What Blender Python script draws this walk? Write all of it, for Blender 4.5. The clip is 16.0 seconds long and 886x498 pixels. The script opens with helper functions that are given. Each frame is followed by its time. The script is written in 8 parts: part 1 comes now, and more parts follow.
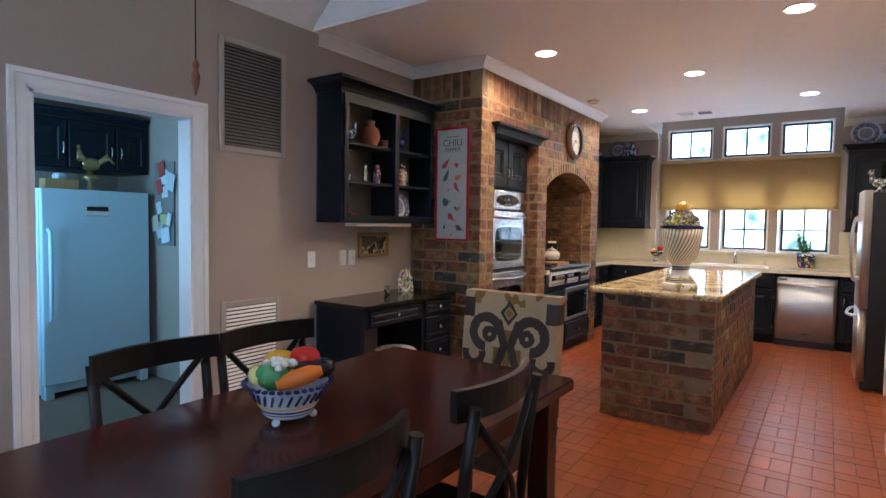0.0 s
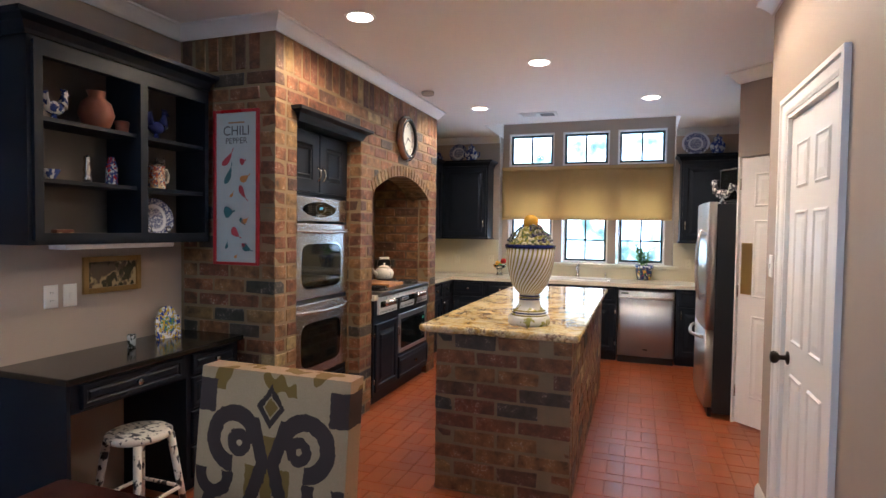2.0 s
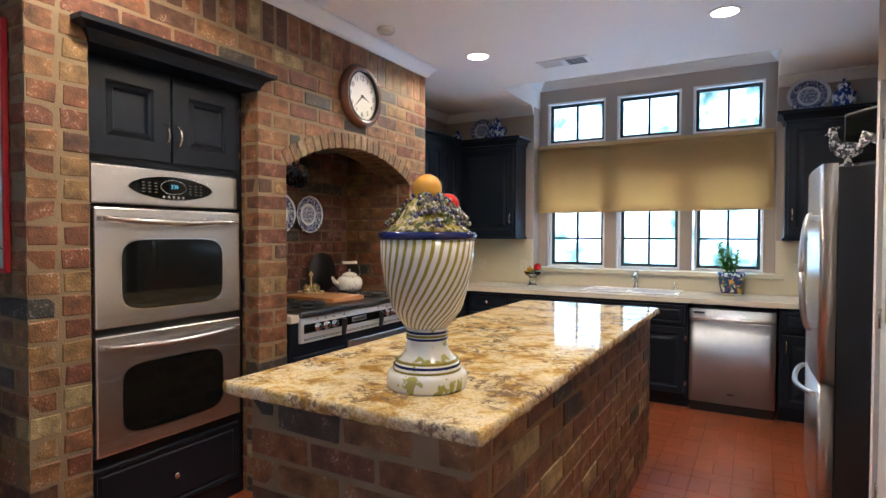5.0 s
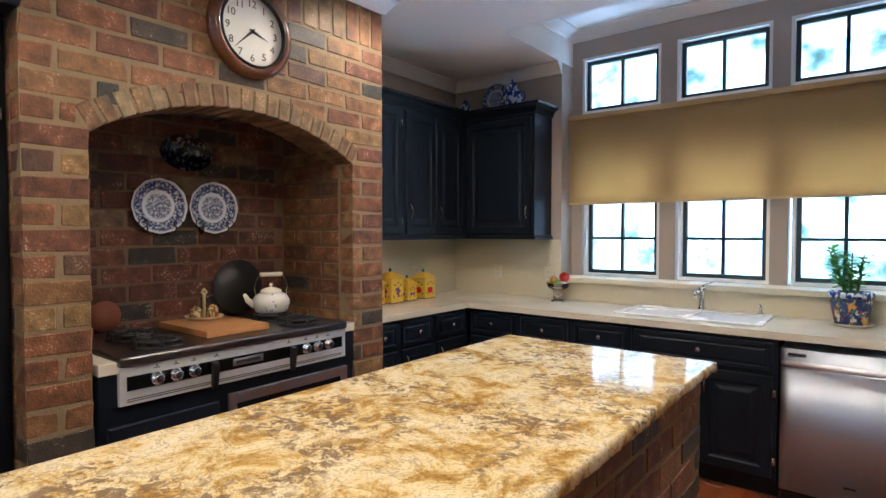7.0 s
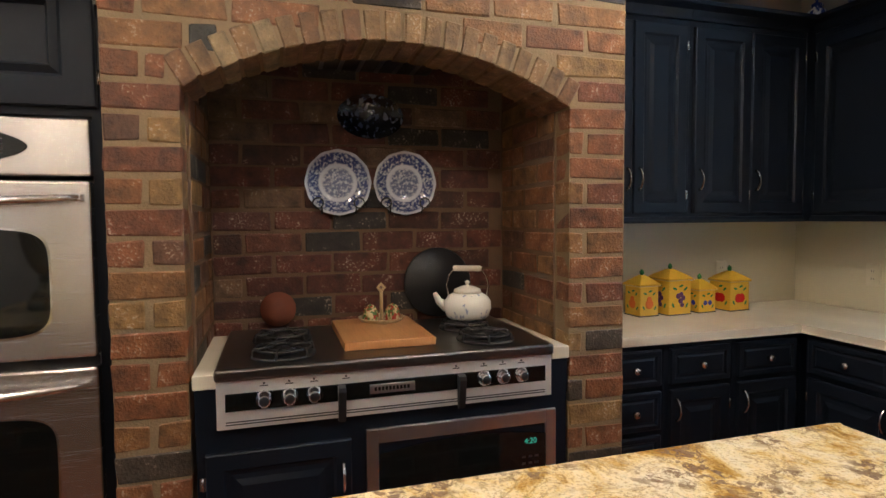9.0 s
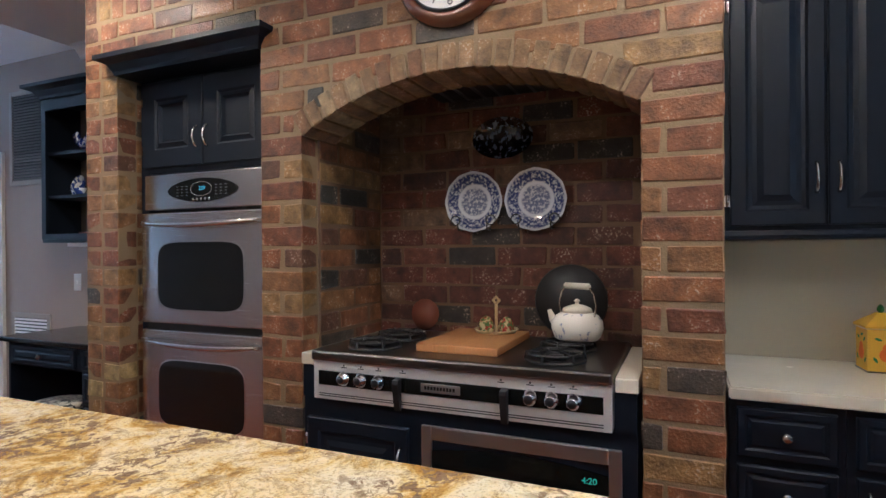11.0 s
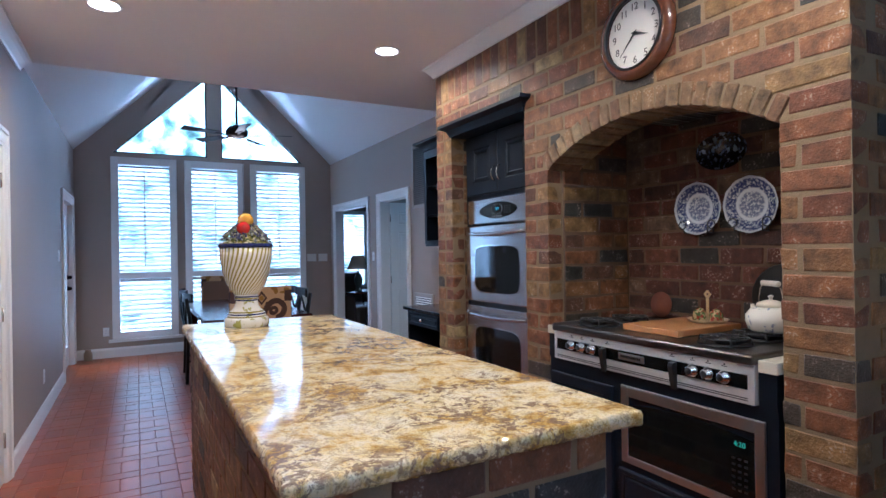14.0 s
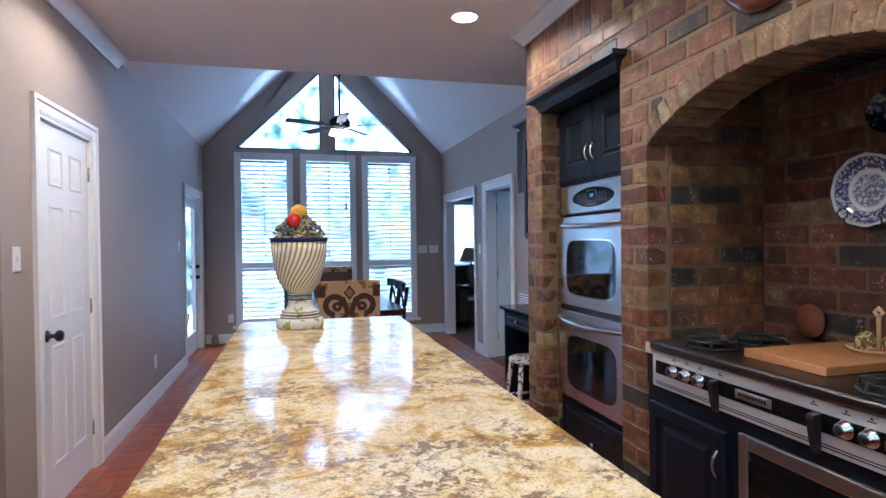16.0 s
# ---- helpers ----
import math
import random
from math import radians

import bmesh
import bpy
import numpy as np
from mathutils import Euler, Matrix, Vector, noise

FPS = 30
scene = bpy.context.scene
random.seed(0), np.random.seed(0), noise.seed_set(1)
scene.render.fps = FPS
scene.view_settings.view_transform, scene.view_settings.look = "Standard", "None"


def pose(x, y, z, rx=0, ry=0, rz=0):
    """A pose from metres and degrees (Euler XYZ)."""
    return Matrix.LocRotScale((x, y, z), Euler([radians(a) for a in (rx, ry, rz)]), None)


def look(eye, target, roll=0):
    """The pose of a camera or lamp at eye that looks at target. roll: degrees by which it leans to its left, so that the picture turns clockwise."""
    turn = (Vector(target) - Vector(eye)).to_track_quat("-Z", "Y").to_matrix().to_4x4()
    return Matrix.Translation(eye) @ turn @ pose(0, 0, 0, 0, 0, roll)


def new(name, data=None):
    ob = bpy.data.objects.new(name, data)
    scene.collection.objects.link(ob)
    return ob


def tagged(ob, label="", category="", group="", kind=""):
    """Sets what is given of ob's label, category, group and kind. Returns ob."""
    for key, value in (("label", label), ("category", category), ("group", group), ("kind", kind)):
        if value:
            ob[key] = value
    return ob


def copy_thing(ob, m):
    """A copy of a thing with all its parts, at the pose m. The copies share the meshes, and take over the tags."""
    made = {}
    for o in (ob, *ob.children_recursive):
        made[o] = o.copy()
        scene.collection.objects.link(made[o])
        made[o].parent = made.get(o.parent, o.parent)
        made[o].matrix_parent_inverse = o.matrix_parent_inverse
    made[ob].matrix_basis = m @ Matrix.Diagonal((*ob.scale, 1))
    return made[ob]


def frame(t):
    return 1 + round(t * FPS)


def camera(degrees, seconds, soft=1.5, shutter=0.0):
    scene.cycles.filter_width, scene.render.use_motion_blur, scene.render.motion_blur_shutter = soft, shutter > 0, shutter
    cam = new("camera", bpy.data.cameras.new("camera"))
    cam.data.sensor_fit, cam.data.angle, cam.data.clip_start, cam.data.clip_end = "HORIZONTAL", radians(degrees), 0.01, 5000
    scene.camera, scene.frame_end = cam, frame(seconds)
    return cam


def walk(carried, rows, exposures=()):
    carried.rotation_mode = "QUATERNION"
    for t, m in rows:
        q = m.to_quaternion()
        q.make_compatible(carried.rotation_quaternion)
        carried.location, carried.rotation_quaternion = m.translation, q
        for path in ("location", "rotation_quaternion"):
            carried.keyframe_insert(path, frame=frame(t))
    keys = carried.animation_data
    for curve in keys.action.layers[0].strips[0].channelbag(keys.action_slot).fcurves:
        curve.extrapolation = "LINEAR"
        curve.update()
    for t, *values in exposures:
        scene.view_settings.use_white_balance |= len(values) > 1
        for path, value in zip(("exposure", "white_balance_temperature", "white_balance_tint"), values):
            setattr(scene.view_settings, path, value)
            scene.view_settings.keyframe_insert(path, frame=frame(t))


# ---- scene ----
cam = camera(77.0, 16.0)
PATH = [
    (0, (0.648, 0.233, 1.415), (-0.487, 1.876, 1.321), 0.9),
    (0.5, (0.498, 0.443, 1.44), (-0.437, 2.209, 1.345), 1.1),
    (1, (0.454, 0.74, 1.452), (-0.346, 2.571, 1.359), 0.9),
    (1.5, (0.426, 0.994, 1.461), (-0.293, 2.858, 1.37), 0.9),
    (2, (0.365, 1.336, 1.501), (-0.298, 3.221, 1.431), 0.8),
    (2.5, (0.386, 1.701, 1.485), (-0.265, 3.591, 1.435), 0.6),
    (3, (0.424, 2.031, 1.481), (-0.27, 3.906, 1.431), 0.6),
    (5.5, (0.682, 3.489, 1.398), (-0.34, 5.207, 1.353), 0.1),
    (6, (0.703, 3.9, 1.395), (-0.335, 5.609, 1.351), 0.1),
    (6.5, (0.633, 4.306, 1.408), (-0.465, 5.977, 1.352), 0.2),
    (7, (0.562, 4.661, 1.435), (-0.676, 6.23, 1.374), -0.0),
    (7.5, (0.464, 4.97, 1.407), (-0.996, 6.336, 1.364), -0.6),
    (8, (0.315, 5.232, 1.458), (-1.318, 6.384, 1.362), 0.1),
    (8.5, (0.174, 5.465, 1.423), (-1.583, 6.415, 1.321), -0.2),
    (9, (0.102, 5.72, 1.411), (-1.811, 6.292, 1.301), -0.5),
    (9.2, (0.1, 5.792, 1.412), (-1.85, 6.228, 1.3), -0.6),
    (10.3, (0.112, 6.46, 1.38), (-1.86, 6.13, 1.33), -0.5),
    (11.1, (0.115, 6.9, 1.353), (-1.7, 6.04, 1.353), -0.4),
    (11.5, (0.1, 7.052, 1.358), (-1.587, 5.978, 1.36), -0.6),
    (12, (0.173, 7.315, 1.401), (-1.381, 6.056, 1.399), -1.0),
    (12.5, (0.262, 7.509, 1.385), (-1.163, 6.107, 1.389), -1.0),
    (13, (0.347, 7.692, 1.37), (-0.96, 6.178, 1.375), -0.9),
    (13.5, (0.349, 7.813, 1.383), (-0.771, 6.156, 1.385), -0.9),
    (14, (0.311, 7.896, 1.369), (-0.653, 6.144, 1.372), -0.9),
    (14.5, (0.254, 7.926, 1.357), (-0.617, 6.126, 1.356), -0.8),
    (15, (0.146, 7.869, 1.339), (-0.657, 6.037, 1.333), -0.7),
    (15.5, (-0.042, 7.723, 1.376), (-0.738, 5.848, 1.357), -0.7),
    (16, (-0.215, 7.582, 1.391), (-0.727, 5.649, 1.365), -0.7),
]
EXPOSURES = [(0, 0.29, 5700, 22), (3, 0.2, 5500, 20), (7, 0.06, 5150, 17), (9, -0.08, 5450, 18), (12, 0.02, 4720, 19), (16, 0.04, 4700, 20)]
walk(cam, [(t, look(eye, target, roll)) for t, eye, target, roll in PATH], EXPOSURES)

# ---- world, sun, large lights ----
world = bpy.data.worlds.new("world")
scene.world = world
world.use_nodes = True
_sky = world.node_tree.nodes.new("ShaderNodeTexSky")
_sky.sky_type, _sky.sun_disc, _sky.sun_elevation, _sky.sun_rotation = "NISHITA", False, radians(66), radians(90)
_bg = world.node_tree.nodes["Background"]
_bg.inputs["Strength"].default_value = 0.12
world.node_tree.links.new(_sky.outputs["Color"], _bg.inputs["Color"])

sun = new("sun", bpy.data.lights.new("sun", "SUN"))
sun.data.energy, sun.data.angle, sun.data.color = 1.2, radians(10), (1.0, 0.95, 0.86)
sun.matrix_basis = look((9, 4, 20), (0, 4, 0))


def area(name, m, w, h, watts, color, spread=180):
    ob = new(name, bpy.data.lights.new(name, "AREA"))
    ob.data.shape, ob.data.size, ob.data.size_y, ob.data.energy, ob.data.color = "RECTANGLE", w, h, watts, color
    ob.data.spread = radians(spread)
    ob.matrix_basis = m
    return ob


DAY = (0.69, 0.85, 1.0)
LAMP = (1.0, 0.79, 0.48)
XL, XB, XR = -2.42, -1.70, 1.018         # left wall, brick face, right wall
YG, YE, YW = -0.77, 3.0, 8.86            # gable wall, flat ceiling's edge, window wall
XK, YB = -2.46, 8.67                     # kitchen's left wall and back wall
ZC = 2.755                               # flat ceiling
RX, RZ = -0.70, 4.45                     # ridge of the vault
area("sky_south", look((RX, -3.0, 5.6), (RX, 1.6, 0.6)), 5.5, 3.0, 150, DAY)
area("sky_north", look((-0.33, 11.2, 4.55), (-0.33, 7.2, 2.0)), 4.5, 1.2, 150, DAY)
# two unseen upward fill lamps outside, added to brighten the vault and ceiling
area("fill_bounce_south", look((RX, -3.6, -0.42), (RX, -1.5, 2.4)), 5.0, 1.6, 850, DAY)
area("fill_bounce_north", look((-0.33, 10.3, 0.2), (-0.33, 8.9, 2.2)), 3.6, 1.6, 260, (0.56, 0.80, 1.0))
area("sky_living", look((-3.7, -4.4, 3.6), (-3.7, -0.6, 0.6)), 2.4, 1.6, 110, DAY)
# blue fill lamp added to light the pantry from out of view
area("pantry_fill", look((-4.05, 1.04, 1.5), (-4.15, 3, 1.3)), 0.85, 1.3, 22, (0.30, 0.72, 1.0))
CANS = [(-1.23, 4.33), (0.45, 4.30), (-0.37, 5.53), (-1.22, 6.93), (0.44, 6.90)]
for cx, cy in CANS:
    spot = new("can_lamp", bpy.data.lights.new("can_lamp", "SPOT"))
    spot.data.energy, spot.data.color, spot.data.spot_size, spot.data.spot_blend, spot.data.shadow_soft_size = 66, LAMP, radians(162), 0.4, 0.06
    spot.matrix_basis = pose(cx, cy, ZC - 0.02)

# ---- materials ----


def nodes_of(name):
    m = bpy.data.materials.new(name)
    m.use_nodes = True
    return m, m.node_tree.nodes, m.node_tree.links, m.node_tree.nodes["Principled BSDF"]


def ramp(n, stops, mode="LINEAR"):
    r = n.new("ShaderNodeValToRGB")
    r.color_ramp.interpolation = mode
    e = r.color_ramp.elements
    while len(e) < len(stops):
        e.new(0.5)
    for k, (p, c) in zip(e, stops):
        k.position, k.color = p, (*c, 1)
    return r


def noise_node(n, l, scale, detail=4, coord="Object", stretch=None):
    tc = n.new("ShaderNodeTexCoord")
    t = n.new("ShaderNodeTexNoise")
    t.inputs["Scale"].default_value, t.inputs["Detail"].default_value = scale, detail
    if stretch:
        mp = n.new("ShaderNodeMapping")
        mp.inputs["Scale"].default_value = stretch
        l.new(tc.outputs[coord], mp.inputs["Vector"])
        l.new(mp.outputs["Vector"], t.inputs["Vector"])
    else:
        l.new(tc.outputs[coord], t.inputs["Vector"])
    return t


def mixed(n, l, a, b, fac, mode="MIX"):
    x = n.new("ShaderNodeMix")
    x.data_type, x.blend_type = "RGBA", mode
    for sock, v in ((6, a), (7, b), (0, fac)):
        if hasattr(v, "is_output"):
            l.new(v, x.inputs[sock])
        else:
            x.inputs[sock].default_value = v if sock == 0 else (*v, 1)
    return x.outputs[2]


def bump(n, l, p, height, strength, dist=0.004):
    b = n.new("ShaderNodeBump")
    b.inputs["Strength"].default_value, b.inputs["Distance"].default_value = strength, dist
    l.new(height, b.inputs["Height"])
    l.new(b.outputs["Normal"], p.inputs["Normal"])


def plain(name, color, rough=0.5, metal=0.0, vary=0.12, scale=3.0, grain=60.0, relief=0.08, stretch=None, coat=0.0, rvary=0.12):
    """Paint, cloth, metal: one colour with broad and fine variation, and relief."""
    m, n, l, p = nodes_of(name)
    a = noise_node(n, l, scale, 3, stretch=stretch)
    g = noise_node(n, l, grain, 3, stretch=stretch)
    dark = tuple(max(0, c * (1 - vary)) for c in color)
    lite = tuple(min(1, c * (1 + vary)) for c in color)
    c1 = mixed(n, l, dark, lite, a.outputs["Fac"])
    c2 = mixed(n, l, c1, lite, g.outputs["Fac"], "MIX")
    f = n.new("ShaderNodeMath")
    f.operation = "MULTIPLY"
    f.inputs[1].default_value = 0.25
    l.new(g.outputs["Fac"], f.inputs[0])
    l.new(f.outputs[0], c2.node.inputs[0])
    l.new(c2, p.inputs["Base Color"])
    mr = n.new("ShaderNodeMapRange")
    mr.inputs["To Min"].default_value, mr.inputs["To Max"].default_value = max(0.02, rough - rvary), min(1, rough + rvary)
    l.new(a.outputs["Fac"], mr.inputs["Value"])
    l.new(mr.outputs[0], p.inputs["Roughness"])
    p.inputs["Metallic"].default_value = metal
    p.inputs["Coat Weight"].default_value = coat
    if relief:
        bump(n, l, p, g.outputs["Fac"], relief)
    return m


def glow(name, color, strength):
    m, n, l, p = nodes_of(name)
    p.inputs["Base Color"].default_value = (*color, 1)
    p.inputs["Emission Color"].default_value = (*color, 1)
    p.inputs["Emission Strength"].default_value = strength
    return m


def brick_material(name, stops):
    """Fired clay: one colour a brick, clouded, pitted and specked with lime."""
    m, n, l, p = nodes_of(name)
    oi = n.new("ShaderNodeObjectInfo")
    r = ramp(n, stops, "CONSTANT")
    l.new(oi.outputs["Random"], r.inputs["Fac"])
    add = n.new("ShaderNodeVectorMath")
    add.operation = "ADD"
    sc = n.new("ShaderNodeVectorMath")
    sc.operation = "SCALE"
    tc = n.new("ShaderNodeTexCoord")
    cx = n.new("ShaderNodeCombineXYZ")
    for k in range(3):
        l.new(oi.outputs["Random"], cx.inputs[k])
    l.new(cx.outputs[0], sc.inputs[0])
    sc.inputs["Scale"].default_value = 37.0
    l.new(tc.outputs["Object"], add.inputs[0])
    l.new(sc.outputs[0], add.inputs[1])
    big, fine = n.new("ShaderNodeTexNoise"), n.new("ShaderNodeTexNoise")
    big.inputs["Scale"].default_value, big.inputs["Detail"].default_value = 13, 10
    big.inputs["Roughness"].default_value = 0.62
    fine.inputs["Scale"].default_value, fine.inputs["Detail"].default_value = 110, 4
    l.new(add.outputs[0], big.inputs["Vector"])
    l.new(add.outputs[0], fine.inputs["Vector"])
    rb = ramp(n, [(0.30, (0.30, 0.29, 0.29)), (0.45, (0.90, 0.90, 0.90)), (0.66, (1.7, 1.66, 1.55))])
    l.new(big.outputs["Fac"], rb.inputs["Fac"])
    c1 = mixed(n, l, r.outputs["Color"], rb.outputs["Color"], 0.92, "MULTIPLY")
    rf = ramp(n, [(0.54, (0, 0, 0)), (0.68, (1, 1, 1))])
    l.new(fine.outputs["Fac"], rf.inputs["Fac"])
    rk = ramp(n, [(0.52, (0, 0, 0)), (0.64, (0.8, 0.8, 0.8))])
    l.new(big.outputs["Fac"], rk.inputs["Fac"])
    mul = mixed(n, l, rf.outputs["Color"], rk.outputs["Color"], 1.0, "MULTIPLY")
    c2 = mixed(n, l, c1, (0.55, 0.46, 0.36), mul)
    l.new(c2, p.inputs["Base Color"])
    p.inputs["Roughness"].default_value = 0.62
    p.inputs["Coat Weight"].default_value = 0.1
    p.inputs["Coat Roughness"].default_value = 0.28
    hs = n.new("ShaderNodeMath")
    hs.operation = "ADD"
    l.new(fine.outputs["Fac"], hs.inputs[0])
    l.new(big.outputs["Fac"], hs.inputs[1])
    bump(n, l, p, hs.outputs[0], 0.7, 0.006)
    return m


def granite_material():
    """Cream stone with golden clouds and clusters of broken grey-brown crystals."""
    m, n, l, p = nodes_of("gold_granite")
    cloud = noise_node(n, l, 8.0, 13)
    cloud.inputs["Distortion"].default_value, cloud.inputs["Roughness"].default_value = 0.5, 0.74
    flake = noise_node(n, l, 34, 10)
    flake.inputs["Distortion"].default_value, flake.inputs["Roughness"].default_value = 0.7, 0.70
    where = noise_node(n, l, 4.6, 6)
    where.inputs["Distortion"].default_value = 0.8
    vein = noise_node(n, l, 8.5, 9)
    vein.inputs["Distortion"].default_value, vein.inputs["Roughness"].default_value = 0.8, 0.66
    grit = noise_node(n, l, 170, 4)
    r = ramp(n, [(0.34, (0.36, 0.19, 0.035)), (0.41, (0.50, 0.30, 0.065)), (0.455, (0.64, 0.44, 0.15)), (0.490, (0.78, 0.62, 0.31)), (0.59, (0.82, 0.71, 0.46)), (0.72, (0.80, 0.74, 0.58))])
    l.new(cloud.outputs["Fac"], r.inputs["Fac"])
    rf = ramp(n, [(0.465, (1, 1, 1)), (0.505, (0, 0, 0))])
    l.new(flake.outputs["Fac"], rf.inputs["Fac"])
    rw = ramp(n, [(0.45, (0.06, 0.06, 0.06)), (0.55, (0.9, 0.9, 0.9))])
    l.new(where.outputs["Fac"], rw.inputs["Fac"])
    dark = mixed(n, l, rf.outputs["Color"], rw.outputs["Color"], 1.0, "MULTIPLY")
    tone = mixed(n, l, (0.34, 0.20, 0.06), (0.16, 0.12, 0.125), where.outputs["Fac"])
    c1 = mixed(n, l, r.outputs["Color"], tone, dark)
    rv = ramp(n, [(0.475, (0, 0, 0)), (0.497, (0.55, 0.55, 0.55)), (0.515, (0, 0, 0))])
    l.new(vein.outputs["Fac"], rv.inputs["Fac"])
    c2 = mixed(n, l, c1, (0.24, 0.14, 0.055), rv.outputs["Color"])
    rg = ramp(n, [(0.36, (0.55, 0.50, 0.45)), (0.46, (1, 1, 1)), (0.66, (1, 1, 1)), (0.74, (1.25, 1.25, 1.25))])
    l.new(grit.outputs["Fac"], rg.inputs["Fac"])
    l.new(mixed(n, l, c2, rg.outputs["Color"], 0.7, "MULTIPLY"), p.inputs["Base Color"])
    p.inputs["Roughness"].default_value = 0.09
    return m


def tile_material():
    m, n, l, p = nodes_of("red_paver")
    oi = n.new("ShaderNodeObjectInfo")
    g = n.new("ShaderNodeNewGeometry")
    s = n.new("ShaderNodeMath")
    s.operation = "ADD"
    l.new(oi.outputs["Random"], s.inputs[0])
    l.new(g.outputs["Random Per Island"], s.inputs[1])
    fr = n.new("ShaderNodeMath")
    fr.operation = "FRACT"
    l.new(s.outputs[0], fr.inputs[0])
    r = ramp(n, [(0, (0.275, 0.064, 0.017)), (0.5, (0.31, 0.076, 0.020)), (1, (0.35, 0.090, 0.024))])
    l.new(fr.outputs[0], r.inputs["Fac"])
    a = noise_node(n, l, 2.2, 5)
    b = noise_node(n, l, 45, 4)
    ra = ramp(n, [(0.35, (0.82, 0.82, 0.82)), (0.65, (1.08, 1.06, 1.04))])
    l.new(a.outputs["Fac"], ra.inputs["Fac"])
    l.new(mixed(n, l, r.outputs["Color"], ra.outputs["Color"], 1.0, "MULTIPLY"), p.inputs["Base Color"])
    mr = n.new("ShaderNodeMapRange")
    mr.inputs["To Min"].default_value, mr.inputs["To Max"].default_value = 0.24, 0.40
    l.new(a.outputs["Fac"], mr.inputs["Value"])
    l.new(mr.outputs[0], p.inputs["Roughness"])
    bump(n, l, p, b.outputs["Fac"], 0.12, 0.003)
    return m


def wood_material(name, dark, light, rough=0.3, scale=6.0, stretch=(12, 1, 1), coat=0.3):
    m, n, l, p = nodes_of(name)
    a = noise_node(n, l, scale, 6, stretch=stretch)
    b = noise_node(n, l, 1.7, 3)
    c1 = mixed(n, l, dark, light, a.outputs["Fac"])
    rb = ramp(n, [(0.3, (0.75, 0.75, 0.75)), (0.7, (1.15, 1.15, 1.15))])
    l.new(b.outputs["Fac"], rb.inputs["Fac"])
    l.new(mixed(n, l, c1, rb.outputs["Color"], 1.0, "MULTIPLY"), p.inputs["Base Color"])
    p.inputs["Roughness"].default_value = rough
    p.inputs["Coat Weight"].default_value = coat
    p.inputs["Coat Roughness"].default_value = 0.15
    bump(n, l, p, a.outputs["Fac"], 0.08, 0.003)
    return m


def steel_material(name, color=(0.70, 0.69, 0.68), rough=0.33, stretch=(1, 1, 260), brushed=0.0):
    m, n, l, p = nodes_of(name)
    a = noise_node(n, l, 3, 2, stretch=stretch)
    b = noise_node(n, l, 1.6, 3)
    mr = n.new("ShaderNodeMapRange")
    mr.inputs["To Min"].default_value, mr.inputs["To Max"].default_value = rough - 0.02, rough + 0.03
    l.new(a.outputs["Fac"], mr.inputs["Value"])
    l.new(mr.outputs[0], p.inputs["Roughness"])
    l.new(mixed(n, l, tuple(c * 0.92 for c in color), color, b.outputs["Fac"]), p.inputs["Base Color"])
    p.inputs["Metallic"].default_value = 1.0
    if brushed:
        t = n.new("ShaderNodeTangent")
        t.direction_type, t.axis = "RADIAL", "X"
        l.new(t.outputs[0], p.inputs["Tangent"])
        p.inputs["Anisotropic"].default_value = brushed
    return m


def glass_material(name, color=(0.9, 0.95, 0.95), rough=0.0):
    m, n, l, p = nodes_of(name)
    p.inputs["Base Color"].default_value = (*color, 1)
    p.inputs["Roughness"].default_value = rough
    p.inputs["Transmission Weight"].default_value = 1.0
    p.inputs["IOR"].default_value = 1.45
    return m


def outdoors_material(name, strength):
    """A bright garden far behind the panes."""
    m, n, l, p = nodes_of(name)
    a = noise_node(n, l, 1.7, 9)
    r = ramp(n, [(0.28, (0.03, 0.07, 0.06)), (0.36, (0.08, 0.15, 0.15)), (0.42, (0.22, 0.36, 0.36)), (0.48, (0.45, 0.62, 0.66)), (0.54, (0.66, 0.85, 1.0))])
    l.new(a.outputs["Fac"], r.inputs["Fac"])
    p.inputs["Base Color"].default_value = (0, 0, 0, 1)
    p.inputs["Roughness"].default_value = 1
    l.new(r.outputs["Color"], p.inputs["Emission Color"])
    p.inputs["Emission Strength"].default_value = strength
    return m


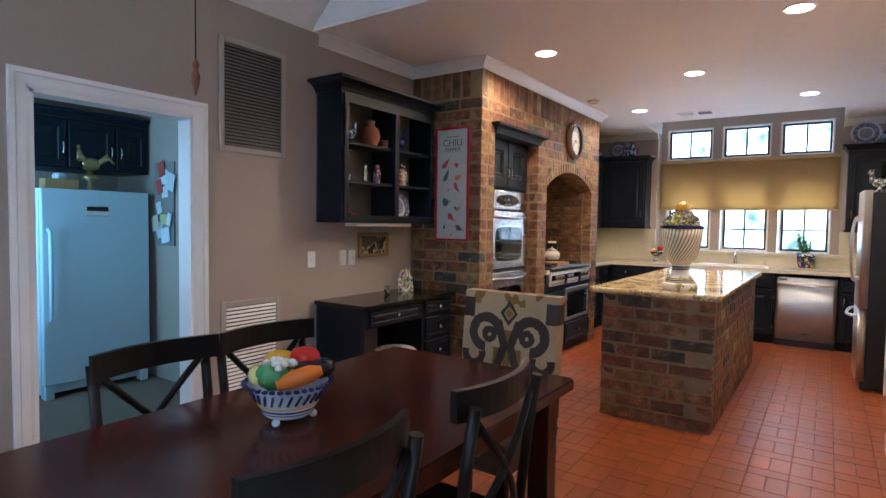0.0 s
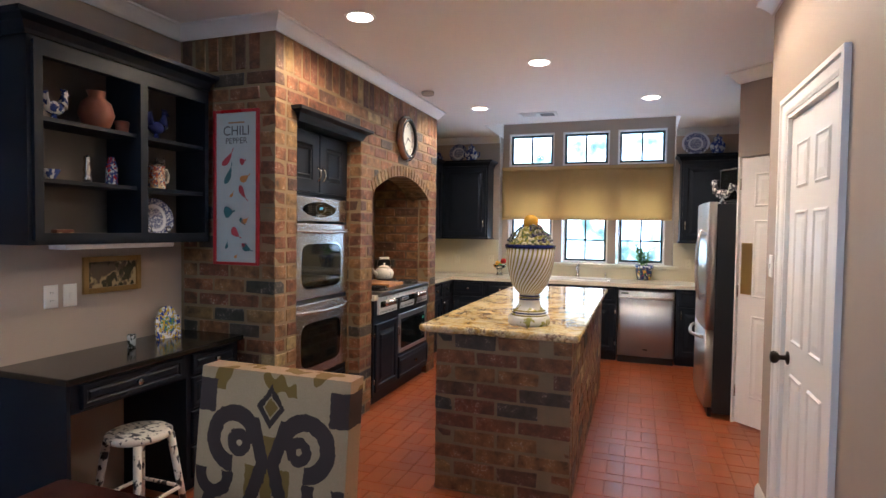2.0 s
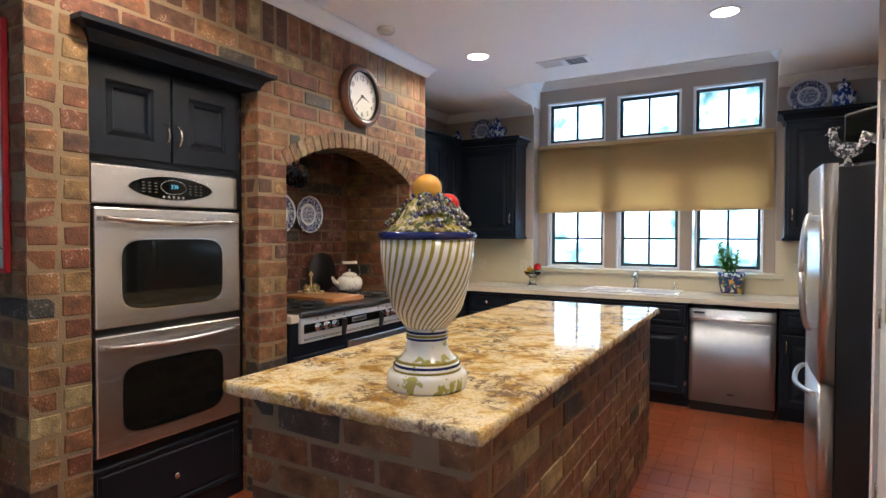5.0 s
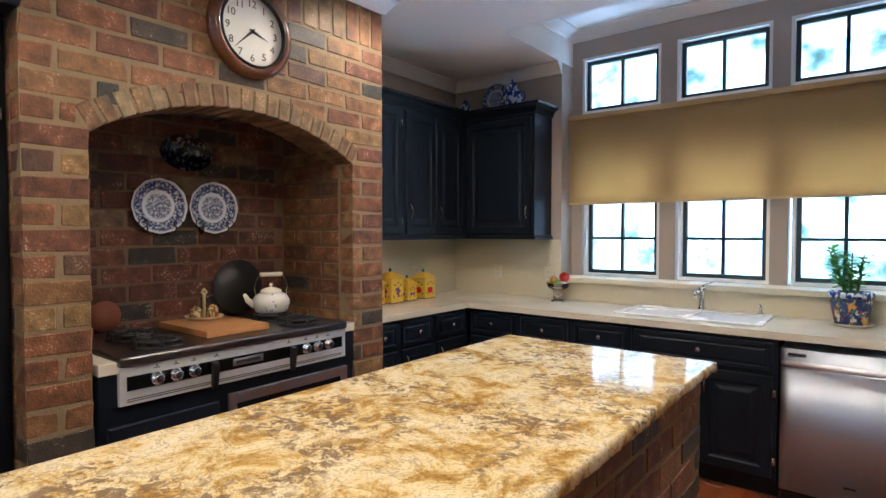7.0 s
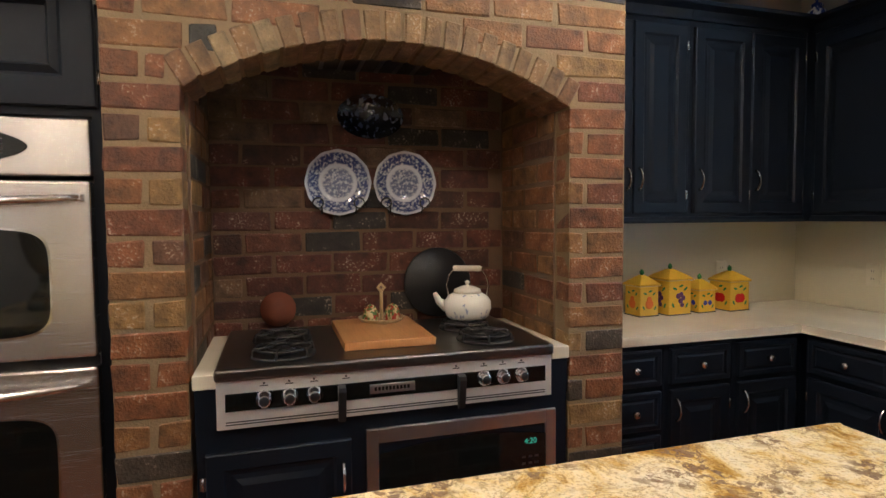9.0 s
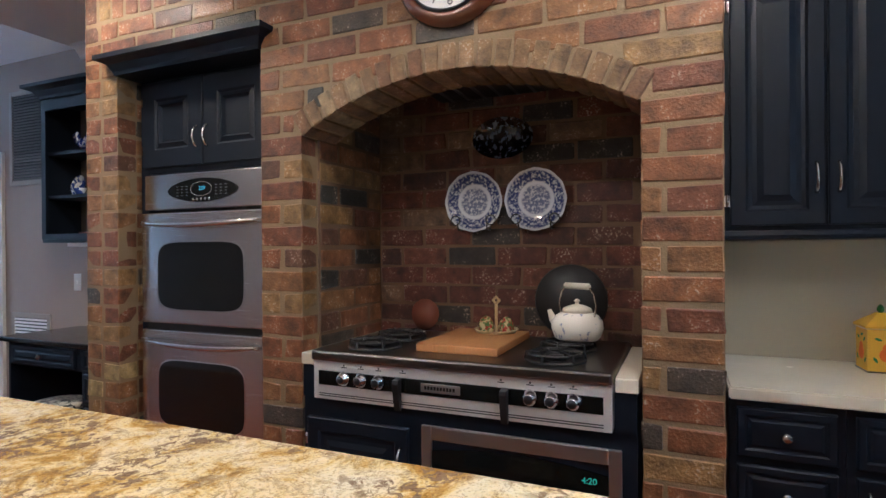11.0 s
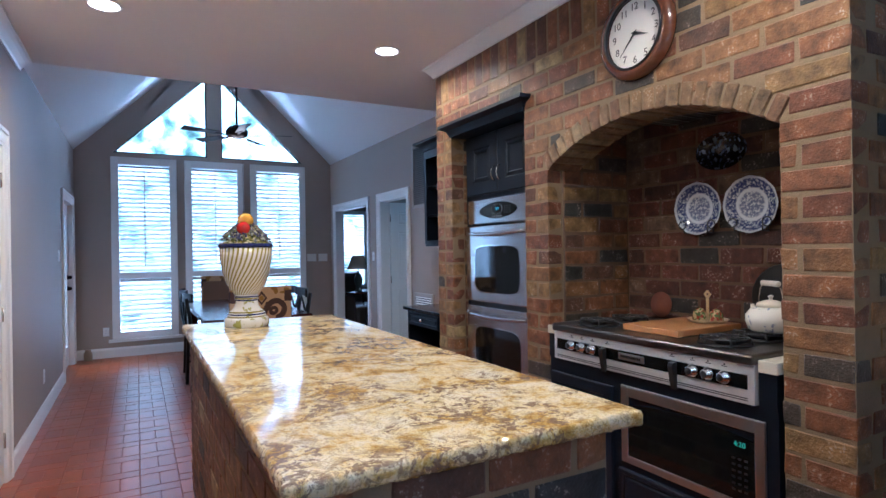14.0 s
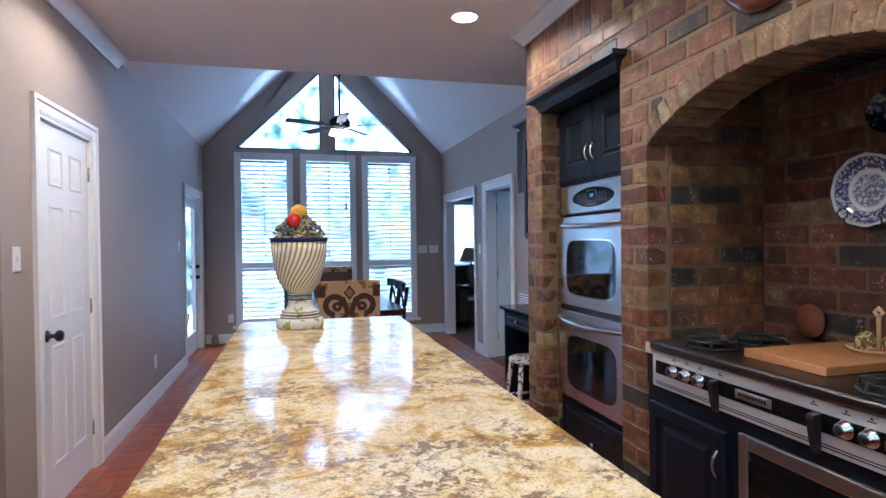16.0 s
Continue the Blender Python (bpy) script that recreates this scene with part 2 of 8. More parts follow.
def ikat_material():
    """Cream cloth with brown and mustard scrolls, mirrored about the middle."""
    m, n, l, p = nodes_of("ikat_cloth")
    tc = n.new("ShaderNodeTexCoord")
    sp = n.new("ShaderNodeSeparateXYZ")
    l.new(tc.outputs["Object"], sp.inputs[0])
    ab = n.new("ShaderNodeMath")
    ab.operation = "ABSOLUTE"
    l.new(sp.outputs["X"], ab.inputs[0])

    def math(op, a, b=None):
        x = n.new("ShaderNodeMath")
        x.operation = op
        for k, v in enumerate((a, b)):
            if v is None:
                continue
            if hasattr(v, "is_output"):
                l.new(v, x.inputs[k])
            else:
                x.inputs[k].default_value = v
        return x.outputs[0]
    wob = noise_node(n, l, 60, 2)
    wb = math("MULTIPLY", math("SUBTRACT", wob.outputs["Fac"], 0.5), 0.012)
    X, Z = math("ADD", ab.outputs[0], wb), math("ADD", sp.outputs["Z"], wb)

    def ring(cx, cz, r, w, sx=1.0):
        dx = math("MULTIPLY", math("SUBTRACT", X, cx), sx)
        dz = math("SUBTRACT", Z, cz)
        d = math("SQRT", math("ADD", math("MULTIPLY", dx, dx), math("MULTIPLY", dz, dz)))
        return math("LESS_THAN", math("ABSOLUTE", math("SUBTRACT", d, r)), w)

    def either(*v):
        o = v[0]
        for k in v[1:]:
            o = math("MAXIMUM", o, k)
        return o

    def both(a, b):
        return math("MULTIPLY", a, b)
    stem = math("LESS_THAN", math("ABSOLUTE", math("SUBTRACT", X, math("ADD", 0.018, math("MULTIPLY", math("ABSOLUTE", math("SUBTRACT", Z, 0.80)), 0.33)))), 0.023)
    stem = both(stem, math("LESS_THAN", Z, 0.93))
    big = both(ring(0.125, 0.86, 0.075, 0.025), either(math("GREATER_THAN", Z, 0.85), math("GREATER_THAN", X, 0.125)))
    curl = ring(0.105, 0.85, 0.026, 0.016)
    low = both(ring(0.19, 0.745, 0.05, 0.020), math("LESS_THAN", Z, 0.76))
    dia = math("ADD", math("MULTIPLY", X, 1.25), math("ABSOLUTE", math("SUBTRACT", Z, 0.965)))
    diar = math("LESS_THAN", math("ABSOLUTE", math("SUBTRACT", dia, 0.05)), 0.013)
    topn = noise_node(n, l, 15, 1, stretch=(1, 1, 0.5))
    blot = both(math("GREATER_THAN", Z, 1.0), math("GREATER_THAN", topn.outputs["Fac"], 0.56))
    corner = both(math("GREATER_THAN", X, 0.2), both(math("GREATER_THAN", Z, 0.93), math("LESS_THAN", Z, 1.03)))
    leaf = both(math("LESS_THAN", Z, 0.70), math("GREATER_THAN", topn.outputs["Fac"], 0.5))
    brown = either(stem, big, curl, low, diar, corner, leaf)
    must = either(math("LESS_THAN", dia, 0.03), both(math("LESS_THAN", X, 0.02), math("LESS_THAN", Z, 0.88)), blot,
                  both(math("LESS_THAN", math("ABSOLUTE", math("SUBTRACT", X, 0.06)), 0.018), math("LESS_THAN", Z, 0.79)))
    weave = noise_node(n, l, 240, 2)
    base = mixed(n, l, (0.38, 0.232, 0.115), (0.50, 0.32, 0.17), weave.outputs["Fac"])
    c1 = mixed(n, l, base, (0.22, 0.115, 0.014), must)
    c2 = mixed(n, l, c1, (0.055, 0.026, 0.018), brown)
    l.new(c2, p.inputs["Base Color"])
    p.inputs["Roughness"].default_value = 0.85
    bump(n, l, p, weave.outputs["Fac"], 0.25, 0.002)
    return m


M_WALL = plain("taupe_wall_paint", (0.385, 0.315, 0.258), 0.6, vary=0.05, scale=1.2, grain=90, relief=0.10)
M_CEIL = plain("ceiling_paint", (0.90, 0.86, 0.82), 0.75, vary=0.04, scale=1.0, grain=35, relief=0.35)
M_VAULT = plain("white_vault_paint", (0.84, 0.85, 0.85), 0.75, vary=0.03, scale=1.0, grain=35, relief=0.3)
M_TRIM = plain("white_trim_paint", (0.83, 0.81, 0.78), 0.35, vary=0.03, scale=4, grain=80, relief=0.03)
M_BRICK = brick_material("old_brick", [(0.0, (0.171, 0.065, 0.022)), (0.12, (0.194, 0.095, 0.031)), (0.24, (0.126, 0.043, 0.018)), (0.34, (0.180, 0.086, 0.028)),
                                       (0.44, (0.153, 0.057, 0.021)), (0.54, (0.203, 0.118, 0.039)), (0.63, (0.090, 0.040, 0.021)), (0.72, (0.051, 0.039, 0.028)),
                                       (0.81, (0.030, 0.029, 0.025)), (0.87, (0.307, 0.235, 0.102)), (0.90, (0.176, 0.073, 0.025))])
# redder brick of the niche's back, with the recess's shade darkening its colours
M_BRICKRED_SHADED = brick_material("red_brick_shaded", [(0.0, (0.098, 0.026, 0.014)), (0.25, (0.072, 0.020, 0.012)), (0.45, (0.111, 0.035, 0.018)), (0.65, (0.056, 0.019, 0.012)),
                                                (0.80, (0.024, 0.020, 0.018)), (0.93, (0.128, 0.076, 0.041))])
M_BRICKTAN = brick_material("tan_arch_brick", [(0.0, (0.164, 0.098, 0.042)), (0.3, (0.184, 0.114, 0.050)), (0.6, (0.148, 0.075, 0.032)), (0.85, (0.232, 0.172, 0.088))])
M_MORTAR = plain("tan_mortar", (0.232, 0.168, 0.095), 0.9, vary=0.4, scale=9, grain=140, relief=0.6)
# mortar of the niche, darkened because little light reaches it
M_MORTAR_SHADED = plain("niche_mortar_shaded", (0.145, 0.092, 0.054), 0.9, vary=0.35, scale=9, grain=140, relief=0.6)
M_GROUT = plain("dark_floor_grout", (0.25, 0.066, 0.024), 0.8, vary=0.2, scale=9, grain=120, relief=0.3)
M_TILE = tile_material()
M_GRANITE = granite_material()
M_BLACK = plain("black_cabinet_paint", (0.0058, 0.0092, 0.0165), 0.44, vary=0.25, scale=5, grain=70, relief=0.05)
M_BLACK.node_tree.nodes["Principled BSDF"].inputs["Specular IOR Level"].default_value = 0.26
M_DESKTOP = plain("black_polished_top", (0.012, 0.011, 0.010), 0.1, vary=0.2, scale=5, grain=70, relief=0.01)
M_CHAIR = plain("black_chair_paint", (0.008, 0.0065, 0.006), 0.33, vary=0.3, scale=8, grain=60, relief=0.05)
M_TABLE = wood_material("mahogany_table", (0.030, 0.006, 0.004), (0.062, 0.012, 0.007), 0.19, coat=0.0)
M_CHAIR.node_tree.nodes["Principled BSDF"].inputs["Specular IOR Level"].default_value = 0.28
M_TABLE.node_tree.nodes["Principled BSDF"].inputs["Specular IOR Level"].default_value = 0.32
M_WORKTOP = plain("cream_worktop", (0.70, 0.65, 0.52), 0.22, vary=0.04, scale=3, grain=150, relief=0.02)
M_SPLASH = plain("cream_backsplash", (0.62, 0.56, 0.40), 0.35, vary=0.04, scale=2, grain=90, relief=0.03)
M_STEEL = steel_material("brushed_steel")
M_STEELF = steel_material("smooth_door_steel", (0.70, 0.70, 0.70), 0.28)
M_STEELDW = steel_material("satin_dishwasher_steel", (0.43, 0.45, 0.49), 0.38, brushed=0.6)
M_STEELO = steel_material("oven_steel", (0.68, 0.665, 0.65), 0.26, brushed=0.7)
M_ALU = steel_material("satin_aluminium", (0.92, 0.91, 0.89), 0.50)
M_ALU.node_tree.nodes["Principled BSDF"].inputs["Metallic"].default_value = 0.7
M_STEELD = steel_material("dark_brushed_steel", (0.20, 0.195, 0.19), 0.30, (1, 60, 1))
M_CHROME = steel_material("polished_chrome", (0.78, 0.78, 0.78), 0.1, (1, 1, 1))
M_NICKEL = steel_material("satin_nickel", (0.62, 0.58, 0.52), 0.26, (1, 1, 1))
M_DGLASS = plain("black_oven_glass", (0.006, 0.007, 0.007), 0.05, vary=0.1, relief=0.0, rvary=0.02)
M_BLKPL = plain("black_plastic", (0.012, 0.012, 0.013), 0.35, vary=0.2, grain=120, relief=0.06)
M_IRON = plain("cast_iron", (0.012, 0.012, 0.013), 0.45, vary=0.3, grain=160, relief=0.3)
M_WHITE = plain("white_enamel", (0.80, 0.80, 0.78), 0.25, vary=0.03, relief=0.01)
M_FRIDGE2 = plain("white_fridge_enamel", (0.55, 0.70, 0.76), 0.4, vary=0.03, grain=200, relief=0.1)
M_SHADE = plain("tan_linen_shade", (0.60, 0.41, 0.185), 0.85, vary=0.05, scale=5, grain=220, relief=0.3)
M_GLASS = glass_material("window_glass")
M_FRAMEDK = plain("dark_green_sash", (0.012, 0.028, 0.024), 0.4, vary=0.2)
M_IKAT = ikat_material()
M_PARSON = plain("brown_upholstery", (0.15, 0.085, 0.05), 0.8, vary=0.15, grain=200, relief=0.2)
M_CARPET = plain("brown_carpet", (0.16, 0.11, 0.075), 0.95, vary=0.2, scale=4, grain=200, relief=0.6)
M_CAN = glow("lamp_glass", (1.0, 0.86, 0.66), 14)
M_OUT = outdoors_material("garden_light", 5.5)
M_OUTS = outdoors_material("garden_light_south", 5.0)

# ---- mesh helpers ----


def B(bm, x0, x1, y0, y1, z0, z1, bev=0.0):
    r = bmesh.ops.create_cube(bm, size=1, matrix=Matrix.LocRotScale(((x0 + x1) / 2, (y0 + y1) / 2, (z0 + z1) / 2), None, (abs(x1 - x0), abs(y1 - y0), abs(z1 - z0))))
    if bev:
        es = list({e for v in r["verts"] for e in v.link_edges})
        bmesh.ops.bevel(bm, geom=es, offset=bev, segments=2, affect="EDGES", profile=0.5)
    return bm


def box(x0, x1, y0, y1, z0, z1, bev=0.0):
    return B(bmesh.new(), x0, x1, y0, y1, z0, z1, bev)


def rings(bm, x0, x1, z0, z1, steps, y=0.0):
    """A panel seen from -y: nested rectangles of (inset, height towards the viewer)."""
    last = None
    for ins, hgt in steps:
        vs = [bm.verts.new((a, y - hgt, c)) for a, c in ((x0 + ins, z0 + ins), (x1 - ins, z0 + ins), (x1 - ins, z1 - ins), (x0 + ins, z1 - ins))]
        if last:
            for k in range(4):
                bm.faces.new((last[k], last[(k + 1) % 4], vs[(k + 1) % 4], vs[k]))
        last = vs
    bm.faces.new(last)
    return bm


def lathe(bm, prof, seg=32, c=(0, 0, 0), axis="Z", ring=False):
    rows = []
    for r, h in prof:
        row = []
        for k in range(seg):
            a = 2 * math.pi * k / seg
            u, v = r * math.cos(a), r * math.sin(a)
            q = (u, v, h) if axis == "Z" else ((u, -h, v) if axis == "Y" else (h, u, v))
            row.append(bm.verts.new((q[0] + c[0], q[1] + c[1], q[2] + c[2])))
        rows.append(row)
    for a, b in zip(rows, rows[1:] + (rows[:1] if ring else [])):
        for k in range(seg):
            f = bm.faces.new((a[k], a[(k + 1) % seg], b[(k + 1) % seg], b[k]))
            f.smooth = True
    for row in () if ring else (rows[0], rows[-1]):
        try:
            bm.faces.new(row)
        except ValueError:
            pass
    return bm


def tube(bm, pts, r, seg=8, taper=None):
    pts = [Vector(p) for p in pts]
    rows = []
    for i, p in enumerate(pts):
        d = (pts[min(i + 1, len(pts) - 1)] - pts[max(i - 1, 0)]).normalized()
        u = d.orthogonal().normalized() if i == 0 else (rows_u - d * rows_u.dot(d)).normalized()
        rows_u = u
        v = d.cross(u)
        rr = r if taper is None else taper[i]
        rows.append([bm.verts.new(p + rr * (math.cos(2 * math.pi * k / seg) * u + math.sin(2 * math.pi * k / seg) * v)) for k in range(seg)])
    for a, b in zip(rows, rows[1:]):
        for k in range(seg):
            f = bm.faces.new((a[k], a[(k + 1) % seg], b[(k + 1) % seg], b[k]))
            f.smooth = True
    bm.faces.new(rows[0])
    bm.faces.new(rows[-1])
    return bm


def prism(bm, poly, plane, d0, d1):
    """A polygon of (u, v) pushed from d0 to d1 across a plane: 'x' takes (y, z), 'y' takes (x, z), 'z' takes (x, y)."""
    def put(u, v, d):
        return {"x": (d, u, v), "y": (u, d, v), "z": (u, v, d)}[plane]
    a = [bm.verts.new(put(u, v, d0)) for u, v in poly]
    b = [bm.verts.new(put(u, v, d1)) for u, v in poly]
    bm.faces.new(a)
    bm.faces.new(b)
    for k in range(len(poly)):
        j = (k + 1) % len(poly)
        bm.faces.new((a[k], a[j], b[j], b[k]))
    return bm


def ball(bm, c, r, s=(1, 1, 1), sub=2):
    q = bmesh.ops.create_icosphere(bm, subdivisions=sub, radius=1, matrix=Matrix.LocRotScale(c, None, (r * s[0], r * s[1], r * s[2])))
    for v in q["verts"]:
        for f in v.link_faces:
            f.smooth = True
    return bm


def mesh_of(name, bm, material):
    bmesh.ops.recalc_face_normals(bm, faces=bm.faces)
    me = bpy.data.meshes.new(name)
    bm.to_mesh(me)
    bm.free()
    me.materials.append(material)
    return me


def part(name, bm, material, parent, label="", m=None):
    ob = new(name, mesh_of(name, bm, material))
    ob.parent = parent
    if m is not None:
        ob.matrix_basis = m
    return tagged(ob, label)


def thing(name, label, category, m, group=""):
    ob = new(name)
    ob.empty_display_size = 0.1
    ob.matrix_basis = m
    return tagged(ob, label, category, group)


def solo(name, bm, material, m, label, category, group=""):
    ob = new(name, mesh_of(name, bm, material))
    ob.matrix_basis = m
    return tagged(ob, label, category, group)


def structure(name, bm, material, label, category="", m=None):
    ob = new(name, mesh_of(name, bm, material))
    if m is not None:
        ob.matrix_basis = m
    return tagged(ob, label, category or name.split("_")[0], kind="structure")


EAST, SOUTH, WEST, NORTH = 90, 0, -90, 180   # which way a thing built facing -y looks once turned


def sweep_profile(bm, prof, path):
    """A moulding: profile of (out, up) swept along a path of (x, y, z, outx, outy) corners."""
    rows = [[bm.verts.new((x + o * ox, y + o * oy, z + u)) for o, u in prof] for x, y, z, ox, oy in path]
    for a, b in zip(rows, rows[1:]):
        for k in range(len(prof)):
            j = (k + 1) % len(prof)
            bm.faces.new((a[k], a[j], b[j], b[k]))
    bm.faces.new(rows[0])
    bm.faces.new(rows[-1])
    return bm

# ---- setting ----
T = 0.12
bm = box(-6.6, 3.2, YG - T, YW + T, -0.12, -0.0045)
structure("floor", bm, M_GROUT, "red clay paver floor with dark joints", "floor")
structure("floor_carpet", box(-6.6, XL - 0.05, YG - T, 4.1, -0.0045, 0.002), M_CARPET, "brown carpet in the rooms beyond the doorways", "carpet")


def wall_x(name, x0, x1, y0, y1, z0, z1, holes, label, material=None):
    """A wall along y with rectangular holes (y0, y1, z0, z1), butted from blocks."""
    bm = bmesh.new()
    ys = sorted({y0, y1, *[h[0] for h in holes], *[h[1] for h in holes]})
    for a, b in zip(ys, ys[1:]):
        hs = [h for h in holes if h[0] <= a and h[1] >= b]
        z = z0
        for h in sorted(hs, key=lambda q: q[2]):
            if h[2] > z:
                B(bm, x0, x1, a, b, z, h[2])
            z = h[3]
        if z < z1:
            B(bm, x0, x1, a, b, z, z1)
    bmesh.ops.remove_doubles(bm, verts=bm.verts, dist=1e-5)
    return structure(name, bm, material or M_WALL, label, "wall")


def wall_y(name, x0, x1, y0, y1, z0, z1, holes, label, material=None):
    bm = bmesh.new()
    xs = sorted({x0, x1, *[h[0] for h in holes], *[h[1] for h in holes]})
    for a, b in zip(xs, xs[1:]):
        hs = [h for h in holes if h[0] <= a and h[1] >= b]
        z = z0
        for h in sorted(hs, key=lambda q: q[2]):
            if h[2] > z:
                B(bm, a, b, y0, y1, z, h[2])
            z = h[3]
        if z < z1:
            B(bm, a, b, y0, y1, z, z1)
    bmesh.ops.remove_doubles(bm, verts=bm.verts, dist=1e-5)
    return structure(name, bm, material or M_WALL, label, "wall")


DOOR_1 = (-0.52, 0.83)        # opening to the living room, along y
DOOR_2 = (1.28, 2.09)         # pantry doorway
DOOR_3 = (3.64, 4.375)        # closet door in the right wall
DOOR_4 = (-0.50, 0.60)        # garden door in the right wall
wall_x("wall_west", XL - T, XL, YG, 4.2, -0.05, ZC + 0.02, [(*DOOR_1, -0.1, 2.01), (*DOOR_2, -0.1, 2.01)], "taupe painted wall of the dining area")
wall_x("wall_east", XR, XR + T, YG, 4.76, -0.05, ZC + 0.02, [(*DOOR_3, -0.1, 2.06), (*DOOR_4, -0.1, 2.02)], "taupe painted wall with a closet door")
# gable wall with its three tall windows and the split triangle above
WIN_G = [(-2.0, -1.19), (-1.09, -0.30), (-0.19, 0.60)]
GZ0, GZ1 = 0.24, 2.69
gable = bmesh.new()
xs = sorted({XL - T, XR + T, *[v for w in WIN_G for v in w]})
for a, b in zip(xs, xs[1:]):
    if (a, b) in WIN_G:
        B(gable, a, b, YG - T, YG, -0.05, GZ0)
    else:
        B(gable, a, b, YG - T, YG, -0.05, GZ1)
B(gable, XL - T, XR + T, YG - T, YG, GZ1, 2.75)
TRI = [(0.58, 2.75), (-0.60, 2.75), (-0.60, 3.91)]
TRI2 = [(-0.79, 2.75), (-1.97, 2.75), (-0.79, 3.91)]
prism(gable, [(XR + T, 2.75), (0.58, 2.75), (-0.60, 3.91), (-0.60, RZ + 0.1), (RX, RZ + 0.1)], "y", YG - T, YG)
prism(gable, [(XL - T, 2.75), (-1.97, 2.75), (-0.79, 3.91), (-0.79, RZ + 0.1), (RX, RZ + 0.1)], "y", YG - T, YG)
B(gable, -0.79, -0.60, YG - T, YG, 2.75, RZ)
structure("wall_south", gable, M_WALL, "taupe gable wall with three tall windows and a split triangle", "wall")
# vault and flat ceiling
for s, xe in ((1, XR), (-1, XL)):
    v = bmesh.new()
    prism(v, [(xe + s * 0.12, ZC - 0.12), (RX, RZ), (RX, RZ + 0.14), (xe + s * 0.12, ZC + 0.02)], "y", YG - T, YE)
    structure("ceiling_vault", v, M_VAULT, "white sloping vault over the dining area", "ceiling")
bm = bmesh.new()
prism(bm, [(XL - T, ZC + 0.02), (XR + T, ZC + 0.02), (RX, RZ + 0.14)], "y", YE - 0.004, YE + 0.1)
structure("wall_above_ceiling_edge", bm, M_VAULT, "white gable above the flat ceiling", "wall")
PX0, PX1, PY = -1.42, 0.76, 7.83
bm = bmesh.new()
B(bm, XL - T, 3.2, YE, PY, ZC, ZC + 0.1)
B(bm, XL - 0.3, PX0, PY, YW + T, ZC, ZC + 0.1)
B(bm, PX1, 3.2, PY, YW + T, ZC, ZC + 0.1)
B(bm, PX0 - 0.05, PX0, PY - 0.05, YW, ZC + 0.1, 3.08)
B(bm, PX1, PX1 + 0.05, PY - 0.05, YW, ZC + 0.1, 3.08)
prism(bm, [(PY - 0.05, ZC + 0.1), (PY, ZC + 0.1), (PY + 0.25, 3.03), (PY + 0.25, 3.08), (PY - 0.05, 3.08)], "x", PX0, PX1)
B(bm, PX0 - 0.05, PX1 + 0.05, PY + 0.2, YW + T, 3.03, 3.12)
structure("ceiling_kitchen", bm, M_CEIL, "flat textured kitchen ceiling with a raised pocket at the window", "ceiling")
# kitchen outer walls
WIN_K = [(-1.335, -0.727), (-0.615, -0.02), (0.082, 0.669)]
KH = [h for a, b in WIN_K for h in ((a, b, 1.09, 1.96), (a, b, 2.37, 2.81))]
wall_y("wall_window", PX0 - 0.1, PX1 + 0.1, YW, YW + T, 0.9, 3.1, KH, "grey-taupe wall round the kitchen windows")
wall_y("wall_north_left", XK - T, PX0, YB, YW + T, -0.05, ZC, [], "painted back wall behind the cabinets")
wall_y("wall_north_right", PX1, 3.2, YB, YW + T, -0.05, ZC, [], "painted back wall behind the cabinets")
wall_y("wall_under_window", PX0, PX1, YB, YW + T, -0.05, 1.045, [], "cream splash wall under the windows", M_SPLASH)
wall_x("wall_kitchen_west", XK - T, XK, 6.97, YB, -0.05, ZC, [], "painted wall behind the corner cabinets")
wall_x("wall_far_east", 3.2, 3.3, 3.0, YW + T, -0.05, ZC, [], "plain wall beyond the passage")
wall_y("wall_passage", XR + T, 3.2, 4.0, 4.1, -0.05, ZC, [], "plain wall of the side passage")
# rooms beyond the doorways
wall_y("wall_pantry_north", -4.9, XL - T, 2.84, 2.94, -0.05, 2.6, [], "taupe pantry wall")
wall_x("wall_pantry_west", -5.0, -4.9, 1.05, 2.94, -0.05, 2.6, [], "taupe pantry wall")
# the hole in this wall is made up to hold the pantry's fill lamp
wall_y("wall_pantry_south", -6.4, XL - T, 0.95, 1.05, -0.05, 2.6, [(-4.5, -3.6, 0.8, 2.2)], "wall between pantry and living room, opening added for the fill lamp")
wall_y("wall_living_south", -6.4, XL - T, -2.6, -2.5, -0.05, 2.6, [(-4.55, -3.85, 0.7, 2.1), (-3.65, -2.95, 0.7, 2.1)], "living room wall with two windows")
wall_x("wall_living_west", -6.5, -6.4, -2.6, 1.05, -0.05, 2.6, [], "living room wall")
wall_x("wall_living_east", XL - T, XL - 0.02, -2.6, YG - T, -0.05, 2.6, [], "living room wall")
structure("ceiling_rooms", box(-6.5, XL - T, -2.6, 2.94, 2.5, 2.6), M_CEIL, "flat ceiling of the rooms beyond", "ceiling")
structure("floor_living", box(-6.5, XL - T, -2.6, YG - T, -0.1, 0.002), M_CARPET, "brown living room carpet", "carpet")
# garden light behind the panes
structure("backdrop_north", box(-9, 9, 16, 16.1, -3, 9), M_OUT, "bright garden beyond the kitchen windows", "backdrop")
structure("backdrop_south", box(-9, 9, -9.1, -9, -3, 9), M_OUTS, "bright garden beyond the gable windows", "backdrop")
structure("ground", box(-40, 40, -60, 70, -0.6, -0.5), plain("lawn", (0.07, 0.11, 0.04), 0.9, vary=0.4), "lawn outside the house", "ground")

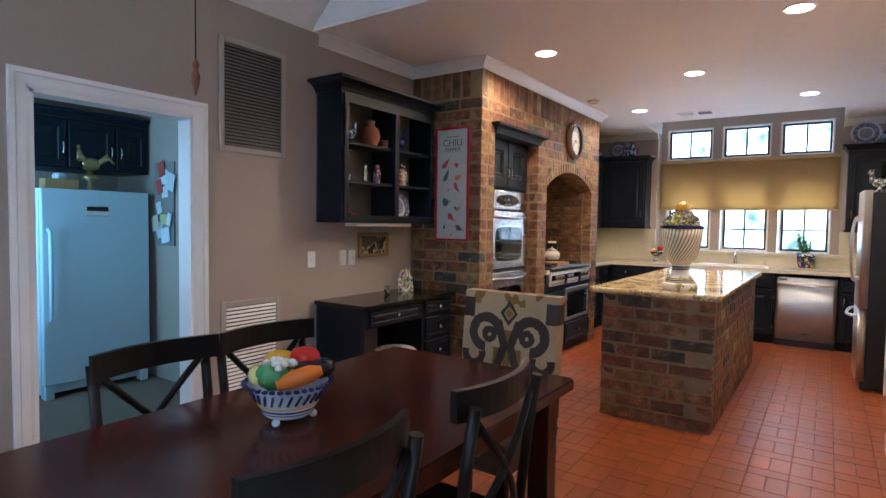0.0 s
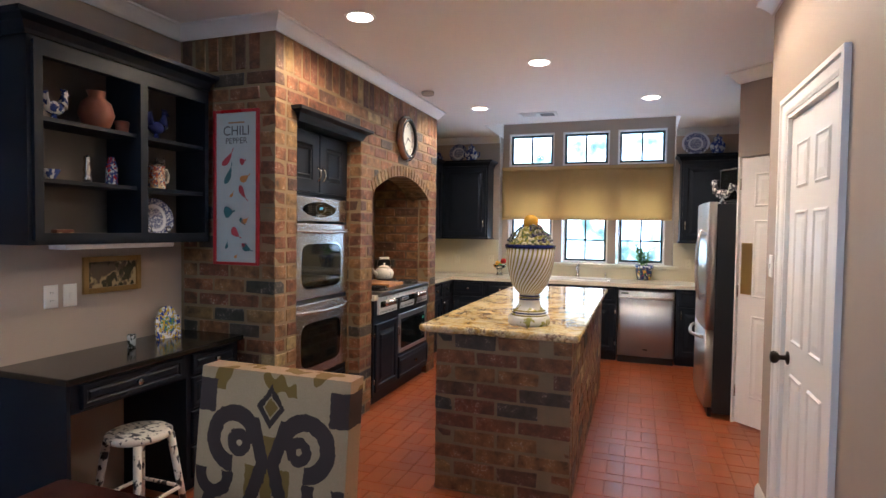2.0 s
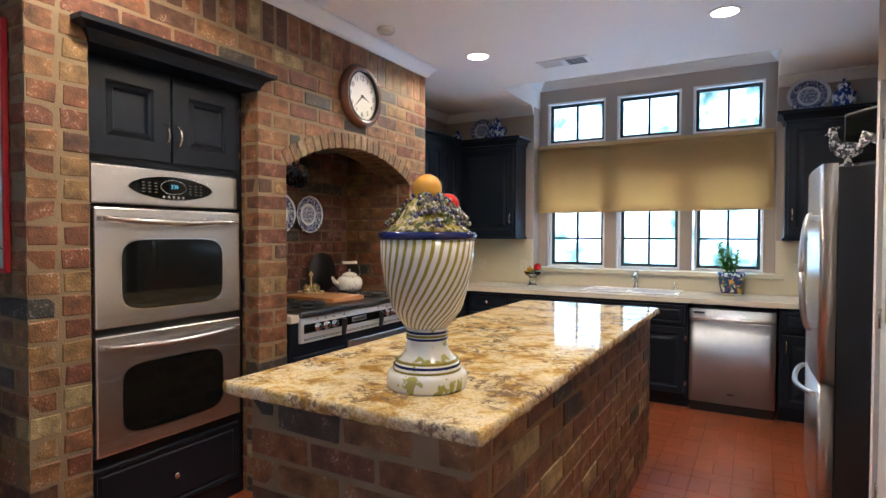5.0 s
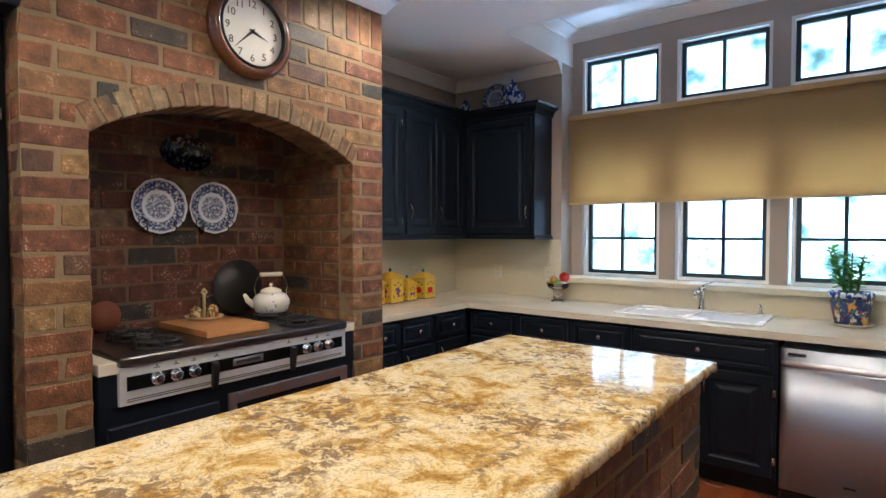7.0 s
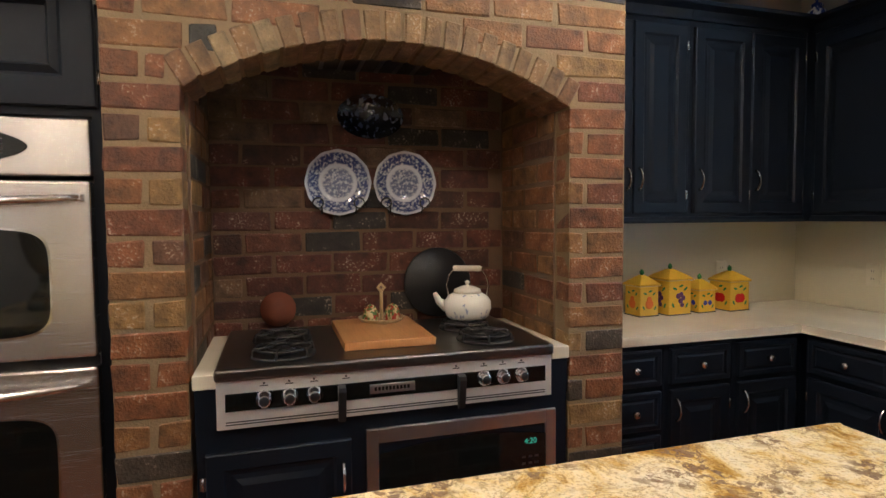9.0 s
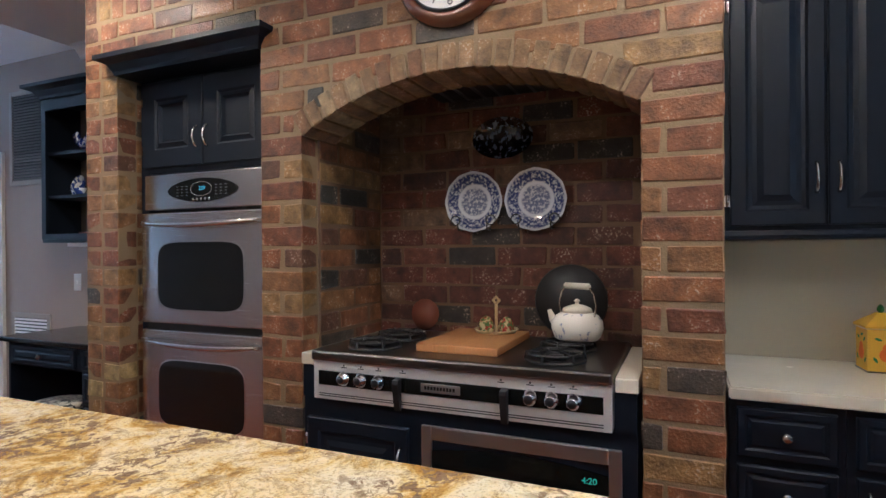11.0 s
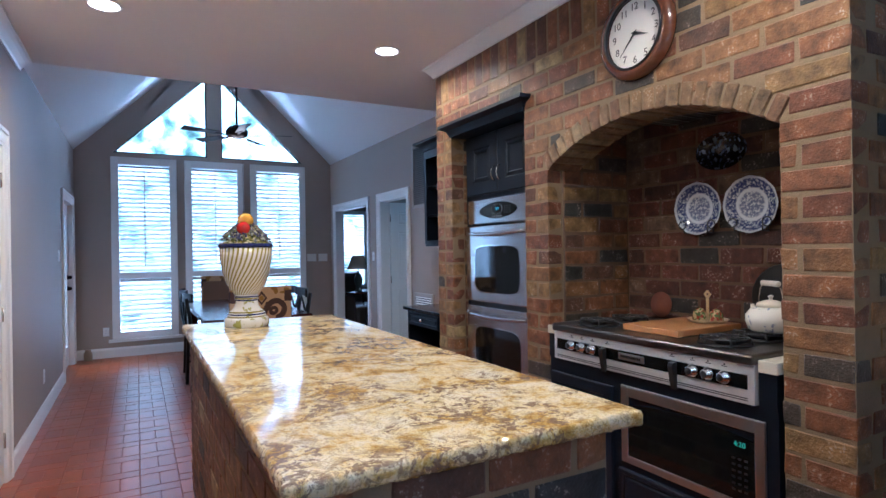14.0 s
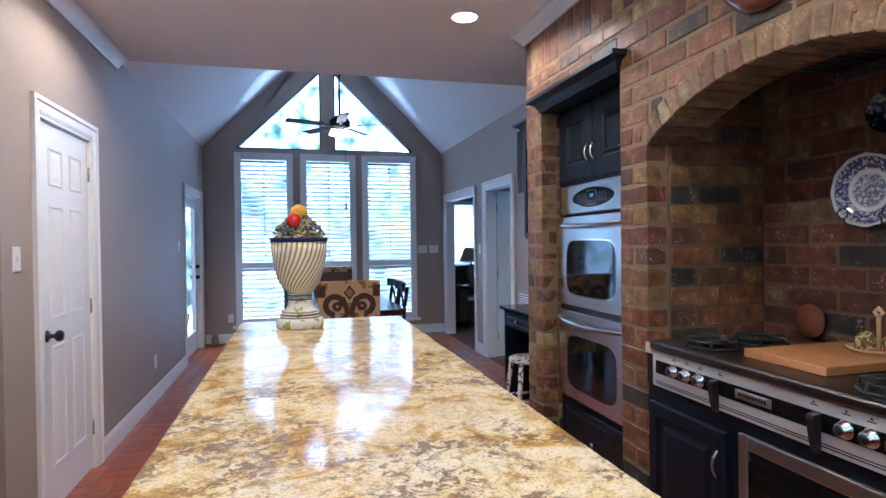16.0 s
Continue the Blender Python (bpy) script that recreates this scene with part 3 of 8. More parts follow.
# trims
CROWN = [(0, -0.085), (0.012, -0.085), (0.018, -0.07), (0.045, -0.035), (0.062, -0.018), (0.075, -0.012), (0.075, 0), (0, 0)]
crown = bmesh.new()
zc = ZC - 0.001
sweep_profile(crown, CROWN, [(XL, YE + 0.06, zc, 1, 0), (XL, 4.16, zc, 1, -1), (XB, 4.16, zc, 1, -1), (XB, 6.97, zc, 1, 1), (XK, 6.97, zc, 1, 1)])
sweep_profile(crown, CROWN, [(XK, 6.97, zc, 1, 0), (XK, YB, zc, 1, -1), (PX0, YB, zc, 0, -1)])
sweep_profile(crown, CROWN, [(PX1, YB, zc, 0, -1), (3.2, YB, zc, 0, -1)])
sweep_profile(crown, CROWN, [(XR, YE + 0.06, zc, -1, 0), (XR, 4.76, zc, -1, 1), (1.9, 4.76, zc, 0, 1)])
sweep_profile(crown, CROWN, [(PX0, PY + 0.2, 3.03, 1, 0), (PX0, YW, 3.03, 1, -1), (PX1, YW, 3.03, -1, -1), (PX1, PY + 0.2, 3.03, -1, 0)])
structure("trim_crown", crown, M_TRIM, "white stepped crown moulding", "moulding")
BASE = [(0, 0), (0.016, 0), (0.016, 0.10), (0.010, 0.118), (0.006, 0.13), (0, 0.13)]
base = bmesh.new()
sweep_profile(base, BASE, [(XL, YG, 0, 1, 1), (XL, DOOR_1[0] - 0.09, 0, 1, 0)])
sweep_profile(base, BASE, [(XL, DOOR_1[1] + 0.09, 0, 1, 0), (XL, DOOR_2[0] - 0.09, 0, 1, 0)])
sweep_profile(base, BASE, [(XL, DOOR_2[1] + 0.09, 0, 1, 0), (XL, 3.04, 0, 1, 0)])
sweep_profile(base, BASE, [(XL, YG, 0, 1, 1), (XR, YG, 0, -1, 1)])
sweep_profile(base, BASE, [(XR, DOOR_4[1] + 0.09, 0, -1, 0), (XR, DOOR_3[0] - 0.09, 0, -1, 0)])
sweep_profile(base, BASE, [(XR, DOOR_3[1] + 0.09, 0, -1, 0), (XR, 4.76, 0, -1, 1), (XR + T, 4.76, 0, 0, 1)])
structure("baseboard", base, M_TRIM, "white moulded baseboard", "baseboard")


def casing(name, side, x, y0, y1, top, w=0.085):
    """A moulded door casing and jamb lining round an opening in a wall along y."""
    bm = bmesh.new()
    s = side
    prof = [(0, 0), (0.022, 0), (0.024, w * 0.28), (0.016, w * 0.36), (0.014, w * 0.8), (0.009, w), (0, w)]
    # three lengths mitred at the corners: width grows away from the opening
    for a, b in (((y1, -0.0), (y1, top)), ((y0, 0), (y0, top))):
        d = 1 if a[0] == y1 else -1
        rows = []
        for z, k in ((0, 0), (top, 1)):
            rows.append([bm.verts.new((x + s * o, a[0] + d * (w - u), z + k * (w - u))) for o, u in prof])
        for k in range(len(prof)):
            j = (k + 1) % len(prof)
            bm.faces.new((rows[0][k], rows[0][j], rows[1][j], rows[1][k]))
        bm.faces.new(rows[0])
    rows = [[bm.verts.new((x + s * o, yy + d * (w - u), top + (w - u))) for o, u in prof] for yy, d in ((y0, -1), (y1, 1))]
    for k in range(len(prof)):
        j = (k + 1) % len(prof)
        bm.faces.new((rows[0][k], rows[0][j], rows[1][j], rows[1][k]))
    t0, t1 = sorted((x - s * (T + 0.002), x + s * 0.006))
    B(bm, t0, t1, y0, y0 + 0.018, 0, top)
    B(bm, t0, t1, y1 - 0.018, y1, 0, top)
    B(bm, t0, t1, y0, y1, top - 0.018, top)
    return structure(name, bm, M_TRIM, "white moulded door casing", "door casing")


casing("trim_door_1", 1, XL, *DOOR_1, 2.01)
casing("trim_door_2", 1, XL, *DOOR_2, 2.01)
casing("trim_door_3", -1, XR, *DOOR_3, 2.06)
casing("trim_door_4", -1, XR, *DOOR_4, 2.02)


def shutter_window(i, x0, x1):
    """A tall window with a white frame, a mid rail and louvred blinds."""
    w = thing("window_%d" % i, "tall white window with louvred shutters, slats open", "window", pose((x0 + x1) / 2, YG, 0, 0, 0, NORTH))
    tagged(w, kind="structure")
    h = (x1 - x0) / 2
    bm = bmesh.new()
    for a, b in ((-h - 0.005, -h + 0.088), (h - 0.088, h + 0.005)):
        B(bm, a, b, -0.03, 0.05, GZ0, GZ1, 0.005)
    B(bm, -h + 0.088, h - 0.088, -0.03, 0.05, GZ1 - 0.10, GZ1, 0.005)
    B(bm, -h + 0.088, h - 0.088, -0.03, 0.05, GZ0, GZ0 + 0.09, 0.005)
    B(bm, -h + 0.088, h - 0.088, -0.028, 0.05, 1.045, 1.13, 0.005)
    part("window_frame", bm, M_TRIM, w)
    part("window_sill", box(-h - 0.05, h + 0.05, -0.06, -0.001, GZ0 - 0.04, GZ0 - 0.001, 0.006), M_TRIM, w)
    part("pane", box(-h + 0.05, h - 0.05, 0.085, 0.09, GZ0 + 0.05, GZ1 - 0.05), M_GLASS, w).visible_shadow = False
    sl = bmesh.new()
    prism(sl, [(-0.031, -0.016), (-0.027, -0.021), (0.0, -0.006), (0.031, 0.016), (0.027, 0.021), (0.0, 0.006)], "x", -h + 0.09, h - 0.09)
    me = mesh_of("slat", sl, M_TRIM)
    for a, b in ((GZ0 + 0.125, 1.02), (1.16, GZ1 - 0.125)):
        k = int((b - a) / 0.061)
        for j in range(k + 1):
            o = new("slat", me)
            o.parent = w
            o.matrix_basis = pose(0, 0.015, a + j * (b - a) / k)
    part("tilt_rod", box(-0.008, 0.008, -0.036, -0.024, 1.2, GZ1 - 0.15, 0.003), M_TRIM, w)


for i, (a, b) in enumerate(WIN_G):
    shutter_window(i + 1, a, b)
for i, tri in enumerate((TRI, TRI2)):
    w = thing("window_%d" % (i + 4), "triangular gable window with a dark frame", "window", pose(0, 0, 0))
    tagged(w, kind="structure")
    c = [sum(p[k] for p in tri) / 3 for k in (0, 1)]
    bm = bmesh.new()
    ins = [(c[0] + (p[0] - c[0]) * 0.955, c[1] + (p[1] - c[1]) * 0.955) for p in tri]
    for k in range(3):
        j = (k + 1) % 3
        prism(bm, [tri[k], tri[j], ins[j], ins[k]], "y", YG - 0.10, YG - 0.02)
    part("window_frame", bm, M_FRAMEDK, w)
    bm = bmesh.new()
    prism(bm, ins, "y", YG - 0.07, YG - 0.065)
    part("pane", bm, M_GLASS, w).visible_shadow = False


def sash_window(i, x0, x1, z0, z1, rows):
    w = thing("window_%d" % i, "dark framed casement window divided into small panes", "window", pose((x0 + x1) / 2, YW, 0))
    tagged(w, kind="structure")
    h = (x1 - x0) / 2
    bm = bmesh.new()
    for a, b, c, d in ((-h, -h + 0.02, z0, z1), (h - 0.02, h, z0, z1), (-h + 0.02, h - 0.02, z0, z0 + 0.02), (-h + 0.02, h - 0.02, z1 - 0.02, z1)):
        B(bm, a, b, 0.002, 0.09, c, d)
    part("window_lining", bm, M_TRIM, w)
    bm = bmesh.new()
    a0, a1, c0, c1 = -h + 0.022, h - 0.022, z0 + 0.022, z1 - 0.022
    for a, b, c, d in ((a0, a0 + 0.028, c0, c1), (a1 - 0.028, a1, c0, c1), (a0 + 0.028, a1 - 0.028, c0, c0 + 0.028), (a0 + 0.028, a1 - 0.028, c1 - 0.028, c1)):
        B(bm, a, b, 0.045, 0.08, c, d)
    part("window_frame", bm, M_FRAMEDK, w)
    bm = bmesh.new()
    B(bm, -0.011, 0.011, 0.046, 0.079, c0 + 0.02, c1 - 0.02)
    for k in range(1, rows):
        z = c0 + (c1 - c0) * k / rows
        B(bm, a0 + 0.02, a1 - 0.02, 0.047, 0.078, z - 0.010, z + 0.010)
    part("glazing_bar", bm, M_FRAMEDK, w)
    for k in range(rows):
        for s in (0, 1):
            q = box(a0 + 0.02 if s == 0 else 0.008, -0.008 if s == 0 else a1 - 0.02, 0.06, 0.064, c0 + 0.02 + (c1 - c0 - 0.04) * k / rows, c0 + 0.02 + (c1 - c0 - 0.04) * (k + 1) / rows)
            part("pane", q, M_GLASS, w).visible_shadow = False


for i, (a, b) in enumerate(WIN_K):
    sash_window(i + 6, a, b, 2.37, 2.81, 1)
    sash_window(i + 9, a + 0.02, b, 1.09, 1.96, 3)
structure("trim_window_sill", box(PX0 - 0.03, PX1 + 0.06, YB - 0.05, YW - 0.002, 1.046, 1.088, 0.006), M_SPLASH, "cream sill board under the kitchen windows", "sill")

# ---- brickwork ----
CH, BL, BH, MJ = 0.0907, 0.240, 0.0785, 0.0036    # course height, brick module, brick height, mortar set back
_bricks = {}
_rb = random.Random(7)


def brick_mesh(lx, ly, lz, material):
    """An old brick with chipped, uneven arrises; local origin at its middle."""
    key = (round(lx, 2), round(ly, 2), round(lz, 3), _rb.randrange(7), material.name)
    if key not in _bricks:
        hx, hy, hz = key[0] / 2 - 0.001, key[1] / 2, key[2] / 2
        bm = bmesh.new()
        c = 0.0055
        sh = []
        for sx in (-1, 1):
            for sy in (-1, 1):
                for sz in (-1, 1):
                    j = [_rb.uniform(-0.0038, 0.0038), _rb.uniform(-0.0010, 0.0010), _rb.uniform(-0.0038, 0.0038)]
                    for k in range(3):
                        ins = [c, c, c]
                        ins[k] = 0
                        ins = [q * _rb.uniform(0.5, 1.4) for q in ins]
                        sh.append(bm.verts.new((sx * (hx - ins[0]) + j[0], sy * (hy - ins[1]) + j[1], sz * (hz - ins[2]) + j[2])))
        bmesh.ops.convex_hull(bm, input=sh)
        _bricks[key] = mesh_of("brick", bm, material)
    return _bricks[key]


def put_brick(parent, c, lx, ly, lz, turn=0.0, tilt=None, material=None):
    """A brick centred at c; lx along its wall, ly into it."""
    if lx < 0.055:
        return
    ob = new("brick", brick_mesh(lx, ly, lz, material or M_BRICK))
    ob.parent = parent
    m = tilt if tilt is not None else pose(0, 0, 0, 0, 0, turn)
    ob.matrix_basis = Matrix.Translation(c) @ m
    return ob


def courses(parent, u0, u1, z0, z1, place, ends=(0, 0), depth=0.10, phase=0, spans=None, ch=CH, material=None):
    """Running bond over a face. place(u, z) gives the point of the face and the turn; ends: 1 or 2 where the bond turns a corner."""
    n = int(round((z1 - z0) / ch))
    for k in range(n):
        z = z0 + (k + 0.5) * ch
        for a0, a1 in (spans(z) if spans else [(u0, u1)]):
            odd = (k + phase) % 2
            a, b = a0, a1
            if ends[0] and a0 == u0 and odd == (0 if ends[0] == 1 else 1):
                a += depth + 0.010
            if ends[1] and a1 == u1 and odd == (0 if ends[1] == 1 else 1):
                b -= depth + 0.010
            cuts = [a]
            u = u0 - BL * (0.5 if odd else 0.0) + (0.0 if odd else BL)
            while u < b - 0.05:
                if u > a + 0.05:
                    cuts.append(u)
                u += BL
            cuts.append(b)
            for p, q in zip(cuts, cuts[1:]):
                g0 = 0.0065 if p > a + 1e-6 or a > a0 else 0.0
                g1 = 0.0065 if q < b - 1e-6 or b < a1 else 0.0
                c, turn = place((p + g0 + q - g1) / 2, z + _rb.uniform(-0.0015, 0.0015))
                put_brick(parent, c, q - p - g0 - g1, depth, BH * (ch / CH) + _rb.uniform(-0.004, 0.003), turn, material=material)


Y1, Y2, Y3, Y4, Y5, Y6 = 4.16, 4.39, 5.25, 5.46, 6.735, 6.97
ZT, ZS, ZA = 2.745, 1.80, 1.982      # top, arch springing, arch crown
XN = -2.31                           # back of the cooking niche
HALF = (Y5 - Y4) / 2
RAD = (HALF ** 2 + (ZA - ZS) ** 2) / (2 * (ZA - ZS))
YM, ZM = (Y4 + Y5) / 2, ZA - RAD


def arch_z(y, r=RAD):
    return ZM + math.sqrt(max(0, r * r - (y - YM) ** 2))


bm = bmesh.new()
core = XB - MJ
B(bm, XL, core, Y1 + MJ, Y2 - MJ, -0.02, ZT)
B(bm, XL, core, Y3 + MJ, Y4 - MJ, -0.02, ZT)
B(bm, XL, core, Y5 + MJ, Y6 - MJ, -0.02, ZT)
B(bm, XL, core, Y2 - MJ, Y3 + MJ, 2.26, ZT)
B(bm, XL, -2.1, Y2 - MJ, Y3 + MJ, -0.02, 2.26)
B(bm, XL, XN - 0.010, Y4 - MJ, Y5 + MJ, -0.02, ZT)
ypts = [Y4 - MJ + (Y5 - Y4 + 2 * MJ) * k / 24 for k in range(25)]
low = [(y, arch_z(y, RAD + 0.008)) for y in ypts]
prism(bm, low + [(Y5 + MJ, ZT), (Y4 - MJ, ZT)], "x", core - 0.23, core)
B(bm, XN - MJ, core - 0.23, Y4 - MJ, Y5 + MJ, 2.25, ZT)
wall_brick = structure("wall_brick", bm, M_MORTAR, "old red and brown brick oven wall with tan mortar", "brick wall")
d = 0.10


def on_east(u, z):
    return (XB - d / 2, u, z), 90


def on_south(u, z):
    return (u, Y1 + d / 2, z), 0




def east_spans(z):
    if z < ZS - 0.02:
        hole = [(Y1, Y2), (Y3, Y4), (Y5, Y6)]
        return hole
    r = RAD + 0.10
    end = ZM + (RAD + 0.105) * math.cos(math.asin(HALF / RAD))
    if z < end:
        hw = HALF + (z - ZS) * HALF / (ZS - ZM)
    else:
        hw = math.sqrt(max(0, r * r - (z + 0.02 - ZM) ** 2)) if z + 0.02 < ZM + r else 0
    left = [(Y1, Y2), (Y3, YM - hw)] if z < 2.24 else [(Y1, YM - hw)]
    if hw < 0.03:
        return left[:-1] + [(left[-1][0], Y6)]
    return left + [(YM + hw, Y6)]


Z0 = 0.0
courses(wall_brick, Y1, Y6, Z0, Z0 + CH * 27, on_east, ends=(1, 0), spans=east_spans)
courses(wall_brick, XL + 0.02, XB, Z0, Z0 + CH * 27, on_south, ends=(0, 2))
zt0 = Z0 + CH * 27
# the upright row under the moulding
nn = int((Y6 - Y1) / 0.092)
for k in range(nn):
    put_brick(wall_brick, (XB - d / 2, Y1 + (k + 0.5) * (Y6 - Y1) / nn, zt0 + 0.117), 0.080, d, 0.215, 90)
nn = int((XB - XL) / 0.092)
for k in range(nn - 1):
    put_brick(wall_brick, (XL + (k + 0.5) * (XB - XL) / nn, Y1 + d / 2, zt0 + 0.117), 0.080, d, 0.215, 0)
# pier flanks
for yy, s, x1 in ((Y2, 1, -1.86), (Y3, -1, -1.86), (Y6, 1, XK)):
    courses(wall_brick, x1, XB - 0.105, Z0, Z0 + CH * (27 if yy == Y6 else 24), lambda u, z, yy=yy, s=s: ((u, yy - s * d / 2, z), 0 if s < 0 else 180), phase=0)
# arch ring
nv = 21
a0 = math.asin(HALF / RAD)
wedges = []
for v in range(4):
    bm = bmesh.new()
    da = a0 / nv - 0.0052
    prism(bm, [(-RAD * math.sin(da), RAD * math.cos(da)), (RAD * math.sin(da), RAD * math.cos(da)), ((RAD + 0.098) * math.sin(da), (RAD + 0.098) * math.cos(da)), (-(RAD + 0.098) * math.sin(da), (RAD + 0.098) * math.cos(da))], "x", XB - 0.23, XB + 0.004)
    bmesh.ops.bevel(bm, geom=bm.edges[:], offset=0.005, segments=1, affect="EDGES")
    for q in bm.verts:
        q.co += Vector((_rb.uniform(-1, 1), _rb.uniform(-1, 1), _rb.uniform(-1, 1))) * 0.0015
    wedges.append(mesh_of("brick", bm, M_BRICKTAN))
for k in range(nv):
    ob = new("brick", wedges[k % 4])
    ob.parent = wall_brick
    ob.matrix_basis = Matrix.Translation((0, YM, ZM)) @ Matrix.Rotation(a0 - 2 * a0 * (k + 0.5) / nv, 4, "X")
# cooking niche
# lining mortar and back bricks carry the niche's shade in their colour
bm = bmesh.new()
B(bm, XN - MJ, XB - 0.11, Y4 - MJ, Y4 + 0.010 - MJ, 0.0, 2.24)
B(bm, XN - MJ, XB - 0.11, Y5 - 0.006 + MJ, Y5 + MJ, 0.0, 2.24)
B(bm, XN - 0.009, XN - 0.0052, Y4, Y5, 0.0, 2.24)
niche = structure("wall_niche", bm, M_MORTAR_SHADED, "red brick lining of the cooking niche, colours darkened for its shade", "brick wall")
courses(niche, Y4 + 0.010, Y5 - 0.006, 0.907, 0.907 + CH * 14, lambda u, z: ((XN - d / 2, u, z), 90), phase=1, material=M_BRICKRED_SHADED)
courses(niche, XN, XB - 0.11, 0.907, 0.907 + CH * 10, lambda u, z: ((u, Y4 + 0.010 - d / 2, z), 180), phase=0)
courses(niche, XN, XB - 0.11, 0.907, 0.907 + CH * 10, lambda u, z: ((u, Y5 - 0.006 + d / 2, z), 0), phase=0)
courses(niche, XN, XB - 0.25, 0.907 + CH * 10, 0.907 + CH * 14, lambda u, z: ((u, Y4 + 0.010 - d / 2, z), 180), phase=0)
courses(niche, XN, XB - 0.25, 0.907 + CH * 10, 0.907 + CH * 14, lambda u, z: ((u, Y5 - 0.006 + d / 2, z), 0), phase=0)

# ---- island ----
IX0, IX1, IY0, IY1, IZ = -0.81, 0.086, 4.303, 6.895, 0.955
BX0, BX1, BY0, BY1 = -0.725, 0.045, 4.335, 6.86
island = thing("kitchen_island", "brick kitchen island with a gold and brown granite top", "kitchen island", pose((IX0 + IX1) / 2, (IY0 + IY1) / 2, 0))
ox, oy = (IX0 + IX1) / 2, (IY0 + IY1) / 2
core_i = part("island_body", box(BX0 - ox + MJ, BX1 - ox - MJ, BY0 - oy + MJ, BY1 - oy - MJ, 0, IZ - 0.04), M_MORTAR, island, "brick base with tan mortar")
ci = (IZ - 0.042) / 10
courses(core_i, BY0 - oy, BY1 - oy, 0, IZ - 0.042, lambda u, z: ((BX1 - ox - d / 2, u, z), 90), ends=(1, 1), ch=ci)
courses(core_i, BY0 - oy, BY1 - oy, 0, IZ - 0.042, lambda u, z: ((BX0 - ox + d / 2, u, z), -90), ends=(1, 1), ch=ci)
courses(core_i, BX0 - ox, BX1 - ox, 0, IZ - 0.042, lambda u, z: ((u, BY0 - oy + d / 2, z), 0), ends=(2, 2), ch=ci)
courses(core_i, BX0 - ox, BX1 - ox, 0, IZ - 0.042, lambda u, z: ((u, BY1 - oy - d / 2, z), 180), ends=(2, 2), ch=ci)
rt = random.Random(21)
outline = []
for (xa, ya), (xb, yb) in (((IX0, IY0), (IX1, IY0)), ((IX1, IY0), (IX1, IY1)), ((IX1, IY1), (IX0, IY1)), ((IX0, IY1), (IX0, IY0))):
    ln = math.hypot(xb - xa, yb - ya)
    ux, uy = (xb - xa) / ln, (yb - ya) / ln
    cut = 0.022
    outline += [(xa + ux * q - ox, ya + uy * q - oy, uy, -ux) for q in (cut + (ln - 2 * cut) * k / int(ln / 0.012) for k in range(int(ln / 0.012) + 1))]
    outline.append((xb - ux * 0.007 - uy * -0.007 - ox, yb - uy * 0.007 - ux * 0.007 - oy, (ux + uy) * 0.7, (uy - ux) * 0.7))
bm = bmesh.new()
rows = []
for z, out, rough in ((IZ, -0.006, 0.0005), (IZ - 0.003, -0.002, 0.001), (IZ - 0.012, 0.001, 0.0022), (IZ - 0.023, 0.001, 0.003), (IZ - 0.034, -0.001, 0.003), (IZ - 0.041, -0.007, 0.002)):
    rows.append([bm.verts.new((px + nx2 * (out + rt.uniform(-rough, rough)), py + ny2 * (out + rt.uniform(-rough, rough)), z + (0 if z == IZ else rt.uniform(-0.0015, 0.0015)))) for px, py, nx2, ny2 in outline])
for ra, rb2 in zip(rows, rows[1:]):
    for k in range(len(outline)):
        j = (k + 1) % len(outline)
        bm.faces.new((ra[k], ra[j], rb2[j], rb2[k])).smooth = ra is not rows[0]
bm.faces.new(rows[0])
bm.faces.new(rows[-1])
part("countertop", bm, M_GRANITE, island, "polished gold and brown granite slab")

# ---- fittings shared by several things ----
M_KNOB = M_NICKEL
M_BRONZE = plain("oil_rubbed_bronze", (0.03, 0.022, 0.018), 0.3, metal=0.8, vary=0.2)
M_BRASS = steel_material("aged_brass", (0.55, 0.42, 0.20), 0.3, (1, 1, 1))
M_PLATE = plain("switch_plate_white", (0.78, 0.77, 0.74), 0.35, vary=0.02, relief=0.0)
RAISED = [(0, 0), (0, 0.016), (0.004, 0.02), (0.05, 0.02), (0.058, 0.011), (0.07, 0.009), (0.085, 0.011), (0.105, 0.018)]
DRAWER = [(0, 0), (0, 0.015), (0.005, 0.02), (0.022, 0.02), (0.028, 0.013), (0.034, 0.013), (0.042, 0.018)]
_pulls = {}


def pull(parent, x, z, y, up=True, s=0.10):
    """A small bowed bar pull."""
    key = (up, s)
    if key not in _pulls:
        bm = bmesh.new()
        pts = []
        for k in range(13):
            a = k / 12
            h = (a - 0.5) * s
            o = -0.028 * math.sin(math.pi * a) ** 0.7 - 0.002
            pts.append((0, o, h) if up else (h, o, 0))
        tube(bm, pts, 0.005, 8, [0.0065 if k in (0, 12) else 0.0042 + 0.002 * abs(math.sin(k * 0.9)) for k in range(13)])
        _pulls[key] = mesh_of("handle", bm, M_KNOB)
    o = new("handle", _pulls[key])
    o.parent = parent
    o.matrix_basis = pose(x, y, z)
    return tagged(o, "bowed satin nickel handle")


_knobm = {}


def knob(parent, x, z, y, r=0.016):
    if r not in _knobm:
        bm = bmesh.new()
        lathe(bm, [(r * 0.45, 0), (r * 0.4, r * 0.6), (r * 0.95, r * 1.0), (r, r * 1.35), (r * 0.75, r * 1.7), (0.001, r * 1.8)], 16, axis="Y")
        _knobm[r] = mesh_of("knob", bm, M_KNOB)
    o = new("knob", _knobm[r])
    o.parent = parent
    o.matrix_basis = pose(x, y, z)
    return tagged(o, "round satin nickel knob")


_hinge = []


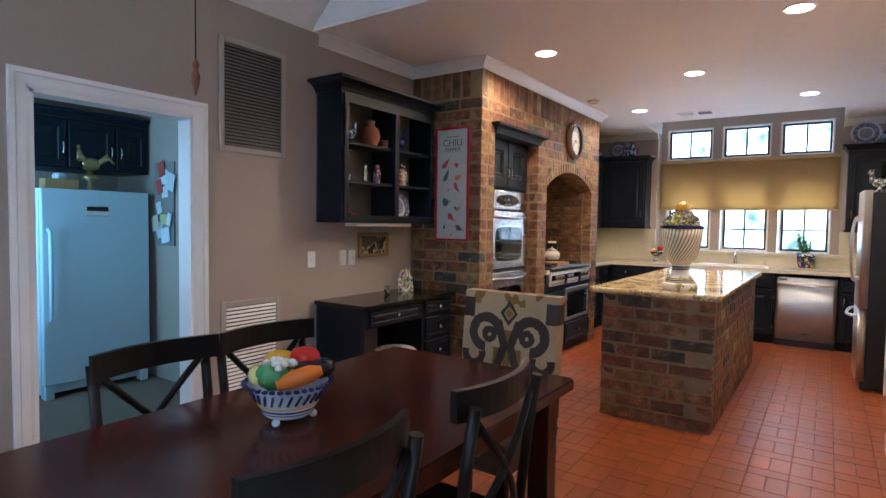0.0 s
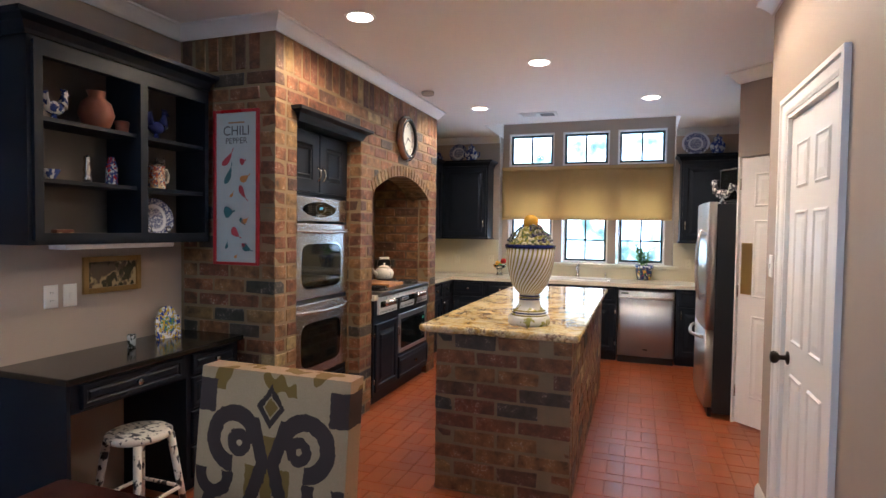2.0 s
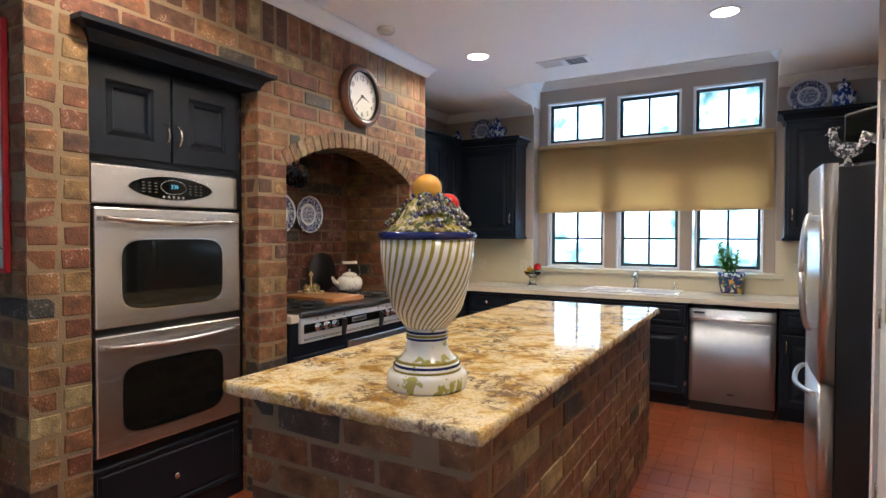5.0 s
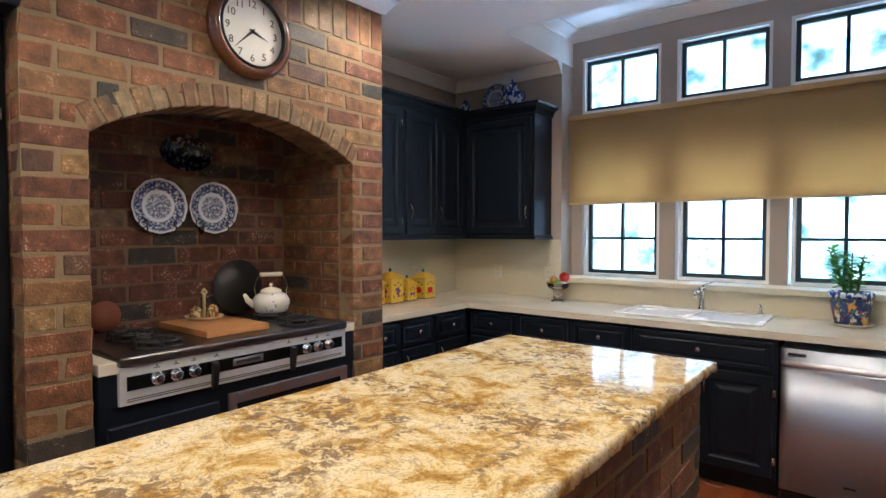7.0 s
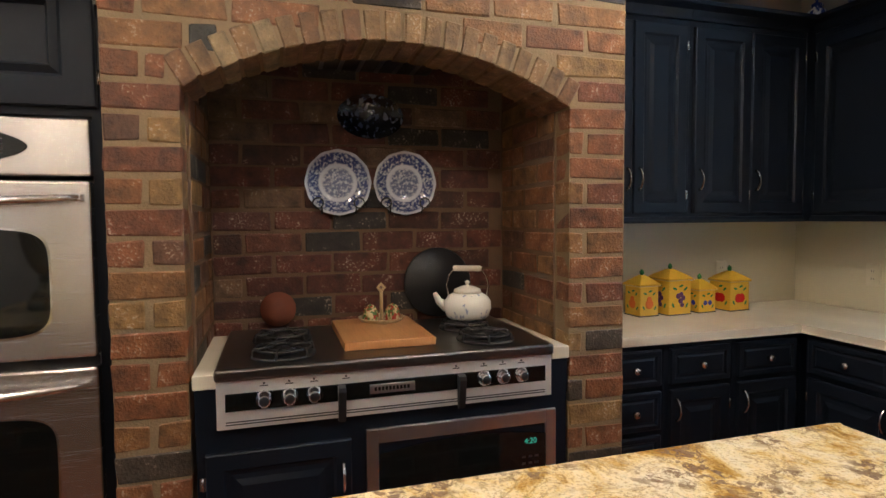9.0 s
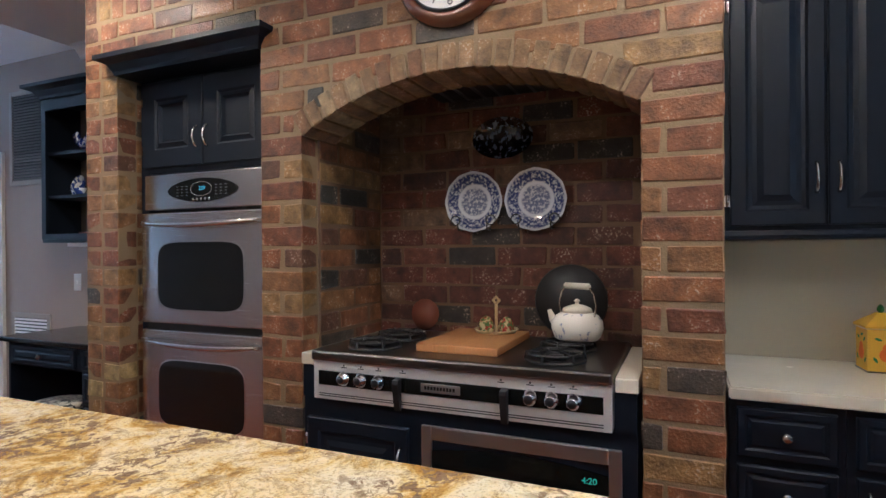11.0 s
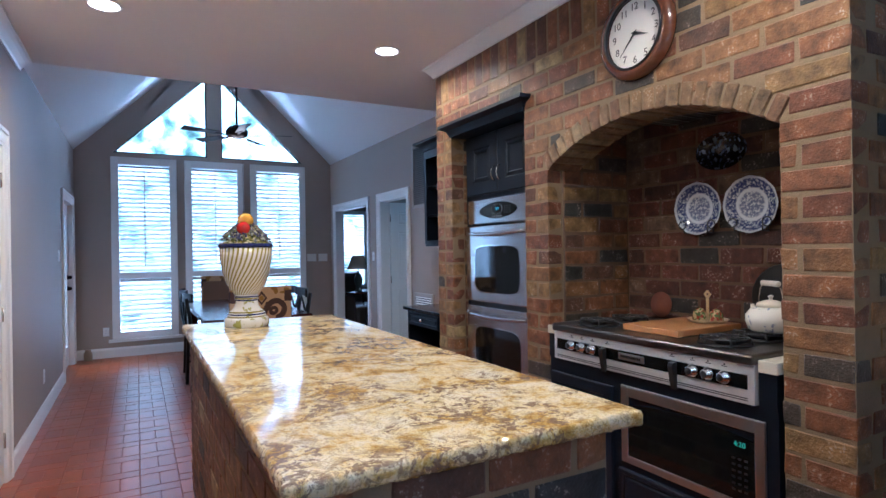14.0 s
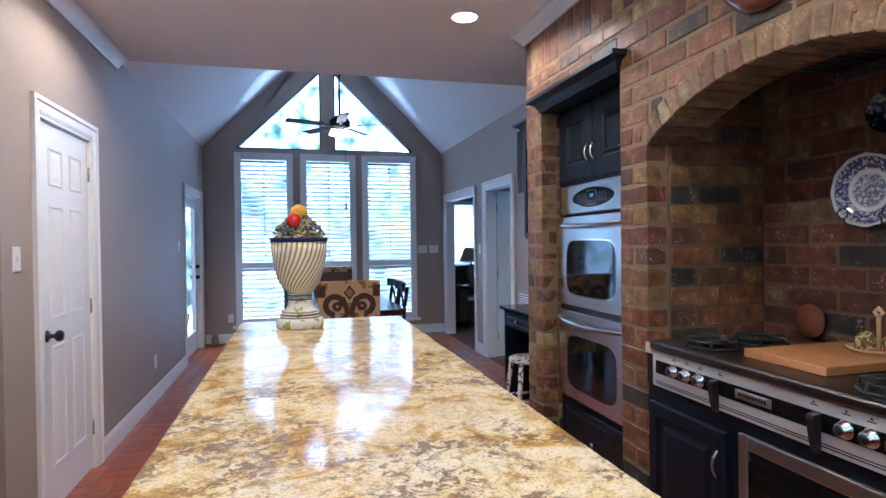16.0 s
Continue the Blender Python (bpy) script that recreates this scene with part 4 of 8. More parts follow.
def hinge(parent, x, z, y):
    if not _hinge:
        bm = bmesh.new()
        tube(bm, [(0, -0.004, -0.022), (0, -0.004, 0.022)], 0.0045, 8)
        B(bm, -0.01, 0.01, -0.004, 0.0, -0.02, 0.02)
        _hinge.append(mesh_of("hinge", bm, M_KNOB))
    o = new("hinge", _hinge[0])
    o.parent = parent
    o.matrix_basis = pose(x, y, z)


def panel_door(parent, x0, x1, z0, z1, y, handle=None, hz=None, hinges=None, steps=RAISED, name="door", material=None):
    bm = rings(bmesh.new(), 0, x1 - x0, 0, z1 - z0, [(i, h) for i, h in steps])
    dr = part(name, bm, material or M_BLACK, parent, m=pose(x0, y, z0))
    if handle == "L" or handle == "R":
        pull(dr, 0.028 if handle == "L" else x1 - x0 - 0.028, (hz if hz is not None else (z1 - z0) / 2), -0.02)
    if handle == "knob":
        knob(dr, (x1 - x0) / 2, (z1 - z0) / 2, -0.018)
    if hinges:
        for q in (0.09, z1 - z0 - 0.09):
            hinge(dr, -0.008 if hinges == "L" else x1 - x0 + 0.008, q, -0.004)
    return dr


def cornice(bm, x0, x1, y_front, z, out=0.07, h=0.09, ends=(1, 1), back=0.0):
    """Stepped crown of a cupboard: (x0..x1) wide, front at y_front."""
    prof = [(0, 0), (0.012, 0), (0.016, h * 0.2), (out * 0.45, h * 0.55), (out * 0.85, h * 0.72), (out, h * 0.75), (out, h), (0, h)]
    p = []
    p.append((x0, back, z, -1 if ends[0] else 0, 0))
    p.append((x0, y_front, z, -1 if ends[0] else 0, -1))
    p.append((x1, y_front, z, 1 if ends[1] else 0, -1))
    p.append((x1, back, z, 1 if ends[1] else 0, 0))
    sweep_profile(bm, prof, p)
    B(bm, x0, x1, y_front, back, z, z + h - 0.002)


# ---- oven tower ----
XO = -1.825
tower = thing("oven_cabinet", "black cabinet built round a double oven, cornice on top", "cabinet", pose(XO, (Y2 + Y3) / 2, 0, 0, 0, EAST))
hw = (Y3 - Y2) / 2 - 0.004
bm = bmesh.new()
OW = 0.375
B(bm, -hw, -OW, 0, 0.25, 0.0, 2.20)
B(bm, OW, hw, 0, 0.25, 0.0, 2.20)
B(bm, -OW, OW, 0, 0.25, 1.725, 2.20)
B(bm, -OW, OW, 0, 0.25, 0.0, 0.44)
part("body", bm, M_BLACK, tower)
bm = bmesh.new()
cornice(bm, -hw + 0.002, hw - 0.002, -0.125, 2.18, 0.075, 0.085, back=0.02)
part("cornice", bm, M_BLACK, tower)
panel_door(tower, -0.395, -0.004, 1.75, 2.165, -0.001, "R", 0.13, "L", steps=[(0, 0), (0, 0.016), (0.004, 0.02), (0.085, 0.02), (0.095, 0.012), (0.115, 0.022), (0.125, 0.008)])
panel_door(tower, 0.004, 0.395, 1.75, 2.165, -0.001, "L", 0.13, "R", steps=[(0, 0), (0, 0.016), (0.004, 0.02), (0.085, 0.02), (0.095, 0.012), (0.115, 0.022), (0.125, 0.008)])
panel_door(tower, -0.385, 0.385, 0.10, 0.40, -0.001, "knob", steps=DRAWER, name="drawer")

oven = thing("double_oven", "stainless steel double wall oven with black glass", "oven", pose(XO, (Y2 + Y3) / 2, 0, 0, 0, EAST))
part("control_panel", box(-OW, OW, -0.025, 0.2, 1.545, 1.715, 0.006), M_STEELO, oven)


def ellipse(bm, cx, cz, rx, rz, y0, y1, seg=40, p=2.0):
    pts = [(cx + rx * abs(math.cos(a)) ** (2 / p) * (1 if math.cos(a) >= 0 else -1), cz + rz * abs(math.sin(a)) ** (2 / p) * (1 if math.sin(a) >= 0 else -1)) for a in (2 * math.pi * k / seg for k in range(seg))]
    return prism(bm, pts, "y", y0, y1)


M_LCD = glow("oven_display", (0.08, 0.4, 0.55), 0.35)


def text_part(name, body, size, material, parent, m, label="", extrude=0.0008, align="CENTER"):
    cu = bpy.data.curves.new(name, "FONT")
    cu.body, cu.size, cu.extrude, cu.align_x, cu.align_y = body, size, extrude, align, "CENTER"
    o = bpy.data.objects.new(name, cu)
    scene.collection.objects.link(o)
    me = bpy.data.meshes.new_from_object(o.evaluated_get(bpy.context.evaluated_depsgraph_get()))
    bpy.data.objects.remove(o)
    me.materials.clear()
    me.materials.append(material)
    q = new(name, me)
    q.parent = parent
    q.matrix_basis = m
    return tagged(q, label)


part("display_panel", ellipse(bmesh.new(), 0, 1.63, 0.215, 0.055, -0.030, -0.024, p=1.8), M_DGLASS, oven)
bm = bmesh.new()
for k in range(40):
    a, b = 2 * math.pi * k / 40, 2 * math.pi * (k + 1) / 40
    tube(bm, [(0.065 * math.cos(a), -0.031, 1.635 + 0.033 * math.sin(a)), (0.065 * math.cos(b), -0.031, 1.635 + 0.033 * math.sin(b))], 0.0022, 5)
for k in range(5):
    lathe(bm, [(0.007, 0), (0.007, 0.003), (0.001, 0.0035)], 10, (-0.05 + 0.025 * k, -0.030, 1.588), "Y")
part("button_ring", bm, M_STEELO, oven)
text_part("clock_digits", "339", 0.026, M_LCD, oven, pose(0.005, -0.0315, 1.637, 90), "glowing blue digits")
bm = bmesh.new()
for s in (-1, 1):
    for r in range(4):
        for c in range(3):
            B(bm, s * (0.09 + 0.03 * c) - 0.006, s * (0.09 + 0.03 * c) + 0.006, -0.0312, -0.030, 1.648 - 0.014 * r, 1.651 - 0.014 * r)
part("key_marks", bm, M_STEELD, oven)["kind"] = "stuff"


def oven_door(z0, z1):
    dr = part("oven_door", box(-OW, OW, -0.045, 0.2, z0, z1, 0.008), M_STEELO, oven)
    zc2, zr = (z0 + z1) / 2 - 0.035, (z1 - z0) * 0.30
    part("door_window", ellipse(bmesh.new(), 0, zc2, 0.262, zr, -0.0475, -0.044, 48, 5.5), M_DGLASS, dr)
    part("window_trim", ellipse(bmesh.new(), 0, zc2, 0.268, zr + 0.006, -0.0462, -0.044, 48, 5.5), M_CHROME, dr)
    bm = bmesh.new()
    pts = [(-0.35 + 0.70 * k / 14, -0.062 - 0.030 * math.sin(math.pi * k / 14) ** 0.6, z1 - 0.048 - 0.014 * math.sin(math.pi * k / 14)) for k in range(15)]
    tube(bm, pts, 0.012, 10, [0.008 + 0.006 * math.sin(math.pi * k / 14) ** 0.5 for k in range(15)])
    for s in (-1, 1):
        B(bm, s * 0.345 - 0.012, s * 0.345 + 0.012, -0.066, -0.044, z1 - 0.06, z1 - 0.038, 0.004)
    part("handle", bm, M_STEELO, dr, "bowed steel bar handle")


oven_door(1.005, 1.530)
oven_door(0.455, 0.975)
part("vent_strip", box(-OW, OW, -0.01, 0.2, 0.975, 1.005), M_BLKPL, oven)

# ---- range in the niche ----
ZK = 0.965
yc = (5.53 + 6.655) / 2
rw = (6.655 - 5.53) / 2
rbase = thing("range_cabinet", "black cabinet under the cooktop with panel door and drawer", "cabinet", pose(-1.70, YM, 0, 0, 0, EAST))
bm = bmesh.new()
B(bm, -HALF + 0.012, HALF - 0.012, -0.005, 0.55, 0.09, 0.775)
B(bm, -HALF + 0.012, HALF - 0.012, 0.05, 0.55, 0.0, 0.09)
for s in (-1, 1):
    B(bm, s * HALF - s * 0.012, s * rw - s * 0.004, -0.012, 0.55, 0.775, 0.90)
part("body", bm, M_BLACK, rbase)
panel_door(rbase, -0.60, -0.16, 0.13, 0.70, -0.006, "R", 0.45, "L")
panel_door(rbase, -0.12, 0.60, 0.13, 0.33, -0.006, "knob", steps=DRAWER, name="drawer")
for s in (-1, 1):
    bm = bmesh.new()
    B(bm, -0.035, 0.035, -0.02, 0.58, 0, 0.045, 0.004)
    solo("worktop_strip", bm, M_WORKTOP, pose(-1.70, YM + s * (HALF - 0.042), 0.901, 0, 0, EAST), "narrow cream worktop strip beside the cooktop", "worktop", "strips beside the cooktop")
rng = thing("range_cooktop", "wide steel gas cooktop with front control panel", "cooktop", pose(-1.70, yc, 0, 0, 0, EAST))
bm = bmesh.new()
B(bm, -rw, rw, -0.045, 0.58, 0.925, ZK, 0.01)
part("cooktop_top", bm, M_STEELD, rng, "brushed dark steel hob plate")
bm = bmesh.new()
B(bm, -rw + 0.004, rw - 0.004, -0.03, 0.5, 0.776, 0.924, 0.003)
part("control_panel", bm, M_ALU, rng)
bm = bmesh.new()
B(bm, -rw + 0.03, rw - 0.03, -0.034, -0.028, 0.832, 0.886)
part("panel_strip", bm, M_DGLASS, rng, "glossy black strip behind the knobs")
bm = bmesh.new()
for z in (0.789, 0.797):
    B(bm, -rw + 0.03, rw - 0.03, -0.0315, -0.029, z, z + 0.003)
part("trim_line", bm, M_BLKPL, rng)
for x in (-0.42, -0.345, -0.27, 0.30, 0.37, 0.44):
    bm = bmesh.new()
    lathe(bm, [(0.027, 0), (0.027, 0.004), (0.022, 0.008), (0.018, 0.024), (0.015, 0.027), (0.001, 0.027)], 24, (x, -0.034, 0.862), "Y")
    k = part("control_knob", bm, M_CHROME, rng)
    part("knob_insert", lathe(bmesh.new(), [(0.0145, 0), (0.0145, 0.0015), (0.001, 0.002)], 18, (x, -0.0605, 0.862), "Y"), M_BLKPL, k)
for x in (-0.185, 0.215):
    bm = bmesh.new()
    prism(bm, [(-0.034, 0.885), (-0.060, 0.880), (-0.064, 0.868), (-0.052, 0.80), (-0.044, 0.768), (-0.034, 0.772)], "x", x - 0.012, x + 0.012)
    part("vent_lever", bm, M_BLKPL, rng)
part("maker_plate", box(-0.095, 0.055, -0.0375, -0.033, 0.845, 0.876, 0.002), M_STEEL, rng)
bm = bmesh.new()
for k in range(10):
    B(bm, -0.08 + 0.012 * k, -0.072 + 0.012 * k, -0.0385, -0.0373, 0.855, 0.867)
part("maker_bars", bm, M_BLKPL, rng)
bm = bmesh.new()
for x in (-0.42, -0.345, -0.27, -0.17, 0.20, 0.30, 0.37, 0.44):
    B(bm, x - 0.012, x + 0.012, -0.0312, -0.0295, 0.902, 0.905)
    B(bm, x - 0.003, x + 0.003, -0.0312, -0.0295, 0.908, 0.914)
part("panel_marks", bm, M_BLKPL, rng)["kind"] = "stuff"


def burner(x, y, r=0.105):
    bm = bmesh.new()
    lathe(bm, [(r, 0.0), (r * 1.02, 0.006), (r * 0.9, 0.009), (r * 0.45, 0.003)], 28, (x, y, ZK))
    b = part("burner", bm, M_IRON, rng, "round burner bowl")
    bm = bmesh.new()
    lathe(bm, [(r * 0.38, 0.003), (r * 0.4, 0.018), (r * 0.25, 0.024), (0.001, 0.025)], 20, (x, y, ZK))
    for rr in (0.85, 0.5):
        pts = [(x + r * rr * math.cos(2 * math.pi * k / 20), y + r * rr * math.sin(2 * math.pi * k / 20), ZK + 0.026) for k in range(21)]
        tube(bm, pts, 0.005, 6)
    for k in range(6):
        a = math.pi * k / 3 + 0.3
        B2 = [(x + r * f * math.cos(a), y + r * f * math.sin(a), ZK + h) for f, h in ((0.98, 0.004), (0.95, 0.028), (0.3, 0.03))]
        tube(bm, B2, 0.005, 6)
    part("grate", bm, M_IRON, b)


for x in (-0.36, 0.355):
    for y in (0.10, 0.33):
        burner(x, y)

micro = thing("microwave_drawer", "steel framed microwave set in the cabinet below the cooktop", "microwave", pose(-1.706, YM + 0.235, 0.36, 0, 0, EAST))
bm = bmesh.new()
for a, b, c, dd in ((-0.345, -0.305, 0, 0.36), (0.305, 0.345, 0, 0.36), (-0.305, 0.305, 0, 0.035), (-0.305, 0.305, 0.31, 0.36)):
    B(bm, a, b, -0.022, 0.0, c, dd, 0.004)
part("frame", bm, M_STEEL, micro)
bm = bmesh.new()
pts = [(-0.305 + 0.61 * k / 16, 0.272 + 0.028 * math.sin(math.pi * k / 16)) for k in range(17)]
prism(bm, pts + [(0.305, 0.036), (-0.305, 0.036)], "y", -0.018, -0.001)
part("glass_door", bm, M_DGLASS, micro)
text_part("clock_digits", "4:20", 0.028, glow("green_digits", (0.06, 0.4, 0.25), 0.5), micro, pose(0.245, -0.0185, 0.25, 90), "glowing green digits")
bm = bmesh.new()
for r in range(6):
    for c in range(3):
        B(bm, 0.212 + 0.025 * c, 0.226 + 0.025 * c, -0.0188, -0.0178, 0.07 + 0.024 * r, 0.078 + 0.024 * r)
part("key_pad", bm, M_STEELD, micro)

# ---- base cabinets ----
ZW, YF, XF = 0.91, 8.06, -1.89


def base_unit(x0, x1, m, kind, label="black base cabinet with raised panel fronts", group="base cabinets"):
    """A floor unit between x0 and x1, front at y=0 facing -y."""
    u = thing("base_cabinet", label, "cabinet", m @ pose((x0 + x1) / 2, 0, 0), group)
    w = (x1 - x0) / 2 - 0.001
    bm = bmesh.new()
    B(bm, -w, w, 0, 0.55, 0.09, ZW - 0.042)
    B(bm, -w, w, 0.06, 0.5, 0, 0.09)
    part("body", bm, M_BLACK, u)
    g = 0.022
    if kind == "sink":
        panel_door(u, -w + g, w - g, 0.69, 0.845, -0.001, "knob", steps=DRAWER, name="drawer_front")
        panel_door(u, -w + g, -0.01, 0.12, 0.665, -0.001, "R", 0.46, "L")
        panel_door(u, 0.01, w - g, 0.12, 0.665, -0.001, "L", 0.46, "R")
    elif kind == "drawers":
        for a, b in ((0.69, 0.845), (0.50, 0.665), (0.31, 0.475), (0.12, 0.285)):
            panel_door(u, -w + g, w - g, a, b, -0.001, "knob", steps=DRAWER, name="drawer")
    else:
        panel_door(u, -w + g, w - g, 0.69, 0.845, -0.001, "knob", steps=DRAWER, name="drawer")
        panel_door(u, -w + g, w - g, 0.12, 0.665, -0.001, kind, 0.46, "L" if kind == "R" else "R")
    return u


west = pose(XF, 0, 0, 0, 0, EAST)
base_unit(6.985, 7.30, west, "drawers")
base_unit(7.30, 7.66, west, "L")
base_unit(7.66, 8.04, west, "L")
north = pose(0, YF, 0)
base_unit(-1.86, -1.44, north, "R")
base_unit(-1.44, -1.04, north, "R")
base_unit(-1.04, -0.64, north, "L")
base_unit(-0.64, 0.14, north, "sink")
base_unit(0.775, 1.20, north, "L")
base_unit(1.20, 1.65, north, "R")
corner_u = thing("base_cabinet", "black filler cabinet in the worktop's corner", "cabinet", pose(-2.17, 8.37, 0), "base cabinets")
part("body", box(-0.28, 0.27, -0.3, 0.28, 0, ZW - 0.042), M_BLACK, corner_u)
dish = thing("dishwasher", "stainless steel dishwasher with a bar handle", "dishwasher", pose(0.4575, YF, 0))
bm = bmesh.new()
prism(bm, [(-0.303, 0.3), (-0.303, -0.018)] + [(-0.303 + 0.606 * k / 14, -0.022 - 0.010 * math.sin(math.pi * k / 14)) for k in range(15)] + [(0.303, -0.018), (0.303, 0.3)], "z", 0.085, 0.83)
for f in bm.faces:
    f.smooth = abs(f.normal.z) < 0.5
part("door", bm, M_STEELDW, dish)
bm = bmesh.new()
tube(bm, [(-0.285, -0.025, 0.755), (-0.27, -0.055, 0.757), (-0.1, -0.066, 0.758), (0.1, -0.066, 0.758), (0.27, -0.055, 0.757), (0.285, -0.025, 0.755)], 0.016, 10)
part("handle", bm, M_STEEL, dish)
part("vent", box(-0.27, -0.19, -0.033, -0.02, 0.795, 0.81, 0.002), M_BLKPL, dish)
part("badge", box(-0.025, 0.025, -0.0335, -0.024, 0.16, 0.172, 0.001), M_BLKPL, dish)
part("toe_kick", box(-0.30, 0.30, 0.02, 0.3, 0.0, 0.082), M_BLKPL, dish)
wt = bmesh.new()
prism(wt, [(XK + 0.001, 6.985), (XF + 0.03, 6.985), (XF + 0.03, YF - 0.03), (1.7, YF - 0.03), (1.7, YB - 0.001), (XK + 0.001, YB - 0.001)], "z", ZW - 0.04, ZW)
bmesh.ops.bevel(wt, geom=[e for e in wt.edges if abs(e.verts[0].co.z - e.verts[1].co.z) < 1e-4], offset=0.006, segments=2, affect="EDGES")
solo("worktop", wt, M_WORKTOP, pose(0, 0, 0), "continuous cream worktop turning the corner", "worktop")
sp = bmesh.new()
B(sp, XK + 0.0005, XK + 0.006, 6.985, YB - 0.007, ZW + 0.001, 1.375)
B(sp, XK + 0.0065, PX0, YB - 0.006, YB - 0.0005, ZW + 0.001, 1.375)
B(sp, PX0, PX1, YB - 0.006, YB - 0.0005, ZW + 0.001, 1.044)
B(sp, PX1, 3.0, YB - 0.006, YB - 0.0005, ZW + 0.001, 1.375)
structure("trim_backsplash", sp, M_SPLASH, "smooth cream backsplash panels", "backsplash")

sink = thing("kitchen_sink", "white enamel double sink let into the worktop", "sink", pose(-0.37, 8.37, ZW))
bm = bmesh.new()
SW, SD = 0.42, 0.235
for a, b, c, dd in ((-SW, SW, -SD, -SD + 0.035), (-SW, SW, SD - 0.09, SD), (-SW, -SW + 0.035, -SD + 0.035, SD - 0.09), (SW - 0.035, SW, -SD + 0.035, SD - 0.09), (-0.02, 0.02, -SD + 0.035, SD - 0.09)):
    B(bm, a, b, c, dd, 0.001, 0.014, 0.005)
part("rim", bm, M_WHITE, sink)
for s in (-1, 1):
    x0, x1 = sorted((s * 0.02, s * (SW - 0.035)))
    bm = bmesh.new()
    rings(bm, x0, x1, -SD + 0.035, SD - 0.09, [(0, -0.0), (0.004, 0.006)])
    bmesh.ops.rotate(bm, verts=bm.verts, cent=(0, 0, 0), matrix=Matrix.Rotation(radians(-90), 3, "X"))
    part("basin", bm, plain("shaded_enamel", (0.72, 0.72, 0.70), 0.25, vary=0.03) if s < 0 else bpy.data.materials["shaded_enamel"], sink)
fau = thing("kitchen_faucet", "chrome single lever kitchen faucet", "faucet", pose(-0.36, 8.565, ZW + 0.0145))
bm = bmesh.new()
lathe(bm, [(0.028, 0), (0.026, 0.01), (0.020, 0.02), (0.019, 0.11), (0.024, 0.125), (0.020, 0.15), (0.001, 0.155)], 18)
tube(bm, [(0, -0.01, 0.09), (0, -0.08, 0.125), (0, -0.15, 0.12), (0, -0.165, 0.10)], 0.012, 10)
part("body", bm, M_CHROME, fau)
part("lever", tube(bmesh.new(), [(0, 0, 0.155), (0.03, 0.02, 0.175), (0.06, 0.03, 0.185)], 0.006, 8), M_CHROME, fau)
soap = thing("soap_dispenser", "small chrome soap pump beside the sink", "soap dispenser", pose(-0.02, 8.565, ZW + 0.0145))
bm = bmesh.new()
lathe(bm, [(0.02, 0), (0.016, 0.012), (0.008, 0.02), (0.008, 0.055), (0.001, 0.057)], 14)
part("stem", bm, M_CHROME, soap)
part("spout", tube(bmesh.new(), [(0, 0, 0.055), (0, -0.03, 0.066), (0, -0.06, 0.058)], 0.006, 8), M_CHROME, soap)


def outlet(m, gang=1, kind="outlet", label="white wall outlet with cover plate", material=None):
    o = thing("wall_" + kind, label, kind, m, "switches and outlets")
    w = 0.036 * gang + 0.0
    part("cover_plate", rings(bmesh.new(), -w, w, -0.058, 0.058, [(0, 0), (0, 0.003), (0.004, 0.006)]), material or M_PLATE, o)
    for g in range(gang):
        cx = -w + 0.036 + 0.072 * g
        if kind == "outlet":
            for z in (-0.02, 0.02):
                r = part("socket", ellipse(bmesh.new(), cx, z, 0.016, 0.014, -0.008, -0.005, 20, 3), material or M_PLATE, o)
                bm = bmesh.new()
                for s in (-1, 1):
                    B(bm, cx + s * 0.006 - 0.001, cx + s * 0.006 + 0.001, -0.0087, -0.0078, z - 0.005, z + 0.005)
                part("slot", bm, M_BLKPL, r)
        else:
            part("rocker", box(cx - 0.008, cx + 0.008, -0.013, -0.005, -0.014, 0.014, 0.003), material or M_PLATE, o)
    return o


M_CREAMPL = plain("cream_plate", (0.66, 0.60, 0.45), 0.35, vary=0.02, relief=0)
for xx in (-2.0, -1.52):
    outlet(pose(xx, YB - 0.0062, 1.10), label="cream outlet on the backsplash", material=M_CREAMPL)
outlet(pose(0.93, YB - 0.0062, 1.12), label="cream outlet on the backsplash", material=M_CREAMPL)
outlet(pose(XK + 0.0062, 8.12, 1.10, 0, 0, EAST), label="cream outlet on the backsplash", material=M_CREAMPL)

# ---- upper cabinets ----


def wall_unit(x0, x1, m, depth, doors, z0=1.38, z1=2.335, corn=(0, 0), label="black wall cabinet with raised panel doors and cornice"):
    u = thing("wall_cabinet", label, "cabinet", m @ pose((x0 + x1) / 2, 0, 0), "wall cabinets")
    w = (x1 - x0) / 2 - 0.0005
    part("body", box(-w, w, -depth, -0.001, z0, z1), M_BLACK, u)
    bm = bmesh.new()
    cornice(bm, -w, w, -depth, z1 + 0.001, 0.06, 0.075, corn, -0.001)
    part("cornice", bm, M_BLACK, u)
    bm = bmesh.new()
    sweep_profile(bm, [(0, 0), (0.014, 0), (0.016, 0.012), (0.006, 0.028), (0, 0.03)], [(-w, -0.002, z0 - 0.001, -corn[0], 0), (-w, -depth, z0 - 0.001, -corn[0], -1), (w, -depth, z0 - 0.001, corn[1], -1), (w, -0.002, z0 - 0.001, corn[1], 0)])
    part("light_rail", bm, M_BLACK, u)
    n = len(doors)
    for k, hd in enumerate(doors):
        a = -w + 0.02 + (2 * w - 0.04) * k / n
        b = -w + 0.02 + (2 * w - 0.04) * (k + 1) / n
        panel_door(u, a + 0.004, b - 0.004, z0 + 0.045, z1 - 0.03, -depth - 0.0005, hd, 0.16, "L" if hd == "R" else "R")
    return u


